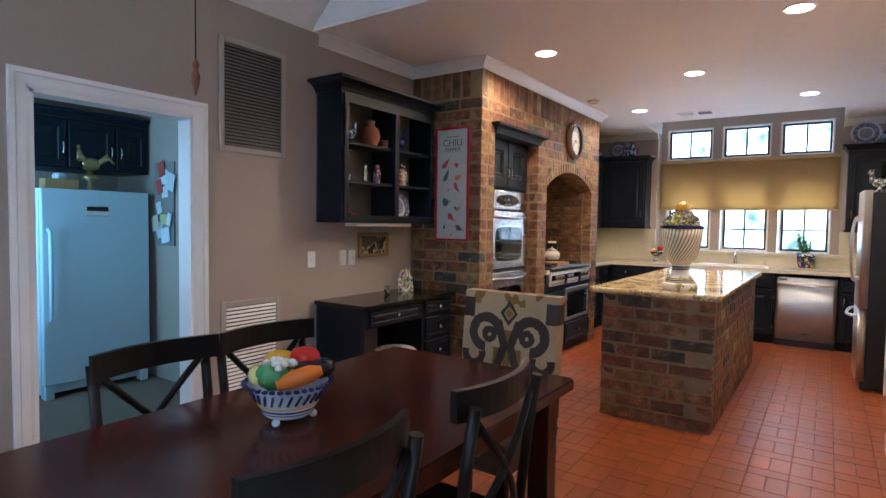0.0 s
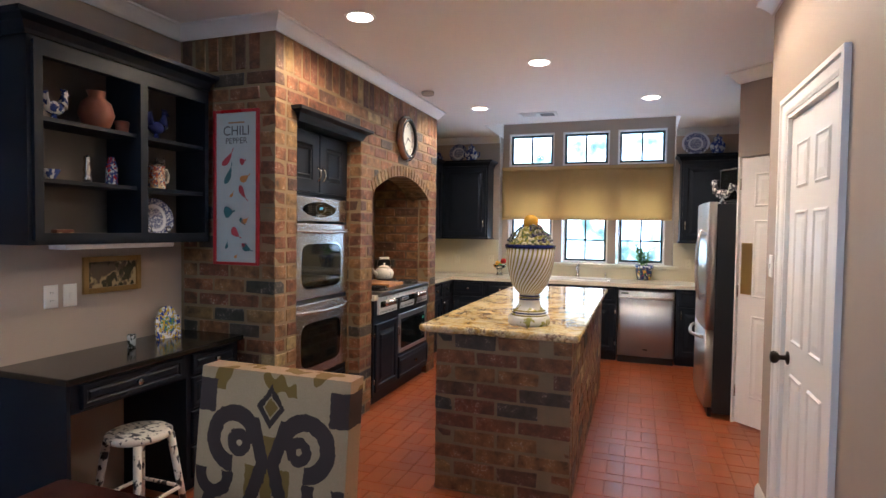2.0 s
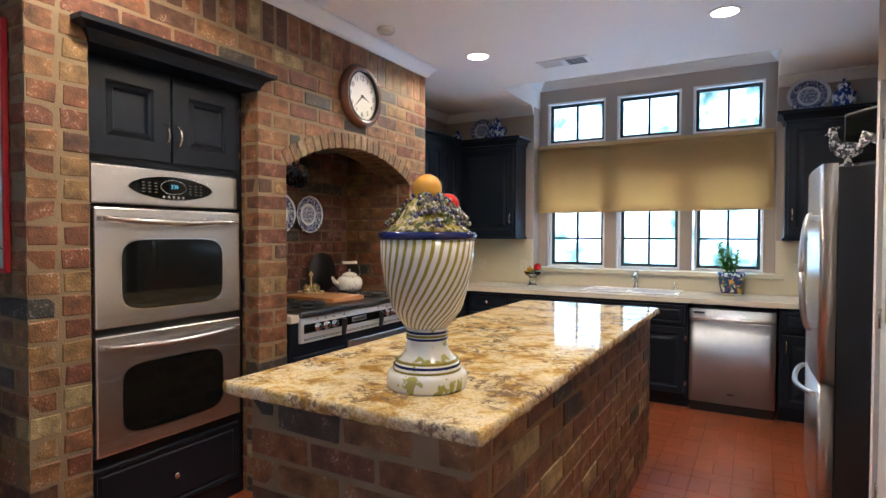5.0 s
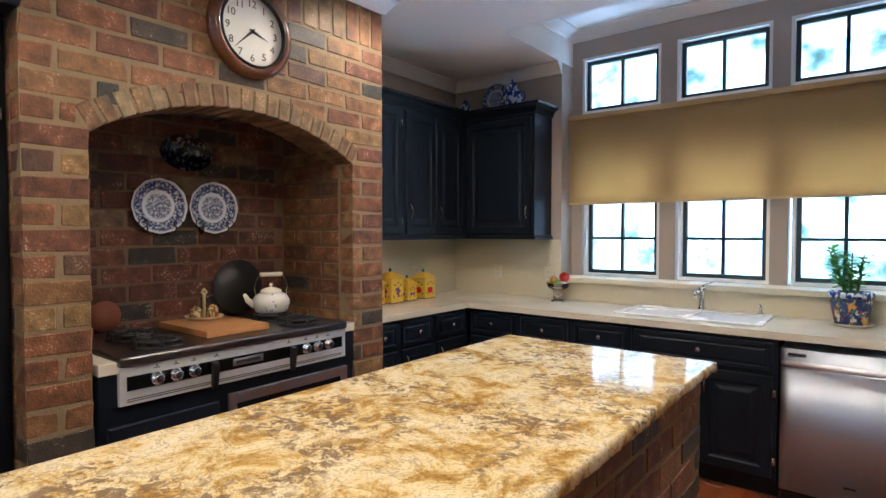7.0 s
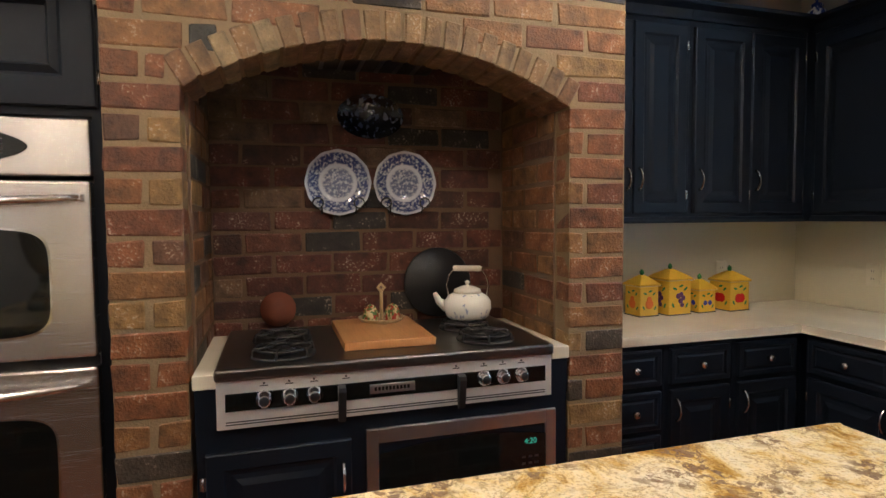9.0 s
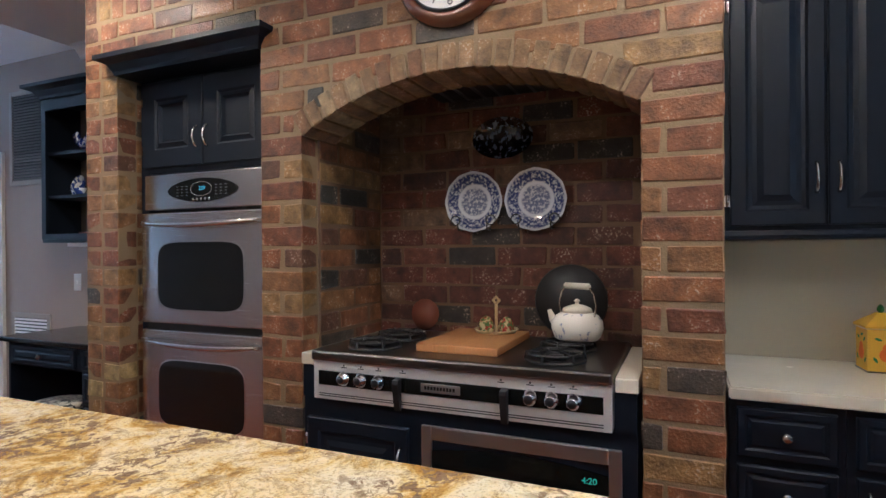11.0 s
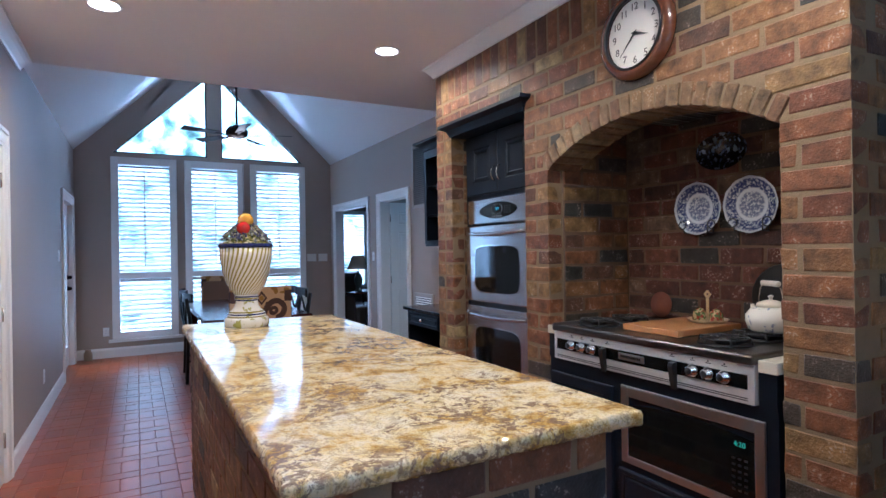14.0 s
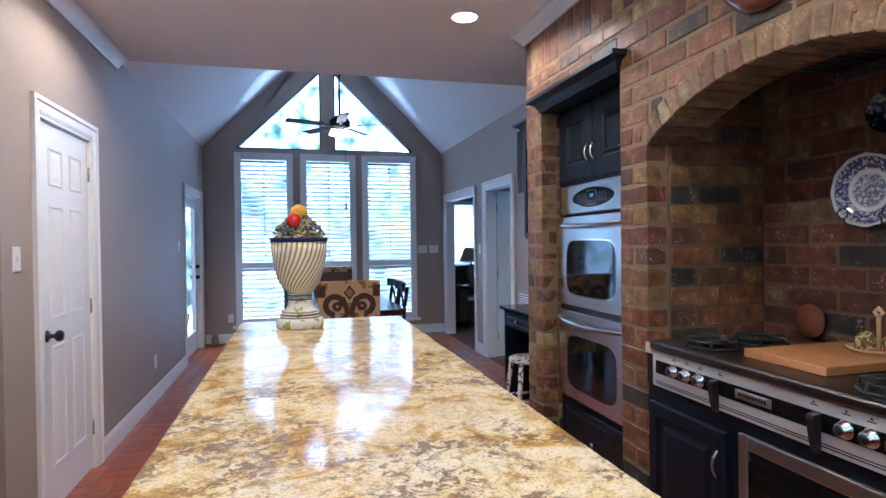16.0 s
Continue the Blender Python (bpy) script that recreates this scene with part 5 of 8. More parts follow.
uw = pose(XK, 0, 0, 0, 0, EAST)
wall_unit(6.985, 7.62, uw, 0.32, ["R", "L"])
wall_unit(7.62, 8.34, uw, 0.32, ["L", "L"])
un = pose(0, YB, 0)
cu_ = thing("wall_cabinet", "black corner wall cabinet joining the two runs", "cabinet", pose(XK + 0.163, 8.505, 0), "wall cabinets")
part("body", box(-0.162, 0.161, -0.164, 0.164, 1.38, 2.41), M_BLACK, cu_)
wall_unit(XK + 0.325, -1.505, un, 0.275, ["R"], corn=(0, 1))
wall_unit(0.81, 1.35, un, 0.275, ["L"], corn=(1, 0))
wall_unit(1.35, 1.9, un, 0.275, ["R"])

# ---- refrigerator ----
fr = thing("refrigerator", "stainless steel refrigerator with black sides and bowed handles", "refrigerator", pose(0.955, 6.76, 0, 0, 0, WEST))
part("body", box(-0.45, 0.45, 0.0, 0.68, 0.03, 1.74, 0.008), M_BLKPL, fr)
for z0, z1, nm in ((0.08, 0.70, "freezer_door"), (0.715, 1.755, "door")):
    bm = bmesh.new()
    pts = [(-0.45, 0.0), (-0.45, -0.055)] + [(-0.45 + 0.9 * k / 12, -0.06 - 0.018 * math.sin(math.pi * k / 12)) for k in range(13)] + [(0.45, -0.055), (0.45, 0.0)]
    prism(bm, pts, "z", z0, z1)
    for f in bm.faces:
        f.smooth = abs(f.normal.z) < 0.5
    part(nm, bm, M_STEELF, fr)
bm = bmesh.new()
pts = []
for k in range(33):
    a = 2 * math.pi * k / 32
    pts.append((0.36 + 0.032 * math.cos(a), -0.10 - 0.04 * abs(math.sin(a)) * 0 - 0.035 * math.cos(math.asin(max(-1, min(1, math.sin(a))))) , 1.24 + 0.28 * math.sin(a)))
tube(bm, pts, 0.012, 8)
for z in (0.98, 1.50):
    B(bm, 0.345, 0.375, -0.11, -0.06, z - 0.015, z + 0.015, 0.004)
part("door_handle", bm, M_STEEL, fr, "oval bowed steel handle")
bm = bmesh.new()
tube(bm, [(-0.36 + 0.72 * k / 14, -0.075 - 0.06 * math.sin(math.pi * k / 14) ** 0.7, 0.62 + 0.02 * math.cos(math.pi * k / 14) ** 2) for k in range(15)], 0.014, 10)
part("freezer_handle", bm, M_STEEL, fr)
part("grille", box(-0.44, 0.44, -0.03, 0.0, 0.0, 0.075, 0.004), M_BLKPL, fr)

# angled wall and swing door beside the refrigerator
aw = pose(1.085, 6.25, 0, 0, 0, -45)
structure("wall_angled", box(0, 1.6, 0.0, 0.1, 2.10, ZC), M_WALL, "taupe angled wall over the swing door", "wall", aw)
structure("trim_angled_crown", sweep_profile(bmesh.new(), CROWN, [(0, 0.1, ZC - 0.002, -1, 0), (0, 0, ZC - 0.002, -1, -1), (1.6, 0, ZC - 0.002, 0, -1)]), M_TRIM, "white crown moulding on the angled wall", "moulding", aw)
structure("wall_angled_end", box(0, 0.012, 0.0, 0.1, 0.0, 2.10), M_TRIM, "white door jamb of the angled wall", "jamb", aw)
structure("wall_fridge_back", box(1.64, 1.70, 5.4, YB, -0.05, ZC), M_WALL, "plain wall behind the refrigerator", "wall")


def six_panel(m, name, w, h, label, knob_side, knob_mat=M_BRONZE, two=False):
    """A white panelled door leaf, front facing -y, x from 0 to w."""
    dr = thing(name, label, "door", m)
    tagged(dr, kind="structure")
    leaf = part("leaf", box(0, w, 0.0, 0.034, 0, h, 0.002), M_TRIM, dr)
    st, mid = 0.115, 0.10
    cols = [(st, (w - mid) / 2), ((w + mid) / 2, w - st)]
    rows = [(0.22, 0.86), (1.0, 1.60), (1.70, h - 0.12)]
    for (a, b) in cols:
        for (c, e) in rows:
            for side in (0, 1):
                bm = rings(bmesh.new(), 0, b - a, 0, e - c, [(-0.0, 0.0), (0.0, 0.001), (0.010, 0.008), (0.018, 0.002), (0.03, 0.002), (0.055, 0.007)])
                part("door_panel", bm, M_TRIM, leaf, m=pose(a, 0.0005, c) if side == 0 else pose(b, 0.0335, c, 0, 0, 180))
    kx = 0.065 if knob_side == "L" else w - 0.065
    for side in (0, 1):
        bm = bmesh.new()
        lathe(bm, [(0.032, 0), (0.030, 0.006), (0.012, 0.012), (0.011, 0.035), (0.026, 0.045), (0.030, 0.06), (0.024, 0.072), (0.001, 0.076)], 22, axis="Y")
        part("door_knob", bm, knob_mat, dr, "round dark bronze knob", pose(kx, 0, 0.92) if side == 0 else pose(kx, 0.034, 0.92, 0, 0, 180))
    hx = w if knob_side == "L" else 0
    for z in (0.25, h / 2, h - 0.2):
        bm = bmesh.new()
        tube(bm, [(hx, -0.006, z - 0.045), (hx, -0.006, z + 0.045)], 0.006, 8)
        part("hinge", bm, M_NICKEL, dr)
    return dr


six_panel(pose(XR + 0.012, DOOR_3[1] - 0.021, 0.008, 0, 0, WEST), "door_3", DOOR_3[1] - DOOR_3[0] - 0.042, 2.025, "closed white six panel closet door with a dark knob", "L")
six_panel(pose(XL - T - 0.01, DOOR_2[0] + 0.022, 0.008, 0, 0, 184), "door_2", 0.74, 1.98, "white six panel pantry door standing open", "R", M_NICKEL)
sw = six_panel(aw @ pose(0.02, 0.02, 0.008), "door_5", 0.80, 2.08, "white panelled swing door with a brass push plate", "R", M_NICKEL)
for o in list(sw.children):
    if o.name.startswith("door_knob"):
        bpy.data.objects.remove(o)
part("push_plate", box(0.02, 0.11, -0.003, -0.0005, 1.02, 1.42, 0.001), M_BRASS, sw, "dull brass push plate")
gd = thing("door_4", "white garden door with a tall glass pane", "door", pose(XR + 0.05, DOOR_4[1] - 0.02, 0.01, 0, 0, WEST))
tagged(gd, kind="structure")
gw = DOOR_4[1] - DOOR_4[0] - 0.04
bm = bmesh.new()
for a, b, c, dd in ((0, 0.12, 0, 1.98), (gw - 0.12, gw, 0, 1.98), (0.12, gw - 0.12, 0, 0.25), (0.12, gw - 0.12, 1.86, 1.98)):
    B(bm, a, b, 0, 0.04, c, dd)
part("leaf", bm, M_TRIM, gd)
part("pane", box(0.12, gw - 0.12, 0.018, 0.023, 0.25, 1.86), M_GLASS, gd).visible_shadow = False
for z in (0.95, 1.09):
    part("door_knob" if z < 1 else "deadbolt", lathe(bmesh.new(), [(0.03, 0), (0.028, 0.01), (0.02, 0.02), (0.024, 0.04), (0.001, 0.05)], 18, (gw - 0.06, 0, z), "Y"), M_BRONZE, gd)
structure("backdrop_east", box(5.0, 5.1, -6, 3.9, -0.5, 5), M_OUT, "bright garden beyond the side door", "backdrop")

# ---- dining things ----


def dish_material(name, base, ink, scale=28, amount=0.5, rim=0.11):
    """Glazed white ware with blue figures and a darker border."""
    m, n, l, p = nodes_of(name)
    t = noise_node(n, l, scale, 5)
    r = ramp(n, [(amount - 0.09, (1, 1, 1)), (amount + 0.08, (0.12, 0.12, 0.12))])
    l.new(t.outputs["Fac"], r.inputs["Fac"])
    w = n.new("ShaderNodeTexCoord")
    ln = n.new("ShaderNodeVectorMath")
    ln.operation = "LENGTH"
    mp = n.new("ShaderNodeMapping")
    mp.inputs["Scale"].default_value = (1, 0.0, 1)
    l.new(w.outputs["Object"], mp.inputs["Vector"])
    l.new(mp.outputs["Vector"], ln.inputs[0])
    rr = ramp(n, [(0, (0.8, 0.8, 0.8)), (rim * 0.45, (0.75, 0.75, 0.75)), (rim * 0.5, (0.0, 0.0, 0.0)), (rim * 0.58, (0.0, 0.0, 0.0)), (rim * 0.62, (0.95, 0.95, 0.95)), (rim * 0.92, (0.95, 0.95, 0.95)), (rim * 0.96, (0, 0, 0))])
    l.new(ln.outputs["Value"], rr.inputs["Fac"])
    f = mixed(n, l, r.outputs["Color"], rr.outputs["Color"], 1.0, "MULTIPLY")
    l.new(mixed(n, l, base, ink, f), p.inputs["Base Color"])
    p.inputs["Roughness"].default_value = 0.12
    return m


def blot_material(name, base, inks, scale=18, cut=0.5, rough=0.2):
    """Glaze with coloured blots."""
    m, n, l, p = nodes_of(name)
    c = base
    for k, ink in enumerate(inks):
        t = noise_node(n, l, scale * (1 + 0.37 * k), 3, stretch=(1 + 0.3 * k, 1.3, 0.8 + 0.2 * k))
        r = ramp(n, [(cut + 0.04 + 0.02 * k, (0, 0, 0)), (cut + 0.08 + 0.02 * k, (1, 1, 1))])
        l.new(t.outputs["Fac"], r.inputs["Fac"])
        c = mixed(n, l, c, ink, r.outputs["Color"])
    l.new(c, p.inputs["Base Color"])
    p.inputs["Roughness"].default_value = rough
    return m


M_DISH = dish_material("blue_white_plate", (0.60, 0.63, 0.70), (0.016, 0.030, 0.16), 95, 0.55, 0.135)
M_DISHD = blot_material("dark_platter", (0.006, 0.009, 0.022), [(0.13, 0.16, 0.21)], 48, 0.50)
M_JAR = blot_material("blue_white_jar", (0.66, 0.70, 0.76), [(0.03, 0.06, 0.26)], 34, 0.42)
M_TALAV = blot_material("painted_talavera", (0.03, 0.05, 0.16), [(0.6, 0.36, 0.06), (0.62, 0.62, 0.58), (0.05, 0.2, 0.10), (0.4, 0.05, 0.03)], 17, 0.52)
M_YEL = plain("yellow_canister_glaze", (0.70, 0.42, 0.03), 0.2, vary=0.1, scale=14, relief=0)
M_GRAPE = plain("purple_fruit_paint", (0.10, 0.025, 0.10), 0.3, vary=0.3, scale=40, relief=0)
M_PLUM = plain("blue_fruit_paint", (0.025, 0.03, 0.26), 0.3, vary=0.2, relief=0)
M_RED = plain("red_glaze", (0.55, 0.02, 0.012), 0.18, vary=0.15, relief=0)
M_YELG = plain("yellow_glaze", (0.66, 0.34, 0.035), 0.2, vary=0.12, relief=0)
M_ORANGE = plain("orange_glaze", (0.70, 0.16, 0.015), 0.22, vary=0.15, relief=0)
M_GREEN = plain("green_glaze", (0.05, 0.20, 0.06), 0.25, vary=0.3, scale=20, relief=0.02)
M_AUB = plain("aubergine_glaze", (0.012, 0.010, 0.014), 0.15, vary=0.2, relief=0)
M_CREAM = plain("cream_glaze", (0.72, 0.68, 0.58), 0.2, vary=0.06, relief=0)
M_BLUE = plain("cobalt_glaze", (0.012, 0.018, 0.10), 0.12, vary=0.2, relief=0)
M_LEAF = plain("houseplant_leaf", (0.09, 0.26, 0.05), 0.4, vary=0.3, scale=30)
_ln, _ll = M_LEAF.node_tree.nodes, M_LEAF.node_tree.links
_lt, _lm = _ln.new("ShaderNodeBsdfTranslucent"), _ln.new("ShaderNodeMixShader")
_lt.inputs["Color"].default_value = (0.22, 0.50, 0.08, 1)
_lm.inputs[0].default_value = 0.45
_ll.new(_ln["Principled BSDF"].outputs[0], _lm.inputs[1])
_ll.new(_lt.outputs[0], _lm.inputs[2])
_ll.new(_lm.outputs[0], _ln["Material Output"].inputs["Surface"])
M_TERRA = plain("terracotta", (0.20, 0.06, 0.03), 0.6, vary=0.2, scale=20)

TX0, TX1, TY0, TY1, TZ = -1.20, -0.21, 0.12, 2.48, 0.765
table = thing("dining_table", "long mahogany dining table with a thick polished top", "table", pose((TX0 + TX1) / 2, (TY0 + TY1) / 2, 0))
tw, tl = (TX1 - TX0) / 2, (TY1 - TY0) / 2
bm = box(-tw, tw, -tl, tl, TZ - 0.048, TZ)
bmesh.ops.bevel(bm, geom=[e for e in bm.edges if abs(e.verts[0].co.z - e.verts[1].co.z) > 0.01], offset=0.012, segments=3, affect="EDGES")
bmesh.ops.bevel(bm, geom=[e for e in bm.edges if e.calc_face_angle(0) > 1.2], offset=0.006, segments=2, affect="EDGES")
part("tabletop", bm, M_TABLE, table)
bm = bmesh.new()
for s in (-1, 1):
    B(bm, s * (tw - 0.10) - 0.012, s * (tw - 0.10) + 0.012, -tl + 0.12, tl - 0.12, TZ - 0.14, TZ - 0.05)
    B(bm, -tw + 0.113, tw - 0.113, s * (tl - 0.10) - 0.012, s * (tl - 0.10) + 0.012, TZ - 0.14, TZ - 0.05)
part("apron", bm, M_TABLE, table)
for sx in (-1, 1):
    for sy in (-1, 1):
        part("leg", box(sx * (tw - 0.10) - 0.045, sx * (tw - 0.10) + 0.045, sy * (tl - 0.10) - 0.045, sy * (tl - 0.10) + 0.045, 0, TZ - 0.05, 0.006), M_TABLE, table)


def cross_chair(m):
    """A black chair facing -y: its crossed back stands at y=0."""
    c = thing("dining_chair", "black painted wooden dining chair with a crossed back", "chair", m, "chairs round the table")
    w = 0.225
    for s in (-1, 1):
        bm = bmesh.new()
        tube(bm, [(s * (w - 0.025), -0.03, 0.0), (s * (w - 0.025), -0.045, 0.44), (s * (w - 0.022), -0.015, 0.75), (s * (w - 0.02), 0.012, 0.93)], 0.018, 8)
        part("back_post", bm, M_CHAIR, c)
        part("leg", box(s * (w - 0.03) - 0.017, s * (w - 0.03) + 0.017, -0.44, -0.406, 0, 0.43, 0.003), M_CHAIR, c)
    bm = bmesh.new()
    front, back = [], []
    for k in range(13):
        x = -w - 0.005 + (2 * w + 0.01) * k / 12
        q = 0.05 * (x / w) ** 2
        front.append((x, 0.024 - q))
        back.append((x, 0.002 - q))
    prism(bm, front + back[::-1], "z", 0.885, 0.972)
    part("top_rail", bm, M_CHAIR, c)
    for s in (-1, 1):
        bm = bmesh.new()
        pts = [(s * (w - 0.035) * (1 - 2 * k / 10), -0.052 + 0.05 * k / 10 + 0.03 * math.sin(math.pi * k / 10), 0.50 + 0.395 * k / 10) for k in range(11)]
        tube(bm, pts, 0.013, 6)
        part("cross_brace", bm, M_CHAIR, c)
    part("seat", box(-w, w, -0.46, -0.05, 0.43, 0.468, 0.012), M_CHAIR, c)
    bm = bmesh.new()
    for s in (-1, 1):
        B(bm, s * (w - 0.03) - 0.009, s * (w - 0.03) + 0.009, -0.405, -0.06, 0.18, 0.205)
    B(bm, -w + 0.045, w - 0.045, -0.24, -0.22, 0.18, 0.205)
    part("stretcher", bm, M_CHAIR, c)
    return c


ch = cross_chair(pose(-0.115, 1.675, 0, 0, 0, WEST + 2))
for x, y, rz in ((-0.125, 1.03, WEST - 1), (-1.315, 1.27, EAST + 2), (-1.315, 1.745, EAST - 1)):
    copy_thing(ch, pose(x, y, 0, 0, 0, rz))


def parsons(m, plain_front):
    """A skirted chair facing -y; the back's outer face looks +y."""
    c = thing("parsons_chair", "upholstered dining chair in cream, brown and mustard scroll fabric", "chair", m, "end chairs of the table")
    bm = bmesh.new()
    n = 10
    pts = []
    for k in range(n + 1):
        z = 0.30 + 0.765 * k / n
        lean = 0.06 * (k / n) ** 1.5
        pts.append((lean, z))
    prof = [(0.0 + a, z) for a, z in pts] + [(0.075 + a, z) for a, z in pts[::-1]]
    prism(bm, prof, "x", -0.262, 0.262)
    bmesh.ops.bevel(bm, geom=[e for e in bm.edges if e.calc_face_angle(0) > 1.2], offset=0.014, segments=3, affect="EDGES")
    part("backrest", bm, M_IKAT, c)
    part("seat", box(-0.26, 0.26, -0.44, -0.001, 0.36, 0.49, 0.025), M_PARSON if plain_front else M_IKAT, c)
    for sx in (-0.22, 0.22):
        for sy in (-0.40, 0.03):
            part("leg", box(sx - 0.022, sx + 0.022, sy - 0.022, sy + 0.022, 0, 0.355 if sy < 0 else 0.31, 0.004), M_CHAIR, c)
    return c


parsons(pose(-0.655, 2.665, 0, 0, 0, 0), True)
pc = parsons(pose(-0.70, -0.08, 0, 0, 0, 180), True)
part("back_cover", box(-0.25, 0.25, -0.006, -0.0005, 0.5, 1.0, 0.002), M_PARSON, pc, "plain brown inner face")

bowl = thing("fruit_bowl", "blue and white footed ceramic bowl heaped with ceramic vegetables", "bowl", pose(-0.785, 1.43, TZ) @ Matrix.Scale(0.93, 4))
M_BOWL = plain("white_bowl_glaze", (0.62, 0.68, 0.76), 0.15, vary=0.1, scale=30, relief=0)
bm = bmesh.new()
lathe(bm, [(0.001, 0.02), (0.075, 0.02), (0.088, 0.03), (0.105, 0.075), (0.125, 0.115), (0.150, 0.135), (0.146, 0.139), (0.118, 0.12), (0.09, 0.06), (0.001, 0.05)], 40)
part("bowl_body", bm, M_BOWL, bowl)
for z, r, h, mm in ((0.045, 0.0975, 0.007, M_BLUE), (0.06, 0.104, 0.006, M_YELG), (0.034, 0.0915, 0.006, M_BLUE)):
    bm = bmesh.new()
    lathe(bm, [(r - 0.004, z), (r + 0.0005, z + h * 0.5), (r + 0.001, z + h), (r - 0.004, z + h)], 40, ring=True)
    part("painted_band", bm, mm, bowl)
bm = bmesh.new()
for k in range(36):
    a = 2 * math.pi * k / 36
    ball(bm, (0.148 * math.cos(a), 0.148 * math.sin(a), 0.136), 0.0125, (1, 1, 0.6), 1)
part("scalloped_rim", bm, M_BLUE, bowl)
bm = bmesh.new()
for k in range(26):
    a = 2 * math.pi * k / 26
    tube(bm, [(0.110 * math.cos(a), 0.110 * math.sin(a), 0.078), (0.128 * math.cos(a + 0.12), 0.128 * math.sin(a + 0.12), 0.113)], 0.005, 5)
part("pierced_band", bm, M_BLUE, bowl)
for k in range(3):
    a = 2 * math.pi * k / 3 + 0.9
    part("foot", ball(bmesh.new(), (0.085 * math.cos(a), 0.085 * math.sin(a), 0.0145), 0.0145, (1, 1, 1), 2), M_BOWL, bowl)


def lobed(bm, c, r, lobes=4, depth=0.16, s=(1, 1, 1)):
    q = bmesh.ops.create_uvsphere(bm, u_segments=24, v_segments=14, radius=1)
    for v in q["verts"]:
        a = math.atan2(v.co.y, v.co.x)
        k = 1 - depth * (0.5 + 0.5 * math.cos(lobes * a)) * math.sin(math.acos(max(-1, min(1, v.co.z)))) - 0.15 * max(0, v.co.z) ** 6
        v.co = Vector((v.co.x * k * r * s[0] + c[0], v.co.y * k * r * s[1] + c[1], v.co.z * k * r * s[2] + c[2]))
        for f in v.link_faces:
            f.smooth = True
    return bm


VEG = [("pepper", "shiny red ceramic pepper", M_RED, (0.0, 0.075, 0.205), 0.052, 4, (1.1, 1, 0.85)),
       ("pepper", "shiny yellow ceramic pepper", M_YELG, (-0.085, 0.03, 0.185), 0.054, 4, (1, 1.2, 0.9)),
       ("aubergine", "dark glossy ceramic aubergine", M_AUB, (0.085, 0.075, 0.18), 0.042, 1, (1, 1.3, 0.9)),
       ("aubergine", "dark glossy ceramic aubergine", M_AUB, (0.055, 0.035, 0.175), 0.042, 1, (1.2, 1, 0.85))]
for nm, lab, mm, c, r, lb, s in VEG:
    part(nm, lobed(bmesh.new(), c, r, lb, 0.14 if lb > 1 else 0.0, s), mm, bowl, lab)
bm = bmesh.new()
lobed(bm, (-0.005, -0.06, 0.165), 0.062, 7, 0.2, (1.15, 0.95, 0.8))
part("cabbage", bm, M_GREEN, bowl, "green ceramic cabbage leaves")
bm = bmesh.new()
rv = random.Random(3)
for k in range(26):
    ball(bm, (0.0 + rv.uniform(-0.05, 0.05), -0.045 + rv.uniform(-0.035, 0.035), 0.205 + rv.uniform(-0.006, 0.008)), 0.017, (1, 1, 0.8), 1)
part("cauliflower", bm, M_CREAM, bowl, "white ceramic cauliflower head")
part("carrot", tube(bmesh.new(), [(0.045, -0.085, 0.145), (0.08, -0.045, 0.165), (0.115, 0.0, 0.18), (0.135, 0.03, 0.19)], 0.025, 14, [0.018, 0.030, 0.030, 0.016]), M_ORANGE, bowl, "orange ceramic carrot")
part("squash", tube(bmesh.new(), [(-0.12, -0.07, 0.15), (-0.10, -0.06, 0.165), (-0.06, -0.085, 0.16), (-0.03, -0.1, 0.15)], 0.028, 14, [0.012, 0.026, 0.03, 0.016]), plain("pale_squash_glaze", (0.66, 0.55, 0.22), 0.2, vary=0.1), bowl, "pale yellow ceramic squash")

# ---- hutch, desk and their things ----
HX, HZ0, HZ1 = 0.25, 1.405, 2.33
hut = thing("wall_hutch", "black open wall hutch with shelves of crockery", "shelf", pose(XL + 0.001, 3.585, 0, 0, 0, EAST))
hw2 = 0.545
bm = bmesh.new()
B(bm, -hw2, hw2, -0.012, 0, HZ0, HZ1)
part("back_panel", bm, plain("hutch_back_taupe", (0.12, 0.10, 0.085), 0.5, vary=0.1), hut, "brown painted back panel")
for s in (-1, 1):
    part("side_panel", box(s * hw2 - s * 0.02 if s > 0 else -hw2, hw2 if s > 0 else -hw2 + 0.02, -HX, -0.012, HZ0, HZ1), M_BLACK, hut)
part("divider", box(-0.012 + 0.05, 0.012 + 0.05, -HX + 0.002, -0.012, HZ0 + 0.03, HZ1 - 0.02), M_BLACK, hut)
for z in (HZ0, HZ0 + 0.285, HZ0 + 0.565, HZ1 - 0.02):
    part("shelf", box(-hw2 + 0.02, hw2 - 0.02, -HX + (0.0 if z in (HZ0, HZ1 - 0.02) else 0.02), -0.012, z, z + 0.02), M_BLACK, hut)
bm = bmesh.new()
for a, b, c, dd in ((-hw2 + 0.02, -hw2 + 0.06, HZ0 + 0.02, HZ1 - 0.02), (hw2 - 0.05, hw2 - 0.02, HZ0 + 0.02, HZ1 - 0.02), (0.03, 0.075, HZ0 + 0.055, HZ1 - 0.08), (-hw2 + 0.06, hw2 - 0.05, HZ0 + 0.02, HZ0 + 0.055), (-hw2 + 0.06, hw2 - 0.05, HZ1 - 0.08, HZ1 - 0.02)):
    B(bm, a, b, -HX - 0.018, -HX, c, dd)
part("face_frame", bm, M_BLACK, hut)
bm = bmesh.new()
cornice(bm, -hw2, hw2 - 0.002, -HX, HZ1, 0.085, 0.085, (1, 0), 0)
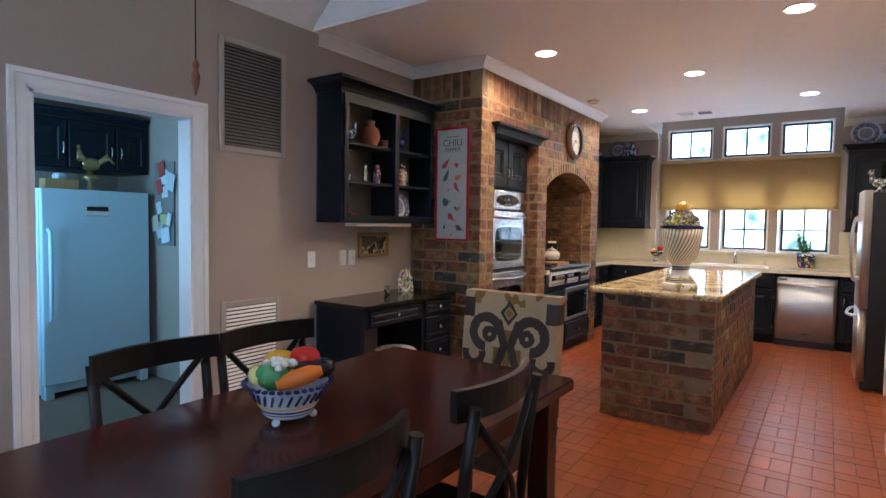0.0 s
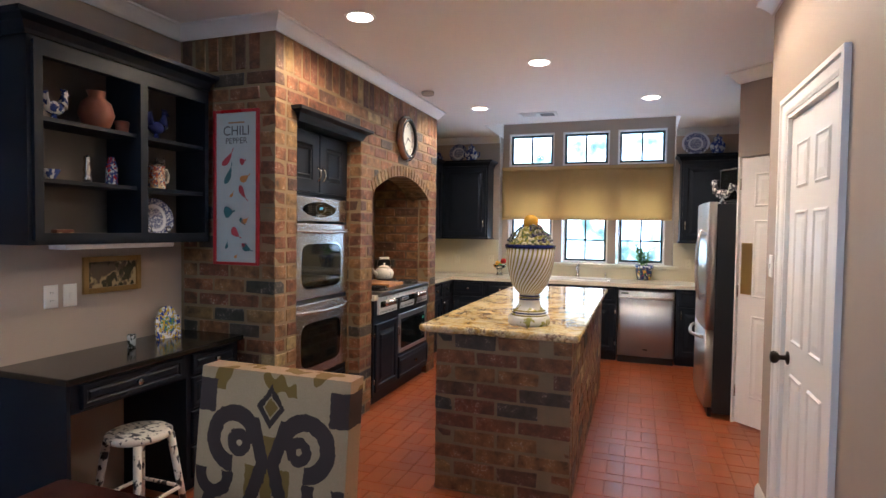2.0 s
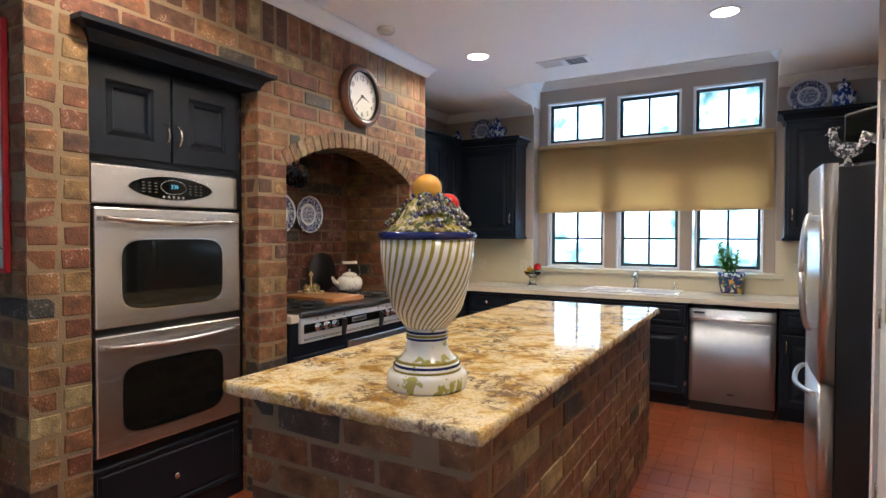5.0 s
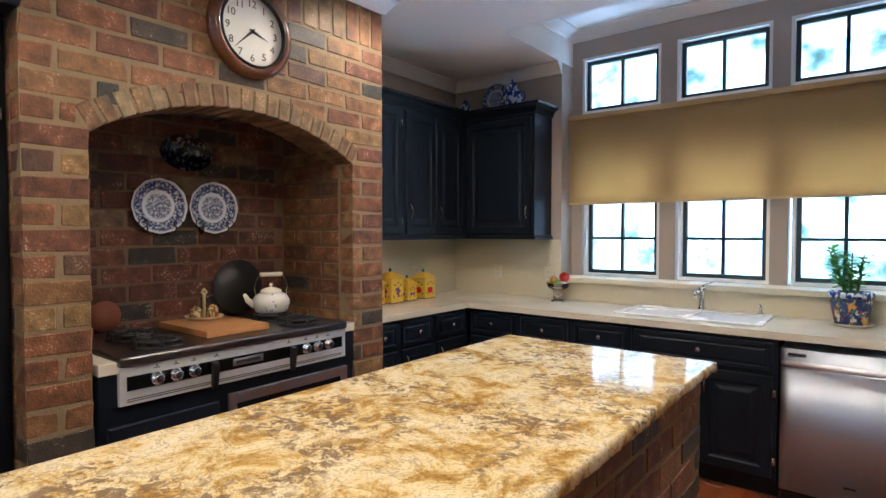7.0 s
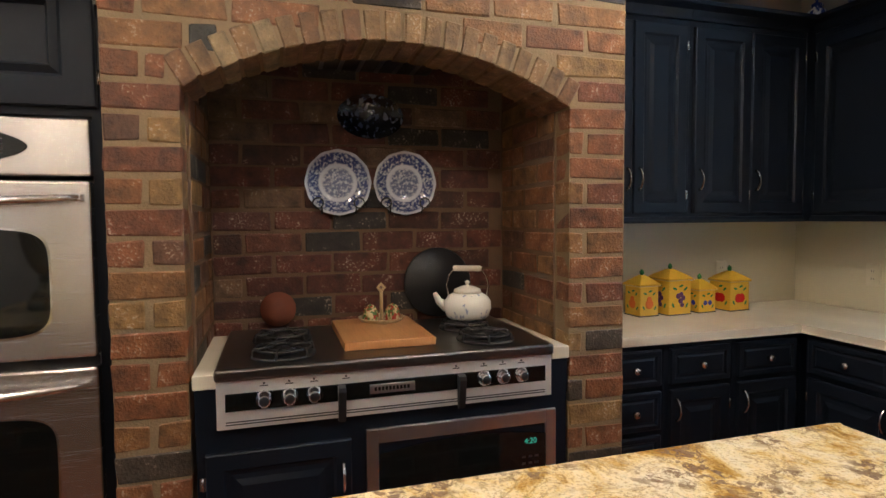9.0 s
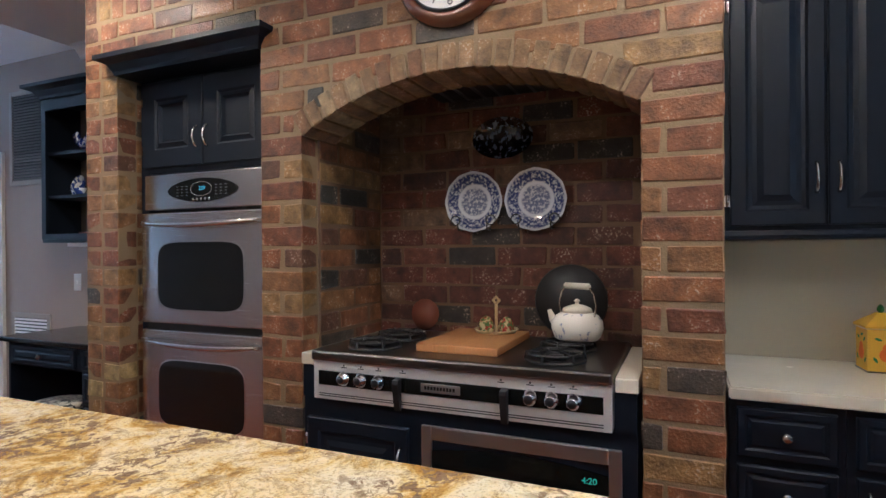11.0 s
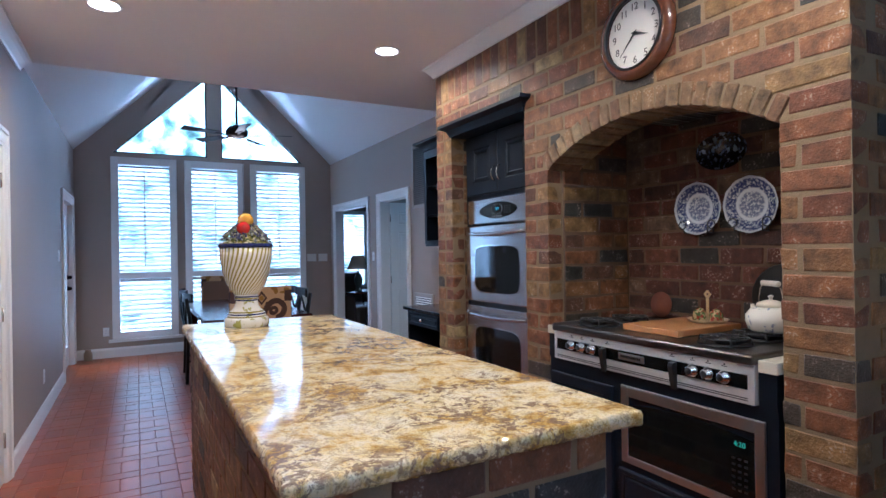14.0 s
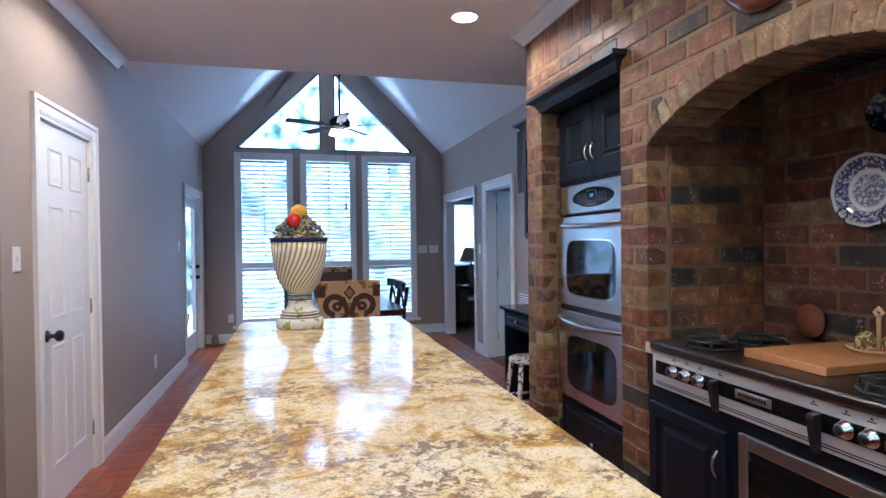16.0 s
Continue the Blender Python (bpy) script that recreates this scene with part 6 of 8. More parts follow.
part("cornice", bm, M_BLACK, hut)
part("under_light", box(-0.35, 0.3, -0.22, -0.10, HZ0 - 0.026, HZ0 - 0.001, 0.004), M_TRIM, hut, "slim white light fitting")
S1, S2, S3 = HZ0 + 0.0205, HZ0 + 0.3055, HZ0 + 0.5855


def at_hutch(x, y, z, rz=0):
    return hut.matrix_basis @ pose(x, y, z, 0, 0, rz)


def plate(m, r, material, label, oval=1.0, wavy=0.0, stand=True):
    """A plate facing -y, its centre at the pose's origin."""
    p = thing("plate", label, "plate", m)
    bm = bmesh.new()
    lathe(bm, [(0.001, 0.004), (r * 0.6, 0.004), (r * 0.68, 0.010), (r * 0.98, 0.022), (r, 0.024), (r * 0.97, 0.018), (r * 0.66, 0.002), (r * 0.6, -0.004), (0.001, -0.004)], 48, axis="Y")
    for v in bm.verts:
        a = math.atan2(v.co.z, v.co.x)
        q = 1 + wavy * math.cos(12 * a) * (math.hypot(v.co.x, v.co.z) / r) ** 4
        v.co.x *= q * oval
        v.co.z *= q
    part("dish", bm, material, p)
    if stand:
        for s in (-1, 1):
            bm = bmesh.new()
            tube(bm, [(s * r * 0.45, 0.012, -r * 0.2), (s * r * 0.5, 0.012, -r * 0.95), (s * r * 0.5, -0.035, -r * 0.93), (s * r * 0.52, -0.04, -r * 0.72)], 0.0035, 6)
            pts = [(s * r * (0.62 + 0.16 * math.cos(2 * math.pi * k / 10)), -0.028, -r * 0.62 + r * 0.16 * math.sin(2 * math.pi * k / 10)) for k in range(11)]
            tube(bm, pts, 0.003, 5)
            part("wire_holder", bm, M_IRON, p)
    return p


def rooster(m, material, label, h=0.2, name="rooster_figurine"):
    """A small standing cockerel: body, tail, neck and comb in one glazed piece."""
    bm = bmesh.new()
    s = h / 0.2
    ball(bm, (0, 0, 0.085 * s), 0.05 * s, (1.25, 0.8, 0.85), 2)
    tube(bm, [(-0.045 * s, 0, 0.10 * s), (-0.06 * s, 0, 0.14 * s), (-0.062 * s, 0, 0.17 * s)], 0.02 * s, 10, [0.035 * s, 0.024 * s, 0.017 * s])
    ball(bm, (-0.068 * s, 0, 0.178 * s), 0.02 * s, (1.2, 0.9, 1), 2)
    tube(bm, [(-0.085 * s, 0, 0.178 * s), (-0.105 * s, 0, 0.172 * s)], 0.006 * s, 6, [0.007 * s, 0.001])
    for k in range(4):
        ball(bm, ((-0.08 + 0.012 * k) * s, 0, (0.198 + 0.004 * (k % 2)) * s), 0.008 * s, (0.8, 0.5, 1.3), 1)
    for k in range(5):
        a = 0.4 + 0.24 * k
        tube(bm, [(0.045 * s, (k - 2) * 0.006 * s, 0.095 * s), ((0.05 + 0.05 * math.cos(a)) * s, (k - 2) * 0.008 * s, (0.10 + 0.07 * math.sin(a)) * s), ((0.06 + 0.075 * math.cos(a - 0.5)) * s, (k - 2) * 0.01 * s, (0.09 + 0.075 * math.sin(a - 0.4)) * s)], 0.01 * s, 6, [0.016 * s, 0.014 * s, 0.004 * s])
    lathe(bm, [(0.045 * s, 0), (0.045 * s, 0.012 * s), (0.02 * s, 0.022 * s), (0.012 * s, 0.05 * s)], 16)
    return solo(name, bm, material, m, label, "figurine")


def turned(name, prof, material, m, label, category, seg=28):
    return solo(name, lathe(bmesh.new(), prof, seg), material, m, label, category)


rooster(at_hutch(-0.33, -0.12, S3, 180), M_JAR, "blue and white ceramic hen on the hutch shelf", 0.16, "hen_figurine")
turned("clay_pitcher", [(0.05, 0), (0.06, 0.01), (0.085, 0.08), (0.07, 0.14), (0.035, 0.17), (0.045, 0.20), (0.001, 0.195)], M_TERRA, at_hutch(-0.10, -0.11, S3), "round brown clay pitcher", "pitcher")
turned("clay_cup", [(0.03, 0), (0.036, 0.06), (0.03, 0.062), (0.001, 0.01)], M_TERRA, at_hutch(0.0, -0.17, S3), "small brown clay cup", "cup")
rooster(at_hutch(0.28, -0.11, S3, 180), M_BLUE, "cobalt blue glass rooster on the hutch shelf", 0.19)
turned("tea_cup", [(0.02, 0), (0.022, 0.008), (0.045, 0.05), (0.043, 0.051), (0.001, 0.012)], M_JAR, at_hutch(-0.36, -0.13, S2), "painted china tea cup", "cup")
plate(at_hutch(-0.45, -0.06, S2 + 0.075) @ pose(0, 0, 0, -12), 0.07, M_JAR, "small painted saucer standing on edge", stand=False)
turned("salt_mill", [(0.022, 0), (0.02, 0.03), (0.014, 0.05), (0.02, 0.07), (0.012, 0.10), (0.018, 0.13), (0.001, 0.145)], M_NICKEL, at_hutch(-0.17, -0.13, S2), "slender pewter salt mill", "mill")
turned("striped_bottle", [(0.028, 0), (0.03, 0.005), (0.03, 0.10), (0.02, 0.125), (0.015, 0.15), (0.001, 0.152)], blot_material("red_white_label", (0.7, 0.66, 0.62), [(0.5, 0.02, 0.02), (0.05, 0.06, 0.2)], 45, 0.42), at_hutch(-0.03, -0.13, S2), "red and white painted bottle", "bottle")
st = thing("beer_stein", "painted stoneware stein with a pewter lid", "mug", at_hutch(0.26, -0.13, S2))
part("mug_body", lathe(bmesh.new(), [(0.052, 0), (0.055, 0.006), (0.05, 0.015), (0.045, 0.12), (0.048, 0.135), (0.001, 0.135)], 28), blot_material("stein_glaze", (0.55, 0.38, 0.22), [(0.3, 0.07, 0.03), (0.6, 0.55, 0.45), (0.05, 0.09, 0.2)], 40, 0.46), st)
part("lid", lathe(bmesh.new(), [(0.05, 0.136), (0.045, 0.145), (0.02, 0.158), (0.008, 0.165), (0.012, 0.175), (0.001, 0.182)], 24), M_NICKEL, st)
part("handle", tube(bmesh.new(), [(0.045, 0, 0.115), (0.075, 0, 0.12), (0.092, 0, 0.09), (0.085, 0, 0.05), (0.05, 0, 0.03)], 0.007, 8), M_CREAM, st)
part("thumb_lift", tube(bmesh.new(), [(0.05, 0, 0.14), (0.06, 0, 0.165), (0.05, 0, 0.185)], 0.005, 6), M_NICKEL, st)
plate(at_hutch(0.27, -0.10, S1 + 0.118) @ pose(0, 0, 0, -10), 0.115, M_DISH, "blue and white plate standing in the hutch", 1.08)
fig = thing("toy_wagon", "small brown wooden wagon ornament", "ornament", at_hutch(-0.30, -0.13, S1))
part("wagon_body", box(-0.045, 0.045, -0.02, 0.02, 0.02, 0.05, 0.004), M_TERRA, fig)
for s in (-0.03, 0.03):
    part("wheel", lathe(bmesh.new(), [(0.018, -0.026), (0.018, 0.026)], 14, (s, 0, 0.018), "Y"), M_BRASS, fig)

desk = thing("writing_desk", "black built-in desk with drawers and a glossy top", "desk", pose(XL + 0.001, 3.59, 0, 0, 0, EAST))
dz = 0.835
part("desk_top", box(-0.565, 0.562, -0.50, 0.0, dz - 0.03, dz, 0.006), M_DESKTOP, desk)
part("side_panel", box(-0.54, -0.52, -0.46, 0, 0.0, dz - 0.031, 0.002), M_BLACK, desk)
part("pedestal", box(0.14, 0.55, -0.46, 0, 0.08, dz - 0.031, 0.002), M_BLACK, desk)
part("plinth", box(0.14, 0.55, -0.40, 0, 0.0, 0.08), M_BLACK, desk)
part("apron", box(-0.52, 0.14, -0.46, 0, dz - 0.17, dz - 0.031), M_BLACK, desk)
panel_door(desk, -0.48, 0.10, dz - 0.155, dz - 0.045, -0.461, "knob", steps=DRAWER, name="drawer")
for a, b in ((dz - 0.155, dz - 0.045), (dz - 0.345, dz - 0.175), (dz - 0.545, dz - 0.365), (0.10, dz - 0.565)):
    panel_door(desk, 0.17, 0.52, a, b, -0.461, "knob", steps=DRAWER, name="drawer")
tile = thing("painted_tile", "blue and white arched tile with a painted rooster", "ornament", pose(XL + 0.17, 3.90, dz, 0, 0, 78) @ pose(0, 0, 0, -8))
bm = bmesh.new()
prism(bm, [(-0.075, 0), (0.075, 0), (0.075, 0.125), (0.055, 0.135)] + [(0.05 * math.cos(a), 0.145 + 0.045 * math.sin(a)) for a in (math.pi * k / 10 for k in range(11))] + [(-0.055, 0.135), (-0.075, 0.125)], "y", 0, 0.015)
part("tile_body", bm, blot_material("tile_glaze", (0.72, 0.74, 0.76), [(0.03, 0.06, 0.32), (0.6, 0.42, 0.06)], 38, 0.45), tile)
part("roundel", ellipse(bmesh.new(), 0, 0.082, 0.052, 0.045, -0.003, 0.0005), blot_material("roundel_glaze", (0.55, 0.66, 0.66), [(0.03, 0.12, 0.35), (0.6, 0.4, 0.05), (0.1, 0.25, 0.08)], 30, 0.45), tile)
turned("shot_glass", [(0.02, 0), (0.023, 0.07), (0.021, 0.07), (0.018, 0.01), (0.001, 0.01)], blot_material("etched_glass", (0.35, 0.36, 0.34), [(0.04, 0.05, 0.04)], 60, 0.45), pose(XL + 0.19, 3.62, dz), "small etched glass on the desk", "glass")
stool = thing("step_stool", "small stool painted in black and white stripes", "stool", pose(-2.0, 3.46, 0))
M_ZEBRA = blot_material("zebra_paint", (0.72, 0.68, 0.60), [(0.02, 0.02, 0.03)], 30, 0.5, 0.35)
part("seat", lathe(bmesh.new(), [(0.001, 0.43), (0.145, 0.43), (0.155, 0.44), (0.155, 0.455), (0.14, 0.465), (0.001, 0.468)], 28), M_ZEBRA, stool)
for sx in (-1, 1):
    for sy in (-1, 1):
        part("leg", tube(bmesh.new(), [(sx * 0.15, sy * 0.15, 0), (sx * 0.10, sy * 0.10, 0.43)], 0.018, 10, [0.016, 0.02]), M_ZEBRA, stool)
for a in range(4):
    q = [(0.135, -0.135, 0.14), (0.135, 0.135, 0.14), (-0.135, 0.135, 0.14), (-0.135, -0.135, 0.14)]
    part("rung", tube(bmesh.new(), [q[a], q[(a + 1) % 4]], 0.010, 8), M_ZEBRA, stool)

# poster on the brick flank
po = thing("framed_poster", "chili pepper poster in a bright red frame", "picture", pose(-1.975, Y1 - 0.003, 1.74, 0, 0, 0))
pw, ph = 0.168, 0.475
bm = bmesh.new()
for a, b, c, dd in ((-pw, -pw + 0.018, -ph, ph), (pw - 0.018, pw, -ph, ph), (-pw + 0.018, pw - 0.018, -ph, -ph + 0.018), (-pw + 0.018, pw - 0.018, ph - 0.018, ph)):
    B(bm, a, b, -0.02, 0.0, c, dd, 0.003)
part("frame", bm, plain("red_frame_paint", (0.45, 0.015, 0.02), 0.3, vary=0.1, relief=0.02), po, "bright red wooden frame")
part("print", box(-pw + 0.018, pw - 0.018, -0.008, -0.001, -ph + 0.018, ph - 0.018), plain("poster_paper", (0.52, 0.56, 0.52), 0.35, vary=0.1, scale=9, relief=0.0), po, "pale printed paper")
M_INK = plain("grey_ink", (0.10, 0.09, 0.08), 0.5, relief=0)
text_part("poster_title", "CHILI", 0.082, M_INK, po, pose(0, -0.0085, 0.345, 90), "grey poster title")
text_part("poster_subtitle", "PEPPER", 0.052, M_INK, po, pose(0, -0.0085, 0.285, 90), "grey poster title")
part("title_bar", box(-0.06, 0.06, -0.0088, -0.0082, 0.392, 0.402), plain("tan_ink", (0.4, 0.22, 0.1), 0.5, relief=0), po)
M_PINK = plain("red_ink", (0.45, 0.05, 0.06), 0.5, vary=0.3, scale=30, relief=0)
M_TEAL = plain("green_ink", (0.04, 0.15, 0.16), 0.5, vary=0.3, scale=30, relief=0)
M_OINK = plain("orange_ink", (0.6, 0.25, 0.06), 0.5, vary=0.3, scale=30, relief=0)
for x, z, a, ln, w2, mm in ((-0.055, 0.185, 0.9, 0.14, 0.020, M_PINK), (-0.05, 0.09, 1.2, 0.15, 0.02, M_TEAL), (0.05, 0.16, 0.3, 0.05, 0.022, M_PINK), (0.07, 0.06, 0.5, 0.09, 0.022, M_OINK), (0.05, -0.04, -1.0, 0.12, 0.018, M_PINK), (-0.03, -0.04, 0.9, 0.05, 0.01, M_OINK), (-0.05, -0.15, 0.1, 0.09, 0.036, M_TEAL), (0.07, -0.20, 0.6, 0.07, 0.016, M_OINK), (0.045, -0.21, -0.8, 0.06, 0.012, M_TEAL), (0.0, -0.285, -0.7, 0.10, 0.024, M_PINK), (-0.07, -0.35, 1.4, 0.06, 0.010, M_TEAL), (0.085, -0.375, -0.4, 0.09, 0.022, M_TEAL), (0.06, -0.35, 0.5, 0.04, 0.014, M_PINK), (0.0, -0.42, 0.8, 0.04, 0.009, M_OINK)):
    bm = bmesh.new()
    n = 14
    up, dn = [], []
    for k in range(n + 1):
        u = k / n
        t = w2 * math.sin(math.pi * min(1, u * 1.25) ** 0.6) if u < 0.8 else w2 * 0.95 * (1 - u) / 0.2 * 0.3
        bend = 0.25 * ln * (u - 0.5) ** 2 * 4 * 0.3
        up.append((u * ln - ln / 2, bend + t))
        dn.append((u * ln - ln / 2, bend - t))
    ca, sa = math.cos(a), math.sin(a)
    poly = [(x + p * ca - q * sa, z + p * sa + q * ca) for p, q in up + dn[::-1]]
    try:
        prism(bm, poly, "y", -0.0088, -0.0081)
        part("printed_pepper", bm, mm, po)
    except ValueError:
        bm.free()

# wall clock
ck = thing("wall_clock", "round wall clock with a brown wooden rim", "clock", pose(XB + 0.001, 6.115, 2.335, 0, 0, EAST))
M_CLOCKW = wood_material("clock_wood", (0.06, 0.018, 0.008), (0.14, 0.05, 0.02), 0.2, 8, (1, 1, 6))
part("rim", lathe(bmesh.new(), [(0.207, 0), (0.212, 0.012), (0.205, 0.03), (0.188, 0.045), (0.170, 0.05), (0.163, 0.04), (0.160, 0.02), (0.160, 0.0)], 56, axis="Y", ring=True), M_CLOCKW, ck)
part("bezel", lathe(bmesh.new(), [(0.165, 0.040), (0.162, 0.052), (0.156, 0.050), (0.155, 0.03)], 56, axis="Y", ring=True), M_BLKPL, ck)
part("dial", lathe(bmesh.new(), [(0.157, 0.005), (0.157, 0.022)], 56, axis="Y"), plain("clock_face", (0.84, 0.82, 0.77), 0.4, vary=0.04, relief=0), ck, "cream clock face")
for h in range(1, 13):
    a = radians(90 - 30 * h)
    text_part("numeral", str(h), 0.046, M_INK, ck, pose(0.120 * math.cos(a), -0.0232, 0.120 * math.sin(a), 90))
for a, ln, w2 in ((radians(90 - 30 * 3.62), 0.085, 0.0075), (radians(90 - 6 * 37.5), 0.128, 0.006)):
    bm = bmesh.new()
    prism(bm, [(-w2 * math.sin(a), w2 * math.cos(a)), (ln * math.cos(a), ln * math.sin(a)), (w2 * math.sin(a), -w2 * math.cos(a)), (-0.02 * math.cos(a), -0.02 * math.sin(a))], "y", -0.027, -0.0255)
    part("clock_hand", bm, M_BLKPL, ck)

# plates, kettle and board in the niche
XNP = XN + 0.014
for y, z, r, mm, ov, lab in ((5.975, 1.565, 0.138, M_DISH, 1, "blue and white scalloped plate hung in the niche"), (6.262, 1.565, 0.138, M_DISH, 1, "blue and white scalloped plate hung in the niche"), (6.115, 1.845, 0.094, M_DISHD, 1.5, "dark oval platter hung in the niche")):
    plate(pose(XNP, y, z, 0, 0, EAST), r, mm, lab, ov, 0.012 if mm is M_DISH else 0, mm is M_DISH)
board = solo("cutting_board", box(-0.16, 0.16, -0.22, 0.23, 0, 0.03, 0.004), wood_material("maple_board", (0.34, 0.14, 0.045), (0.52, 0.26, 0.09), 0.4, 9, (14, 1, 1), 0.1), pose(-1.985, 6.09, ZK + 0.001, 0, 0, EAST), "orange brown wooden cutting board on the cooktop", "cutting board")
ket = thing("tea_kettle", "white enamel kettle with painted flowers and a bail handle", "kettle", pose(-2.075, 6.475, ZK + 0.031, 0, 0, -28) @ Matrix.Scale(0.9, 4))
part("kettle_body", lathe(bmesh.new(), [(0.001, 0), (0.085, 0), (0.098, 0.012), (0.11, 0.05), (0.108, 0.08), (0.09, 0.105), (0.065, 0.118), (0.001, 0.12)], 36), blot_material("kettle_enamel", (0.74, 0.72, 0.66), [(0.28, 0.32, 0.45)], 30, 0.58), ket)
part("lid", lathe(bmesh.new(), [(0.066, 0.118), (0.06, 0.135), (0.03, 0.148), (0.008, 0.152), (0.008, 0.16), (0.014, 0.168), (0.001, 0.176)], 28), M_CREAM, ket)
part("spout", tube(bmesh.new(), [(0, -0.095, 0.05), (0, -0.135, 0.075), (0, -0.155, 0.115)], 0.02, 12, [0.028, 0.018, 0.010]), M_CREAM, ket)
for s2 in (-1, 1):
    part("bail_wire", tube(bmesh.new(), [(0, s2 * 0.088, 0.10), (0, s2 * 0.098, 0.15), (0, s2 * 0.085, 0.20), (0, s2 * 0.06, 0.228)], 0.0035, 6), M_NICKEL, ket)
part("grip", tube(bmesh.new(), [(0, -0.065, 0.228), (0, -0.06, 0.23), (0, 0.06, 0.23), (0, 0.065, 0.228)], 0.014, 12, [0.010, 0.014, 0.014, 0.010]), M_CREAM, ket)
solo("round_griddle", lathe(bmesh.new(), [(0.001, 0), (0.15, 0), (0.155, 0.006), (0.15, 0.014), (0.001, 0.012)], 40, axis="Y"), M_IRON, pose(XN + 0.012, 6.41, ZK + 0.16, -4, 0, EAST), "black round griddle leaning on the brick", "griddle")
cru = thing("cruet_set", "cream ceramic basket holding two painted cruets", "cruet", pose(-2.14, 6.125, ZK + 0.001))
part("basket", lathe(bmesh.new(), [(0.001, 0), (0.07, 0), (0.085, 0.035), (0.095, 0.045), (0.088, 0.045), (0.07, 0.012), (0.001, 0.012)], 28), plain("ochre_glaze", (0.50, 0.38, 0.20), 0.3, vary=0.3, scale=30), cru)
part("handle", tube(bmesh.new(), [(0, 0, 0.01), (0, 0, 0.15), (0, -0.014, 0.165), (0, 0, 0.18), (0, 0.014, 0.165), (0, 0, 0.15)], 0.007, 8), plain("ochre_handle", (0.55, 0.40, 0.2), 0.3), cru)
for s in (-1, 1):
    part("cruet_jar", lathe(bmesh.new(), [(0.02, 0.012), (0.034, 0.035), (0.03, 0.075), (0.018, 0.09), (0.001, 0.1)], 18, (0.0, s * 0.045, 0)), blot_material("cruet_glaze", (0.5, 0.4, 0.2), [(0.3, 0.05, 0.03), (0.1, 0.15, 0.05)], 50, 0.45) if s < 0 else bpy.data.materials["cruet_glaze"], cru)
solo("wooden_disc", lathe(bmesh.new(), [(0.001, 0), (0.07, 0), (0.072, 0.006), (0.001, 0.010)], 28, axis="Y"), M_TERRA, pose(XN + 0.012, 5.72, ZK + 0.075, -5, 0, EAST), "small reddish wooden trivet leaning on the brick", "trivet")
hood = thing("vent_hood", "dark metal vent grille inside the niche", "range hood", pose(-2.1, YM, 2.02))
part("hood_frame", box(-0.14, 0.14, -0.26, 0.26, 0, 0.03, 0.005), M_IRON, hood)
for k in range(6):
    part("slat", box(-0.12, 0.12, -0.2 + 0.075 * k, -0.185 + 0.075 * k, -0.006, -0.0005), M_STEELD, hood)
part("hood_duct", box(-0.1, 0.1, -0.2, 0.2, 0.031, 0.228), M_IRON, hood)

# island vase
M_OLIVE = plain("olive_glaze", (0.27, 0.22, 0.035), 0.16, vary=0.25, scale=30, relief=0)
vase = thing("ceramic_urn", "tall white ceramic urn with mustard spiral stripes and a fruit lid", "urn", pose(-0.234, 4.580, IZ))


def spiral_material():
    m, n, l, p = nodes_of("spiral_glaze")
    tc = n.new("ShaderNodeTexCoord")
    s = n.new("ShaderNodeSeparateXYZ")
    l.new(tc.outputs["Object"], s.inputs[0])

    def mt(op, a, b):
        x = n.new("ShaderNodeMath")
        x.operation = op
        for k, v in enumerate((a, b)):
            if hasattr(v, "is_output"):
                l.new(v, x.inputs[k])
            else:
                x.inputs[k].default_value = v
        return x.outputs[0]
    ang = mt("ARCTAN2", s.outputs["Y"], s.outputs["X"])
    h = mt("SUBTRACT", 0.46, s.outputs["Z"])
    tw = mt("MULTIPLY", mt("MULTIPLY", h, h), 14.0)
    w = noise_node(n, l, 25, 2)
    ph = mt("ADD", mt("MULTIPLY", mt("ADD", ang, tw), 34.0), mt("MULTIPLY", w.outputs["Fac"], 1.2))
    f = mt("SINE", ph, 0)
    r = ramp(n, [(0.60, (0, 0, 0)), (0.70, (1, 1, 1))])
    l.new(mt("ADD", mt("MULTIPLY", f, 0.5), 0.5), r.inputs["Fac"])
    l.new(mixed(n, l, (0.72, 0.68, 0.60), (0.30, 0.24, 0.035), r.outputs["Color"]), p.inputs["Base Color"])
    p.inputs["Roughness"].default_value = 0.15
    return m


part("urn_body", lathe(bmesh.new(), [(0.058, 0.178), (0.07, 0.186), (0.105, 0.235), (0.128, 0.31), (0.140, 0.385), (0.143, 0.443), (0.12, 0.443)], 64), spiral_material(), vase)
part("pedestal", lathe(bmesh.new(), [(0.001, 0), (0.116, 0), (0.121, 0.008), (0.121, 0.040), (0.115, 0.050), (0.103, 0.054), (0.1025, 0.064), (0.096, 0.080), (0.078, 0.096), (0.066, 0.112), (0.061, 0.135), (0.062, 0.178), (0.001, 0.178)], 48), blot_material("pedestal_glaze", (0.72, 0.70, 0.62), [(0.35, 0.33, 0.08)], 24, 0.52), vase)
part("blue_rim", lathe(bmesh.new(), [(0.120, 0.443), (0.146, 0.445), (0.149, 0.455), (0.146, 0.466), (0.12, 0.468)], 56, ring=True), M_BLUE, vase, "cobalt blue rim")
for z, r in ((0.0705, 0.1005), (0.148, 0.062), (0.168, 0.0625)):
    part("blue_band", lathe(bmesh.new(), [(r - 0.004, z - 0.005), (r + 0.001, z - 0.003), (r + 0.001, z + 0.003), (r - 0.004, z + 0.005)], 44, ring=True), M_BLUE, vase)
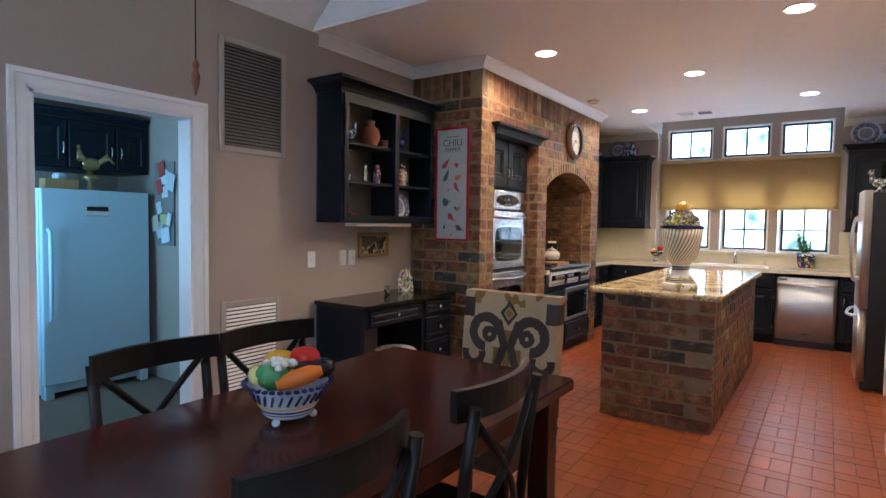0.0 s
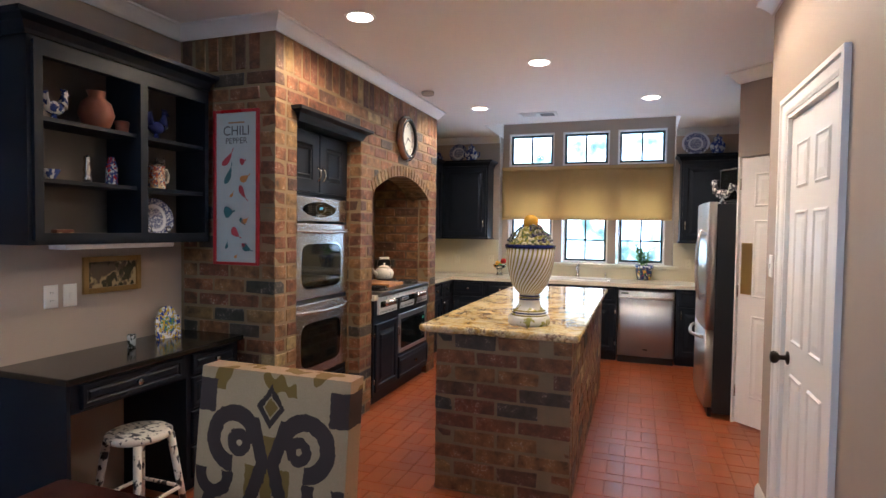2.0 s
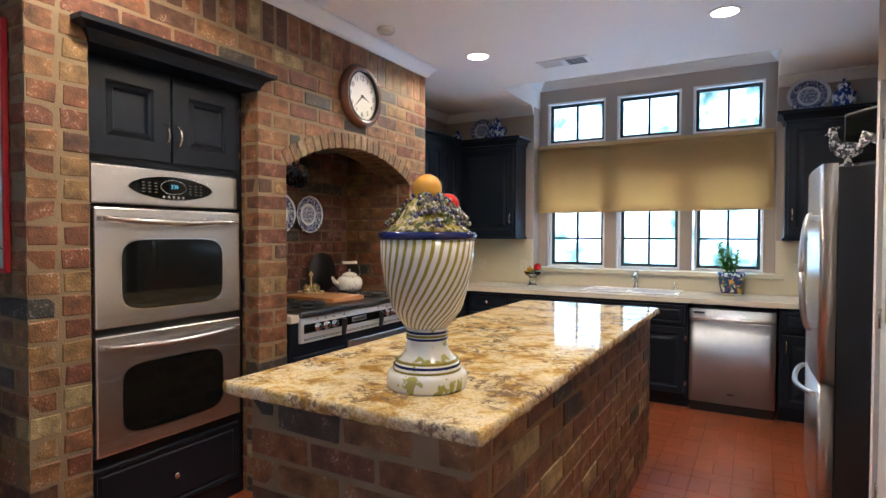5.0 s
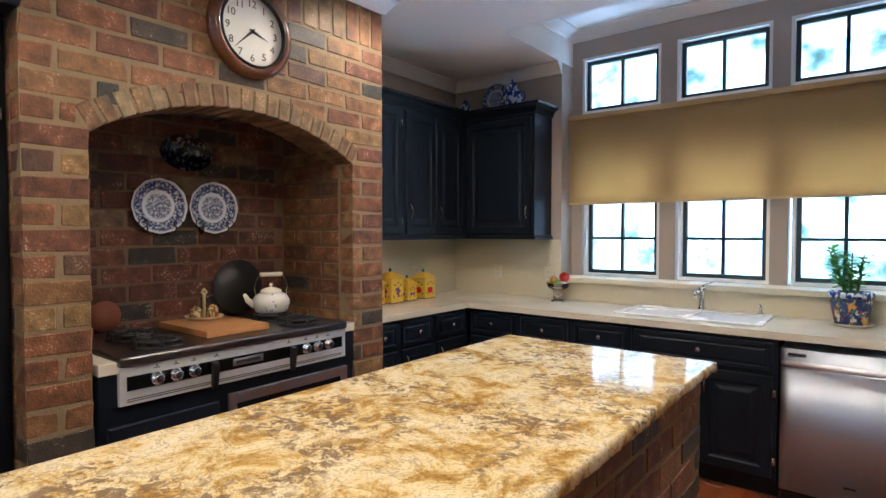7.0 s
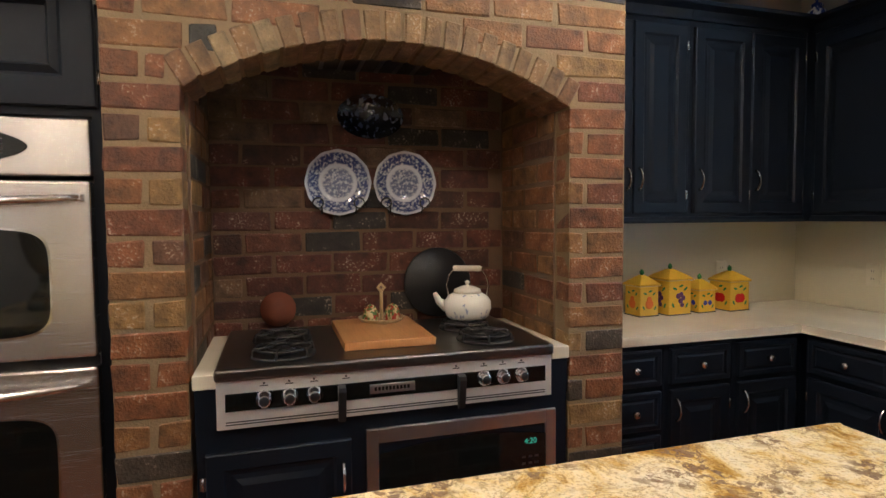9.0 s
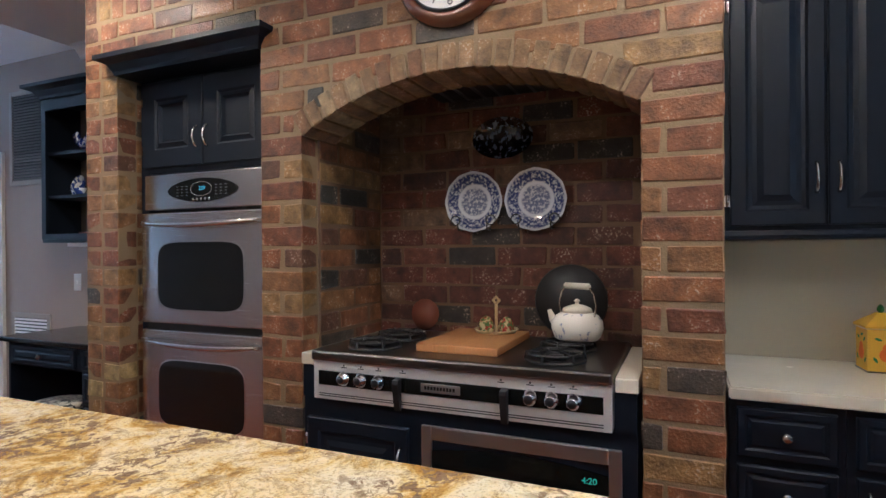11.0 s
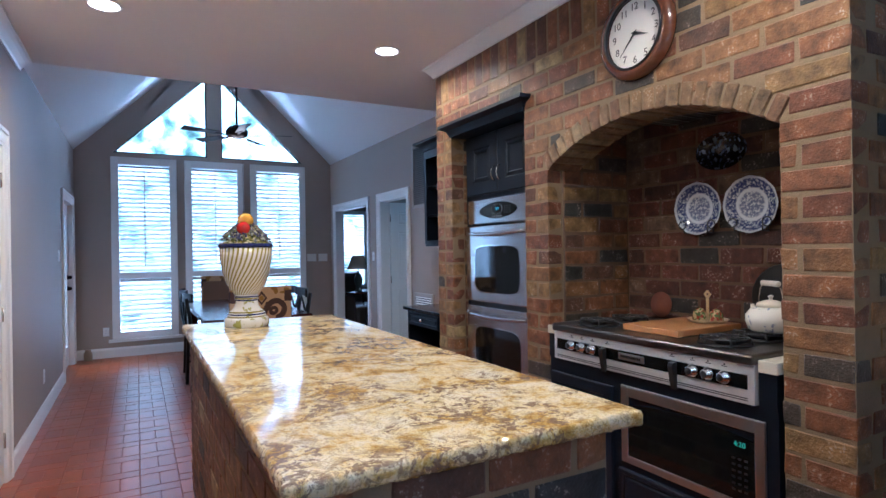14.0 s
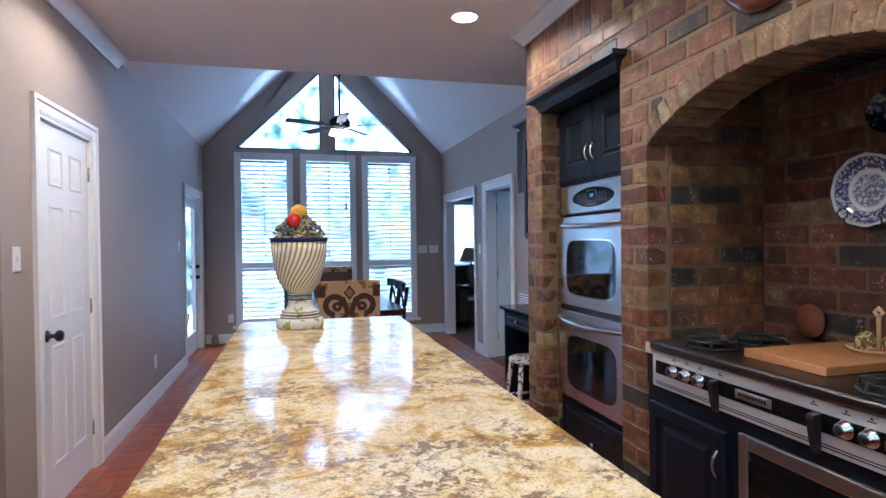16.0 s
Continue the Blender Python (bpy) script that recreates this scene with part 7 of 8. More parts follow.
for z, r in ((0.0575, 0.1035), (0.0825, 0.0955), (0.158, 0.0625)):
    part("olive_band", lathe(bmesh.new(), [(r - 0.005, z - 0.005), (r + 0.0005, z - 0.003), (r + 0.0005, z + 0.003), (r - 0.005, z + 0.005)], 44, ring=True), M_OLIVE, vase)
part("lid", lathe(bmesh.new(), [(0.135, 0.466), (0.12, 0.478), (0.09, 0.50), (0.06, 0.55), (0.03, 0.575), (0.001, 0.58)], 36), blot_material("lid_glaze", (0.66, 0.58, 0.34), [(0.30, 0.25, 0.04), (0.10, 0.12, 0.04)], 40, 0.44), vase)
bm = bmesh.new()
rv = random.Random(5)
for a0v, span in ((2.6, 1.5), (5.6, 1.3), (0.9, 0.9)):
    for k in range(105):
        a = a0v + rv.uniform(-span, span) * 0.6
        q = rv.random() ** 0.8
        r = 0.04 + 0.092 * q
        ball(bm, (r * math.cos(a), r * math.sin(a), 0.478 + 0.095 * (1 - q) ** 0.8 + rv.uniform(-0.002, 0.012)), 0.0082, (1, 1, 1), 1)
part("grape_cluster", bm, blot_material("grape_glaze", (0.07, 0.065, 0.13), [(0.15, 0.16, 0.05), (0.42, 0.40, 0.32)], 45, 0.47), vase, "blue and olive ceramic grapes")["kind"] = "stuff"
part("lemon", ball(bmesh.new(), (0, 0, 0.598), 0.044, (1, 1, 0.98), 3), M_YELG, vase, "yellow ceramic lemon")
part("apple", ball(bmesh.new(), (0.025, 0.082, 0.552), 0.036, (1, 1, 1), 3), M_RED, vase, "red ceramic apple")

# roller shade
shd = thing("window_shade", "flat tan linen shade across the kitchen windows", "shade", pose(-0.335, YW - 0.075, 0))
bm = bmesh.new()
nx, nz = 40, 10
front = [[bm.verts.new((-1.075 + 2.15 * i / nx, 0.008 * math.sin(i * 0.55 + 0.3 * k) * (1 - k / nz) - 0.004 * math.sin(i * 1.7), 1.66 + 0.675 * k / nz + (0.004 * math.sin(i * 0.9) if k == 0 else 0))) for k in range(nz + 1)] for i in range(nx + 1)]
for i in range(nx):
    for k in range(nz):
        f = bm.faces.new((front[i][k], front[i + 1][k], front[i + 1][k + 1], front[i][k + 1]))
        f.smooth = True
bmesh.ops.solidify(bm, geom=bm.faces[:], thickness=0.004)
part("cloth", bm, M_SHADE, shd)
part("head_rail", box(-1.08, 1.08, -0.012, 0.02, 2.315, 2.352, 0.006), M_SHADE, shd)
part("hem", box(-1.075, 1.075, -0.012, 0.008, 1.648, 1.668, 0.004), M_SHADE, shd)

# worktop things
cans = []
for y, s, h in ((7.495, 0.058, 0.150), (7.665, 0.072, 0.175), (7.850, 0.056, 0.115), (8.045, 0.068, 0.152)):
    c = thing("canister", "yellow painted canister with a pointed lid", "canister", pose(-2.31, y, ZW, 0, 0, 90 + 4), "canisters on the worktop")
    part("jar", box(-s, s, -s, s, 0, h, 0.006), M_YEL, c)
    bm = bmesh.new()
    rows = [(s + 0.006, h + 0.001), (s + 0.006, h + 0.012), (s * 0.75, h + 0.03), (s * 0.2, h + 0.055)]
    last = None
    for r, z in rows:
        vs = [bm.verts.new((a * r, b * r, z)) for a, b in ((-1, -1), (1, -1), (1, 1), (-1, 1))]
        if last:
            for k in range(4):
                bm.faces.new((last[k], last[(k + 1) % 4], vs[(k + 1) % 4], vs[k]))
        else:
            bm.faces.new(vs)
        last = vs
    bm.faces.new(last)
    lid = part("lid", bm, M_YEL, c)
    part("lid_line", box(-s - 0.007, s + 0.007, -s - 0.007, s + 0.007, h + 0.0015, h + 0.005), M_BRASS, lid, "dark line round the lid")
    part("lid_knob", lathe(bmesh.new(), [(0.006, h + 0.055), (0.012, h + 0.066), (0.008, h + 0.078), (0.001, h + 0.085)], 14), M_GREEN, lid)
    bm = bmesh.new()
    B(bm, -s - 0.001, s + 0.001, -s - 0.001, s + 0.001, 0.0, 0.006)
    fruit = ([(0, 0.42, 0.42, M_ORANGE), (0, 0.58, 0.26, M_ORANGE)], [(0.1, 0.6, 0.2, M_GRAPE), (-0.15, 0.56, 0.2, M_GRAPE), (0.3, 0.5, 0.18, M_GRAPE), (0.05, 0.42, 0.2, M_GRAPE), (0.2, 0.3, 0.17, M_GRAPE)],
             [(-0.25, 0.45, 0.24, M_PLUM), (0.3, 0.45, 0.24, M_PLUM)], [(-0.13, 0.45, 0.36, M_RED), (0.17, 0.45, 0.36, M_RED)])[len(cans)]
    cans.append(c)
    for turn in (0, -90):
        for k, (fx, fz, fr, fm) in enumerate(fruit):
            b2 = lathe(bmesh.new(), [(fr * s, 0), (fr * s * 0.9, 0.0012 + 0.0003 * k)], 18, (fx * s, -s, fz * h), "Y")
            part("painted_fruit", b2, fm, c, "painted fruit on the glaze", pose(0, 0, 0, 0, 0, turn))
        for k, (lx, lz, la) in enumerate(((-0.45, 0.78, 20), (0.1, 0.85, -15), (0.5, 0.76, -40), (-0.6, 0.3, 60), (0.62, 0.28, -60))):
            b2 = lathe(bmesh.new(), [(0.2 * s, 0), (0.17 * s, 0.001)], 12, (0, 0, 0), "Y")
            for v in b2.verts:
                v.co.z *= 0.42
            part("painted_leaf", b2, M_GREEN, c, "green leaf on the glaze", pose(0, 0, 0, 0, 0, turn) @ pose(lx * s, -s, lz * h, 0, la, 0))
    part("dark_edge", bm, plain("dark_olive_line", (0.05, 0.04, 0.02), 0.3) if "dark_olive_line" not in bpy.data.materials else bpy.data.materials["dark_olive_line"], c)
pot = thing("potted_plant", "green houseplant in a painted blue ceramic pot", "plant", pose(0.43, 8.52, ZW))
part("saucer", lathe(bmesh.new(), [(0.001, 0.001), (0.08, 0.001), (0.11, 0.014), (0.108, 0.017), (0.075, 0.006), (0.001, 0.006)], 32), M_CREAM, pot)
part("pot", lathe(bmesh.new(), [(0.001, 0.007), (0.075, 0.007), (0.092, 0.09), (0.10, 0.155), (0.105, 0.16), (0.105, 0.19), (0.095, 0.19), (0.09, 0.175), (0.001, 0.17)], 36), M_TALAV, pot)
part("pot_rim", lathe(bmesh.new(), [(0.104, 0.158), (0.108, 0.162), (0.108, 0.19), (0.104, 0.192)], 36, ring=True), M_JAR, pot)
rv = random.Random(11)
bm = bmesh.new()
lf = bmesh.new()
for k in range(14):
    a, lean, h = rv.uniform(0, 6.28), rv.uniform(0.02, 0.10), rv.uniform(0.12, 0.27)
    pts = [(0.03 * math.cos(a), 0.03 * math.sin(a), 0.17), (0.03 * math.cos(a) + lean * 0.5 * math.cos(a), lean * 0.5 * math.sin(a), 0.17 + h * 0.6), (lean * 1.4 * math.cos(a), lean * 1.4 * math.sin(a), 0.17 + h)]
    tube(bm, pts, 0.004, 6)
    for j in range(13):
        q = 0.2 + 0.8 * j / 12
        c = Vector(pts[0]).lerp(Vector(pts[2]), q)
        b = rv.uniform(0, 6.28)
        dirv = Vector((math.cos(b), math.sin(b), rv.uniform(-0.1, 0.7))).normalized()
        side = dirv.cross(Vector((0, 0, 1))).normalized()
        L, W = rv.uniform(0.05, 0.085), rv.uniform(0.012, 0.020)
        nrm = side.cross(dirv)
        v = [lf.verts.new(c + dirv * L * u + side * W * s + nrm * z) for u, s, z in ((0, 0, 0), (0.35, 1, 0.004), (0.7, 0.8, 0.0), (1, 0, -0.008), (0.7, -0.8, 0.0), (0.35, -1, 0.004))]
        lf.faces.new(v)
part("stems", bm, M_LEAF, pot)["kind"] = "stuff"
part("leaves", lf, M_LEAF, pot)["kind"] = "stuff"
flo = thing("fruit_glass", "footed clear glass bowl heaped with small ceramic fruit", "glass bowl", pose(-1.36, 8.50, ZW + 0.001))
part("glass_bowl", lathe(bmesh.new(), [(0.001, 0), (0.050, 0), (0.050, 0.006), (0.036, 0.012), (0.034, 0.07), (0.042, 0.088), (0.075, 0.105), (0.088, 0.14), (0.085, 0.14), (0.072, 0.109), (0.038, 0.093), (0.001, 0.088)], 28), M_GLASS, flo)
for x, y, z, r, mm in ((0.048, 0.010, 0.186, 0.039, M_RED), (-0.022, -0.020, 0.160, 0.032, M_YELG), (-0.046, -0.028, 0.122, 0.026, M_YELG), (0.018, -0.036, 0.130, 0.029, M_GREEN), (-0.052, 0.022, 0.152, 0.028, M_CREAM), (0.050, -0.012, 0.128, 0.026, M_CREAM), (0.0, 0.036, 0.136, 0.032, M_ORANGE)):
    f = part("fruit", ball(bmesh.new(), (x, y, z), r, (1, 1, 0.94), 3), mm, flo)
    part("stalk", tube(bmesh.new(), [(x, y, z + r * 0.90), (x + 0.004, y, z + r * 0.94 + 0.010)], 0.0025, 6), M_LEAF, f)

# blue and white ware above the wall cabinets
ZU = 2.412
plate(pose(-1.98, YB - 0.08, ZU + 0.125, -12), 0.125, M_DISH, "blue and white plate above the wall cabinets", 1.0, 0.0)
GIN = [(0.001, 0), (0.05, 0), (0.055, 0.01), (0.085, 0.08), (0.08, 0.13), (0.04, 0.165), (0.045, 0.18), (0.001, 0.18)]
for x, y, s in ((-1.78, YB - 0.14, 1.0), (-2.24, YB - 0.15, 0.62), (1.20, YB - 0.14, 1.0)):
    j = thing("ginger_jar", "blue and white china jar with a lid above the cabinets", "jar", pose(x, y, ZU))
    part("jar_body", lathe(bmesh.new(), [(r * s, z * s) for r, z in GIN], 30), M_JAR, j)
    part("lid", lathe(bmesh.new(), [(r * s, z * s) for r, z in ((0.05, 0.181), (0.045, 0.20), (0.018, 0.215), (0.008, 0.222), (0.014, 0.238), (0.001, 0.248))], 24), M_JAR, j)
    if x == -1.78:
        part("handle", tube(bmesh.new(), [(0.075, 0, 0.13), (0.115, 0, 0.12), (0.11, 0, 0.07), (0.08, 0, 0.06)], 0.007, 8), M_JAR, j)
        part("spout", tube(bmesh.new(), [(-0.07, 0, 0.08), (-0.105, 0, 0.11), (-0.12, 0, 0.15)], 0.012, 8, [0.018, 0.012, 0.008]), M_JAR, j)
plate(pose(0.97, YB - 0.08, ZU + 0.145, -12), 0.145, M_DISH, "large blue and white plate above the wall cabinets", 1.05, 0.0)

# on the refrigerator
rooster(pose(1.0, 6.40, 1.741, 0, 0, -20), blot_material("grey_white_glaze", (0.66, 0.66, 0.64), [(0.12, 0.12, 0.13), (0.05, 0.05, 0.06)], 34, 0.44), "white and grey ceramic rooster on the refrigerator", 0.19)
tv = thing("small_television", "small black flat television on the refrigerator", "television", pose(1.12, 6.55, 1.741, 0, 0, -58))
part("case", box(-0.20, 0.20, 0, 0.05, 0.03, 0.31, 0.008), M_BLKPL, tv)
part("screen", box(-0.185, 0.185, -0.002, -0.0003, 0.045, 0.295), M_DGLASS, tv)
part("foot", box(-0.10, 0.10, -0.05, 0.10, 0, 0.03, 0.006), M_BLKPL, tv)

# wall plates, vents and a picture
outlet(pose(XL + 0.0005, 3.0, 1.135, 0, 0, EAST), 1, "switch", "white light switch on the taupe wall")
outlet(pose(XL + 0.0005, 3.315, 1.135, 0, 0, EAST), 1, "outlet", "white wall outlet above the desk")
outlet(pose(XL + 0.0005, 3.415, 1.133, 0, 0, EAST), 1, "switch", "white blank cover plate above the desk")
outlet(pose(XL + 0.0005, 1.04, 1.30, 0, 0, EAST), 1, "switch", "white light switch between the doorways")
for x in (-2.10, -2.28):
    outlet(pose(x, YG + 0.0005, 1.28, 0, 0, NORTH), 2, "switch", "white double switch beside the tall window")
outlet(pose(0.68, YG + 0.0005, 0.345, 0, 0, NORTH), 1, "outlet", "white wall outlet near the baseboard")
outlet(pose(XR - 0.0005, 2.09, 0.345, 0, 0, WEST), 1, "outlet", "white wall outlet near the baseboard")
outlet(pose(XR - 0.0005, 4.63, 1.335, 0, 0, WEST), 1, "switch", "white light switch at the wall's end")
outlet(pose(XR - 0.0005, 0.95, 1.37, 0, 0, WEST), 1, "switch", "white light switch beside the garden door")
M_VENTP = plain("taupe_grille_paint", (0.42, 0.38, 0.33), 0.5, vary=0.05)


def grille(y0, y1, z0, z1, label, slatmat, pitch):
    g = thing("wall_vent", label, "vent", pose(XL + 0.0005, (y0 + y1) / 2, 0, 0, 0, EAST))
    w = (y1 - y0) / 2
    bm = bmesh.new()
    f = 0.035
    for a, b, c, dd in ((-w, -w + f, z0, z1), (w - f, w, z0, z1), (-w + f, w - f, z0, z0 + f), (-w + f, w - f, z1 - f, z1)):
        B(bm, a, b, -0.014, 0, c, dd, 0.003)
    part("frame", bm, M_VENTP, g)
    part("backing", box(-w + f, w - f, -0.002, -0.0002, z0 + f, z1 - f), M_BLKPL, g)
    sl = bmesh.new()
    prism(sl, [(-0.013, -0.006), (-0.0115, -0.008), (-0.003, 0.005), (-0.0045, 0.007)], "x", -w + f, w - f)
    me = mesh_of("slat", sl, slatmat)
    n = int((z1 - z0 - 2 * f) / pitch)
    for k in range(n):
        o = new("slat", me)
        o.parent = g
        o.matrix_basis = pose(0, 0, z0 + f + (k + 0.5) * (z1 - z0 - 2 * f) / n)


grille(2.255, 2.755, 1.835, 2.53, "large grey return air grille on the wall", plain("grey_slat", (0.17, 0.155, 0.14), 0.5), 0.021)
grille(2.265, 2.715, 0.20, 0.90, "white louvred return air grille low on the wall", M_TRIM, 0.024)
pic = thing("framed_picture", "small dim landscape picture in a gilt frame", "picture", pose(XL + 0.0005, 3.66, 1.228, 0, 0, EAST))
bm = bmesh.new()
for a, b, c, dd in ((-0.18, -0.15, -0.10, 0.10), (0.15, 0.18, -0.10, 0.10), (-0.15, 0.15, -0.10, -0.07), (-0.15, 0.15, 0.07, 0.10)):
    B(bm, a, b, -0.02, 0, c, dd, 0.004)
part("frame", bm, plain("gilt_frame", (0.28, 0.17, 0.05), 0.35, metal=0.4, vary=0.25), pic, "worn gilt frame")
part("canvas", box(-0.15, 0.15, -0.008, -0.001, -0.07, 0.07), blot_material("dim_landscape", (0.10, 0.075, 0.05), [(0.45, 0.36, 0.2), (0.04, 0.04, 0.02)], 9, 0.45, 0.25), pic)

# ceiling fittings
for cx, cy in CANS:
    c = thing("recessed_light", "round recessed ceiling light, lit", "ceiling light", pose(cx, cy, ZC), "recessed lights")
    part("trim_ring", lathe(bmesh.new(), [(0.076, -0.0008), (0.094, -0.0008), (0.092, -0.006), (0.076, -0.004)], 36, ring=True), M_TRIM, c)
    part("lamp", lathe(bmesh.new(), [(0.001, -0.003), (0.075, -0.003), (0.075, -0.0012), (0.001, -0.0012)], 30), M_CAN, c)
pk = thing("recessed_light", "white recessed ceiling light by the window, unlit", "ceiling light", pose(-0.33, 8.42, 3.03), "recessed lights")
part("trim_ring", lathe(bmesh.new(), [(0.060, -0.0008), (0.092, -0.0008), (0.090, -0.007), (0.062, -0.004)], 36, ring=True), M_TRIM, pk)
part("reflector", lathe(bmesh.new(), [(0.001, -0.002), (0.060, -0.002), (0.060, -0.0009), (0.001, -0.0009)], 30), M_STEELD, pk)
sm = thing("smoke_detector", "round cream smoke detector on the ceiling", "smoke detector", pose(-1.49, 6.13, ZC))
part("housing", lathe(bmesh.new(), [(0.055, -0.0008), (0.058, -0.02), (0.05, -0.03), (0.001, -0.032)], 28), M_CREAM, sm)
vt = thing("ceiling_vent", "white louvred air register on the ceiling", "vent", pose(-0.69, 7.36, ZC))
part("frame", box(-0.20, 0.20, -0.09, 0.09, -0.010, -0.0008, 0.003), M_TRIM, vt)
for k in range(8):
    part("slat", box(-0.17 + (0.20 if k > 3 else 0), -0.02 + (0.19 if k > 3 else 0), -0.065 + 0.036 * (k % 4), -0.055 + 0.036 * (k % 4), -0.016, -0.0105), M_STEELD if k > 3 else M_TRIM, vt)
fan = thing("ceiling_fan", "dark five-blade ceiling fan with lamps, hanging on a rod", "ceiling fan", pose(-0.725, 1.10, 0))
FZ = 2.75
part("canopy", lathe(bmesh.new(), [(0.07, RZ - 0.03), (0.06, RZ - 0.10), (0.02, RZ - 0.13)], 24), M_BRONZE, fan)
part("rod", tube(bmesh.new(), [(0, 0, RZ - 0.13), (0, 0, FZ + 0.08)], 0.013, 12), M_BRONZE, fan)
part("motor", lathe(bmesh.new(), [(0.03, FZ + 0.10), (0.09, FZ + 0.075), (0.125, FZ + 0.03), (0.12, FZ - 0.02), (0.06, FZ - 0.05), (0.001, FZ - 0.055)], 32), M_BRONZE, fan)
for k in range(5):
    bm = bmesh.new()
    B(bm, 0.20, 0.62, -0.062, 0.062, -0.004, 0.004, 0.003)
    for v in bm.verts:
        v.co.y *= 0.8 + 0.35 * (v.co.x - 0.2)
    bl = part("blade", bm, plain("blade_walnut", (0.035, 0.025, 0.02), 0.35, vary=0.3) if k == 0 else bpy.data.materials["blade_walnut"], fan, m=pose(0, 0, FZ - 0.015, 0, 0, 72 * k + 18) @ pose(0, 0, 0, 11))
    part("blade_arm", box(0.09, 0.26, -0.016, 0.016, -0.012, -0.005, 0.002), M_BRONZE, bl)
for k in range(3):
    a = 2 * math.pi * k / 3 + 0.5
    part("lamp_shade", lathe(bmesh.new(), [(0.02, 0), (0.035, -0.02), (0.055, -0.075), (0.05, -0.075), (0.001, -0.02)], 20, (0.08 * math.cos(a), 0.08 * math.sin(a), FZ - 0.06)), glow("fan_lamp_glass", (1.0, 0.9, 0.75), 5) if k == 0 else bpy.data.materials["fan_lamp_glass"], fan)
bm = bmesh.new()
tube(bm, [(-0.06, 0.01, FZ - 0.06), (-0.06, 0.01, 1.85)], 0.002, 5)
part("pull_chain", bm, M_BRONZE, fan)
part("pull_fob", lathe(bmesh.new(), [(0.003, 1.885), (0.010, 1.87), (0.006, 1.855), (0.012, 1.84), (0.010, 1.82), (0.003, 1.79), (0.001, 1.785)], 14, (-0.06, 0.01, -0.035)), M_TERRA, fan, "turned wooden pull")

# ---- pantry ----
pf = thing("pantry_refrigerator", "white upright refrigerator with a long handle", "refrigerator", pose(-4.22, 2.365, 0, 0, 0, EAST))
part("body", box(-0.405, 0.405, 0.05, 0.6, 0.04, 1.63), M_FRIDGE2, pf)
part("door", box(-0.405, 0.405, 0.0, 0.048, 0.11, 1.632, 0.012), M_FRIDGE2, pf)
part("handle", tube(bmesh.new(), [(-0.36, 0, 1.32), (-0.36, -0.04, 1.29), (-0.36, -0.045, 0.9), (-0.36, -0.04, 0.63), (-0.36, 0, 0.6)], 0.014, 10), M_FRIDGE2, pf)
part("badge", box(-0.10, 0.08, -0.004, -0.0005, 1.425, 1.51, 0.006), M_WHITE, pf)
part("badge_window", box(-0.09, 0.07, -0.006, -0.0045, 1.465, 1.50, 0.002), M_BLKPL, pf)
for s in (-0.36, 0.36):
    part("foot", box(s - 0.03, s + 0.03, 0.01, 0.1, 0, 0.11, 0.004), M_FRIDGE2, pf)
pcab = thing("pantry_cabinet", "black wall cabinets above the pantry refrigerator", "cabinet", pose(-4.35, 2.08, 0, 0, 0, EAST))
part("body", box(-0.72, 0.755, 0.0, 0.5, 1.80, 2.20), M_BLACK, pcab)
bm = bmesh.new()
cornice(bm, -0.72, 0.75, 0.0, 2.20, 0.05, 0.07, (0, 0), 0.3)
part("cornice", bm, M_BLACK, pcab)
for a, b, hd in ((-0.70, -0.28, "R"), (-0.26, 0.10, "R"), (0.12, 0.46, "R"), (0.48, 0.74, "L")):
    panel_door(pcab, a, b, 1.82, 2.17, -0.001, hd, 0.14)
tb = thing("tissue_box", "wooden tissue box on the pantry refrigerator", "tissue box", pose(-4.36, 2.14, 1.631, 0, 0, EAST))
part("box_body", box(-0.12, 0.12, -0.06, 0.06, 0, 0.08, 0.004), plain("tan_wood_box", (0.38, 0.22, 0.09), 0.5, vary=0.15), tb)
part("tissue", lobed(bmesh.new(), (0, 0, 0.10), 0.045, 5, 0.3, (1.2, 0.7, 0.8)), plain("blue_white_tissue", (0.62, 0.75, 0.8), 0.9), tb)
wv = thing("rooster_weathervane", "weathered metal rooster standing on a post", "figurine", pose(-4.36, 2.36, 1.631, 0, 0, EAST))
rb = rooster(pose(-4.36, 2.36, 1.631 + 0.10, 0, 0, EAST), M_BRASS, "weathered brass rooster ornament on the pantry refrigerator", 0.28)
part("post", lathe(bmesh.new(), [(0.05, 0), (0.03, 0.02), (0.012, 0.04), (0.02, 0.06), (0.010, 0.08), (0.05, 0.099)], 18), M_BRASS, wv)
mb = thing("memo_board", "crowded memo board of papers and cards under ribbon", "memo board", pose(-4.08, 2.838, 1.18))
part("board", box(-0.16, 0.16, -0.012, -0.0005, 0, 0.72), plain("grey_memo_cloth", (0.24, 0.22, 0.2), 0.9, vary=0.2), mb)
rv = random.Random(4)
for k in range(13):
    x, z, w2, h2 = rv.uniform(-0.13, 0.13), rv.uniform(0.05, 0.66), rv.uniform(0.03, 0.07), rv.uniform(0.04, 0.08)
    part("note", box(-w2, w2, -0.0012, 0, -h2, h2), plain("note_paper_%d" % k, rv.choice(((0.6, 0.62, 0.62), (0.55, 0.5, 0.42), (0.4, 0.06, 0.05), (0.65, 0.68, 0.7), (0.5, 0.5, 0.2))), 0.7, relief=0), mb, m=pose(x, -0.0135 - 0.0016 * k, z, 0, rv.uniform(-22, 22), 0))

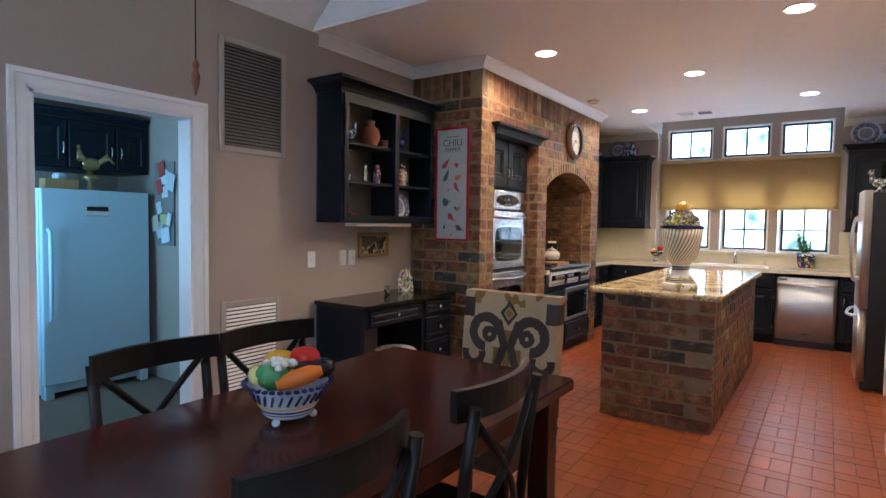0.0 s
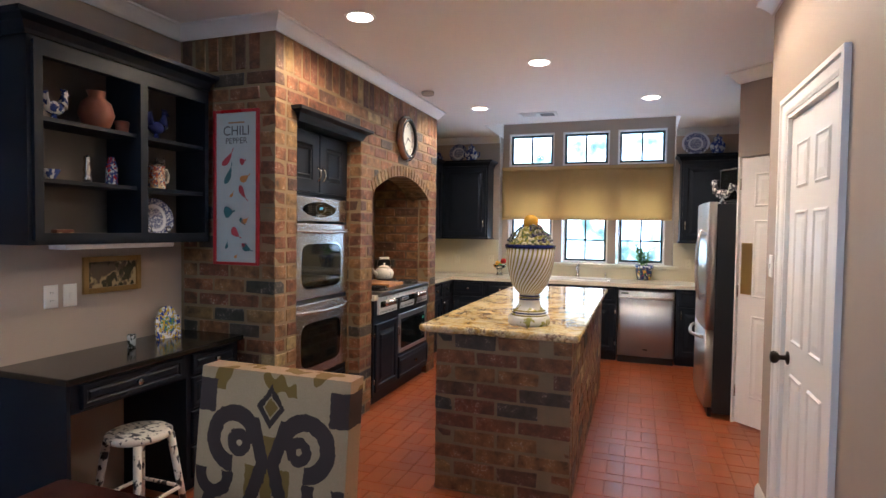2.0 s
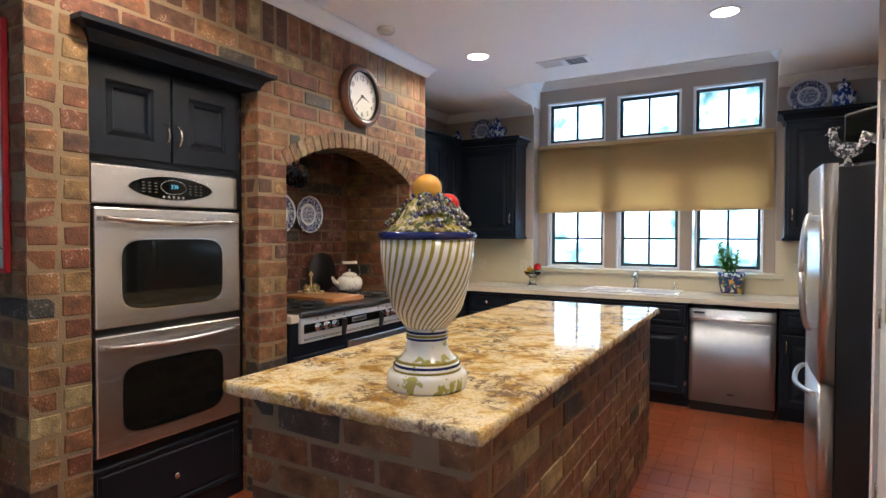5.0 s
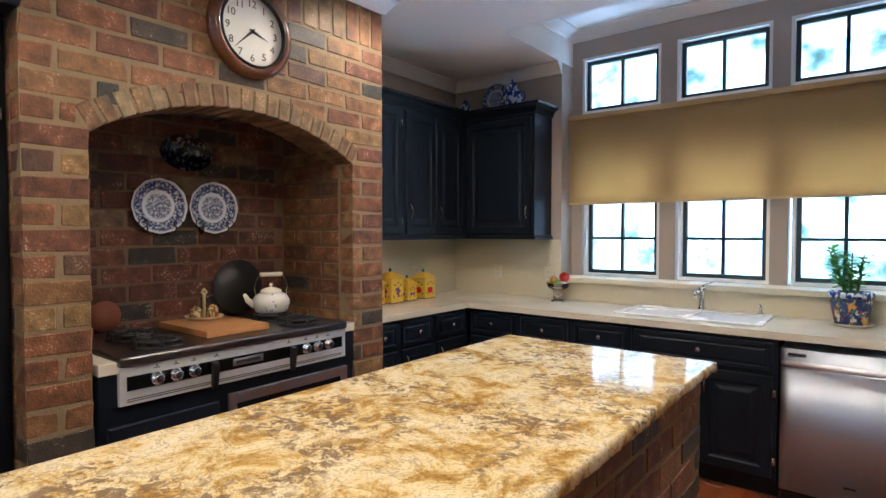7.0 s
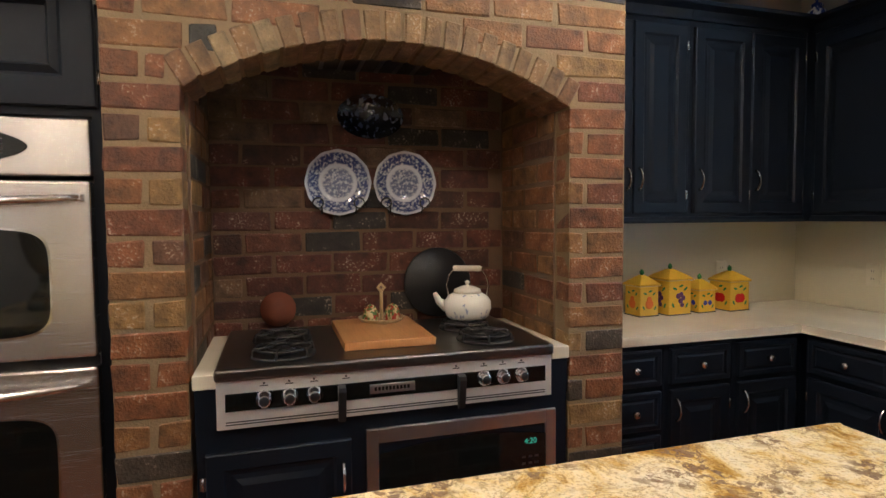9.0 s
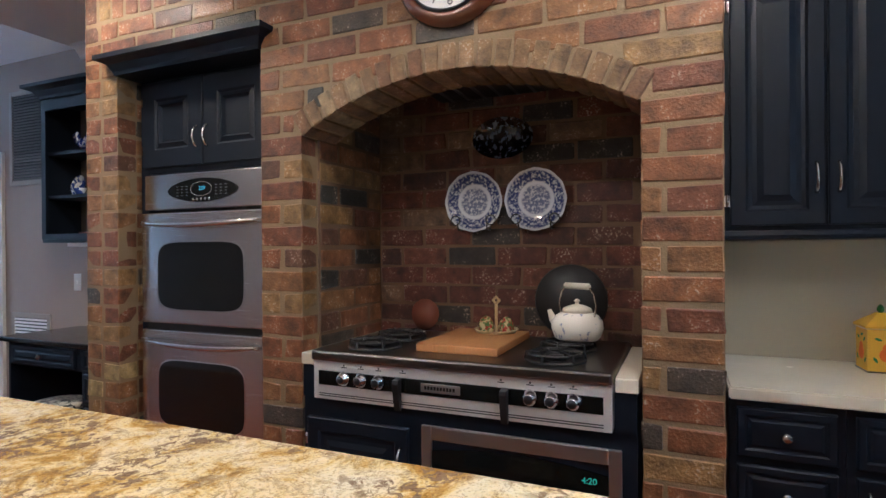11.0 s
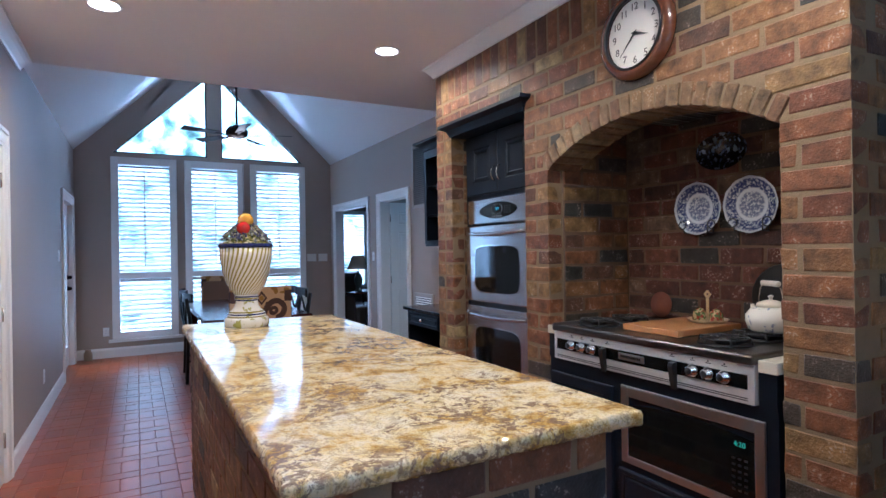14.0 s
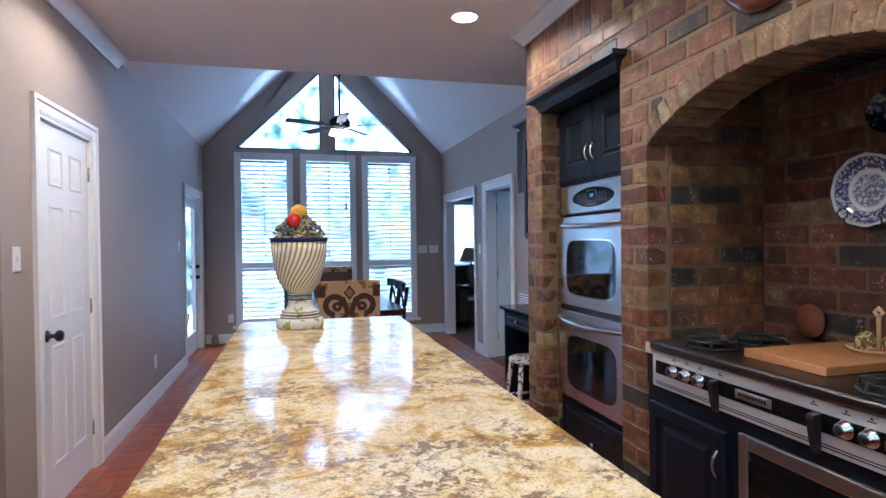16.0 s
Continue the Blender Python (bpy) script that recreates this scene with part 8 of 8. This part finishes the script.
# ---- living room seen through the opening ----
sf = thing("leather_sofa", "dark brown leather armchair in the living room", "armchair", pose(-2.98, -1.75, 0, 0, 0, 200))
M_LEATH = plain("dark_leather", (0.045, 0.028, 0.02), 0.4, vary=0.3, scale=8)
part("seat", box(-0.38, 0.38, -0.75, -0.02, 0.1, 0.45, 0.07), M_LEATH, sf)
part("backrest", box(-0.42, 0.42, -0.01, 0.24, 0.1, 1.0, 0.09), M_LEATH, sf)
for s in (-1, 1):
    part("arm", box(s * 0.5 - 0.1, s * 0.5 + 0.1, -0.8, 0.15, 0.1, 0.65, 0.07), M_LEATH, sf)
lt = thing("side_table", "dark carved side table with curved legs", "table", pose(-2.95, -1.0, 0))
part("tabletop", lathe(bmesh.new(), [(0.001, 0.66), (0.26, 0.66), (0.27, 0.675), (0.26, 0.69), (0.001, 0.69)], 28), M_TABLE, lt)
for k in range(4):
    a = math.pi / 4 + math.pi / 2 * k
    part("leg", tube(bmesh.new(), [(0.2 * math.cos(a), 0.2 * math.sin(a), 0), (0.12 * math.cos(a), 0.12 * math.sin(a), 0.2), (0.2 * math.cos(a), 0.2 * math.sin(a), 0.45), (0.17 * math.cos(a), 0.17 * math.sin(a), 0.66)], 0.018, 8), M_CHAIR, lt)
tl2 = thing("table_lamp", "table lamp with a dark urn base and cream shade", "lamp", pose(-2.95, -1.0, 0.69))
part("base", lathe(bmesh.new(), [(0.07, 0), (0.065, 0.02), (0.03, 0.05), (0.07, 0.15), (0.075, 0.22), (0.03, 0.30), (0.012, 0.34), (0.012, 0.42)], 24), plain("lamp_urn_green", (0.03, 0.045, 0.035), 0.3), tl2)
part("shade", lathe(bmesh.new(), [(0.19, 0.38), (0.15, 0.47), (0.10, 0.60), (0.095, 0.60), (0.145, 0.47), (0.185, 0.38)], 28, ring=True), plain("lamp_shade_cloth", (0.55, 0.47, 0.38), 0.9), tl2)
copy_thing(tl2, pose(-4.0, -2.1, 0.69))
copy_thing(lt, pose(-4.0, -2.1, 0))
for i, (a, b) in enumerate(((-4.55, -3.85), (-3.65, -2.95))):
    w = thing("window_%d" % (12 + i), "living room window with white louvres", "window", pose((a + b) / 2, -2.5, 0, 0, 0, NORTH))
    tagged(w, kind="structure")
    h = (b - a) / 2
    bm = bmesh.new()
    for p, q, c, dd in ((-h - 0.05, -h + 0.02, 0.65, 2.15), (h - 0.02, h + 0.05, 0.65, 2.15), (-h + 0.02, h - 0.02, 0.65, 0.72), (-h + 0.02, h - 0.02, 2.08, 2.15)):
        B(bm, p, q, -0.02, 0.04, c, dd)
    part("window_frame", bm, M_TRIM, w)
    sl = bmesh.new()
    prism(sl, [(-0.026, -0.012), (-0.023, -0.014), (0.026, 0.011), (0.023, 0.014)], "x", -h + 0.02, h - 0.02)
    me = mesh_of("slat", sl, M_TRIM)
    for k in range(25):
        o = new("slat", me)
        o.parent = w
        o.matrix_basis = pose(0, 0.01, 0.75 + k * 0.054)
# doorstop ornament by the gable's corner
turned("small_crock", [(0.001, 0), (0.045, 0), (0.05, 0.02), (0.05, 0.09), (0.035, 0.12), (0.035, 0.14), (0.001, 0.14)], plain("tan_stoneware", (0.35, 0.26, 0.17), 0.5, vary=0.2), pose(0.88, YG + 0.085, 0), "small tan stoneware crock on the floor", "crock")

# ---- floor pavers ----
floor_ob = bpy.data.objects["floor"]
PW, PL, G = 0.105, 0.21, 0.0045
count = 0
_pv = {}


def paver(w, l):
    if (w, l) not in _pv:
        bm = bmesh.new()
        c, t = 0.0025, 0.0115
        lo = [bm.verts.new((sx * w / 2, sy * l / 2, -t)) for sx, sy in ((-1, -1), (1, -1), (1, 1), (-1, 1))]
        mi = [bm.verts.new((sx * w / 2, sy * l / 2, -c)) for sx, sy in ((-1, -1), (1, -1), (1, 1), (-1, 1))]
        hi = [bm.verts.new((sx * (w / 2 - c), sy * (l / 2 - c), 0)) for sx, sy in ((-1, -1), (1, -1), (1, 1), (-1, 1))]
        for a, b in ((lo, mi), (mi, hi)):
            for k in range(4):
                bm.faces.new((a[k], a[(k + 1) % 4], b[(k + 1) % 4], b[k]))
        bm.faces.new(hi)
        _pv[(w, l)] = mesh_of("paver", bm, M_TILE)
    return _pv[(w, l)]


verts, faces = [], []
x = XL - 0.0
col = 0
while x < 1.75:
    y = YG - (0.105 if col % 2 else 0.0) - (0.21 if col % 3 == 1 else 0)
    while y < 8.15:
        for cx, cy, w, l in ((x + PW / 2, y + PL / 2, PW - G, PL - G), (x + PW * 1.5, y + PL / 2, PW - G, PL - G), (x + PL / 2, y + PL + PW / 2, PL - G, PW - G)):
            if cy < YG or (cx > XR + 0.105 and cy < 4.8) or cy > 8.2:
                continue
            near = 2.85 < cy < 6.2 and 0.1 < cx < 1.0 or 2.9 < cy < 4.25 and -1.1 < cx < 0.1
            if near and count < 298:
                o = new("paver", paver(round(w, 4), round(l, 4)))
                o.parent = floor_ob
                o.matrix_basis = pose(cx, cy, 0)
                count += 1
            else:
                me = paver(round(w, 4), round(l, 4))
                b = len(verts)
                verts += [(v.co.x + cx, v.co.y + cy, v.co.z) for v in me.vertices]
                faces += [tuple(b + i for i in p.vertices) for p in me.polygons]
        y += PL + PW
    x += PL
    col += 1
me = bpy.data.meshes.new("pavers")
me.from_pydata(verts, [], faces)
me.materials.append(M_TILE)
pv = new("paver_field", me)
pv.parent = floor_ob
tagged(pv, "red clay pavers laid in a basket pattern", "", "", "stuff")
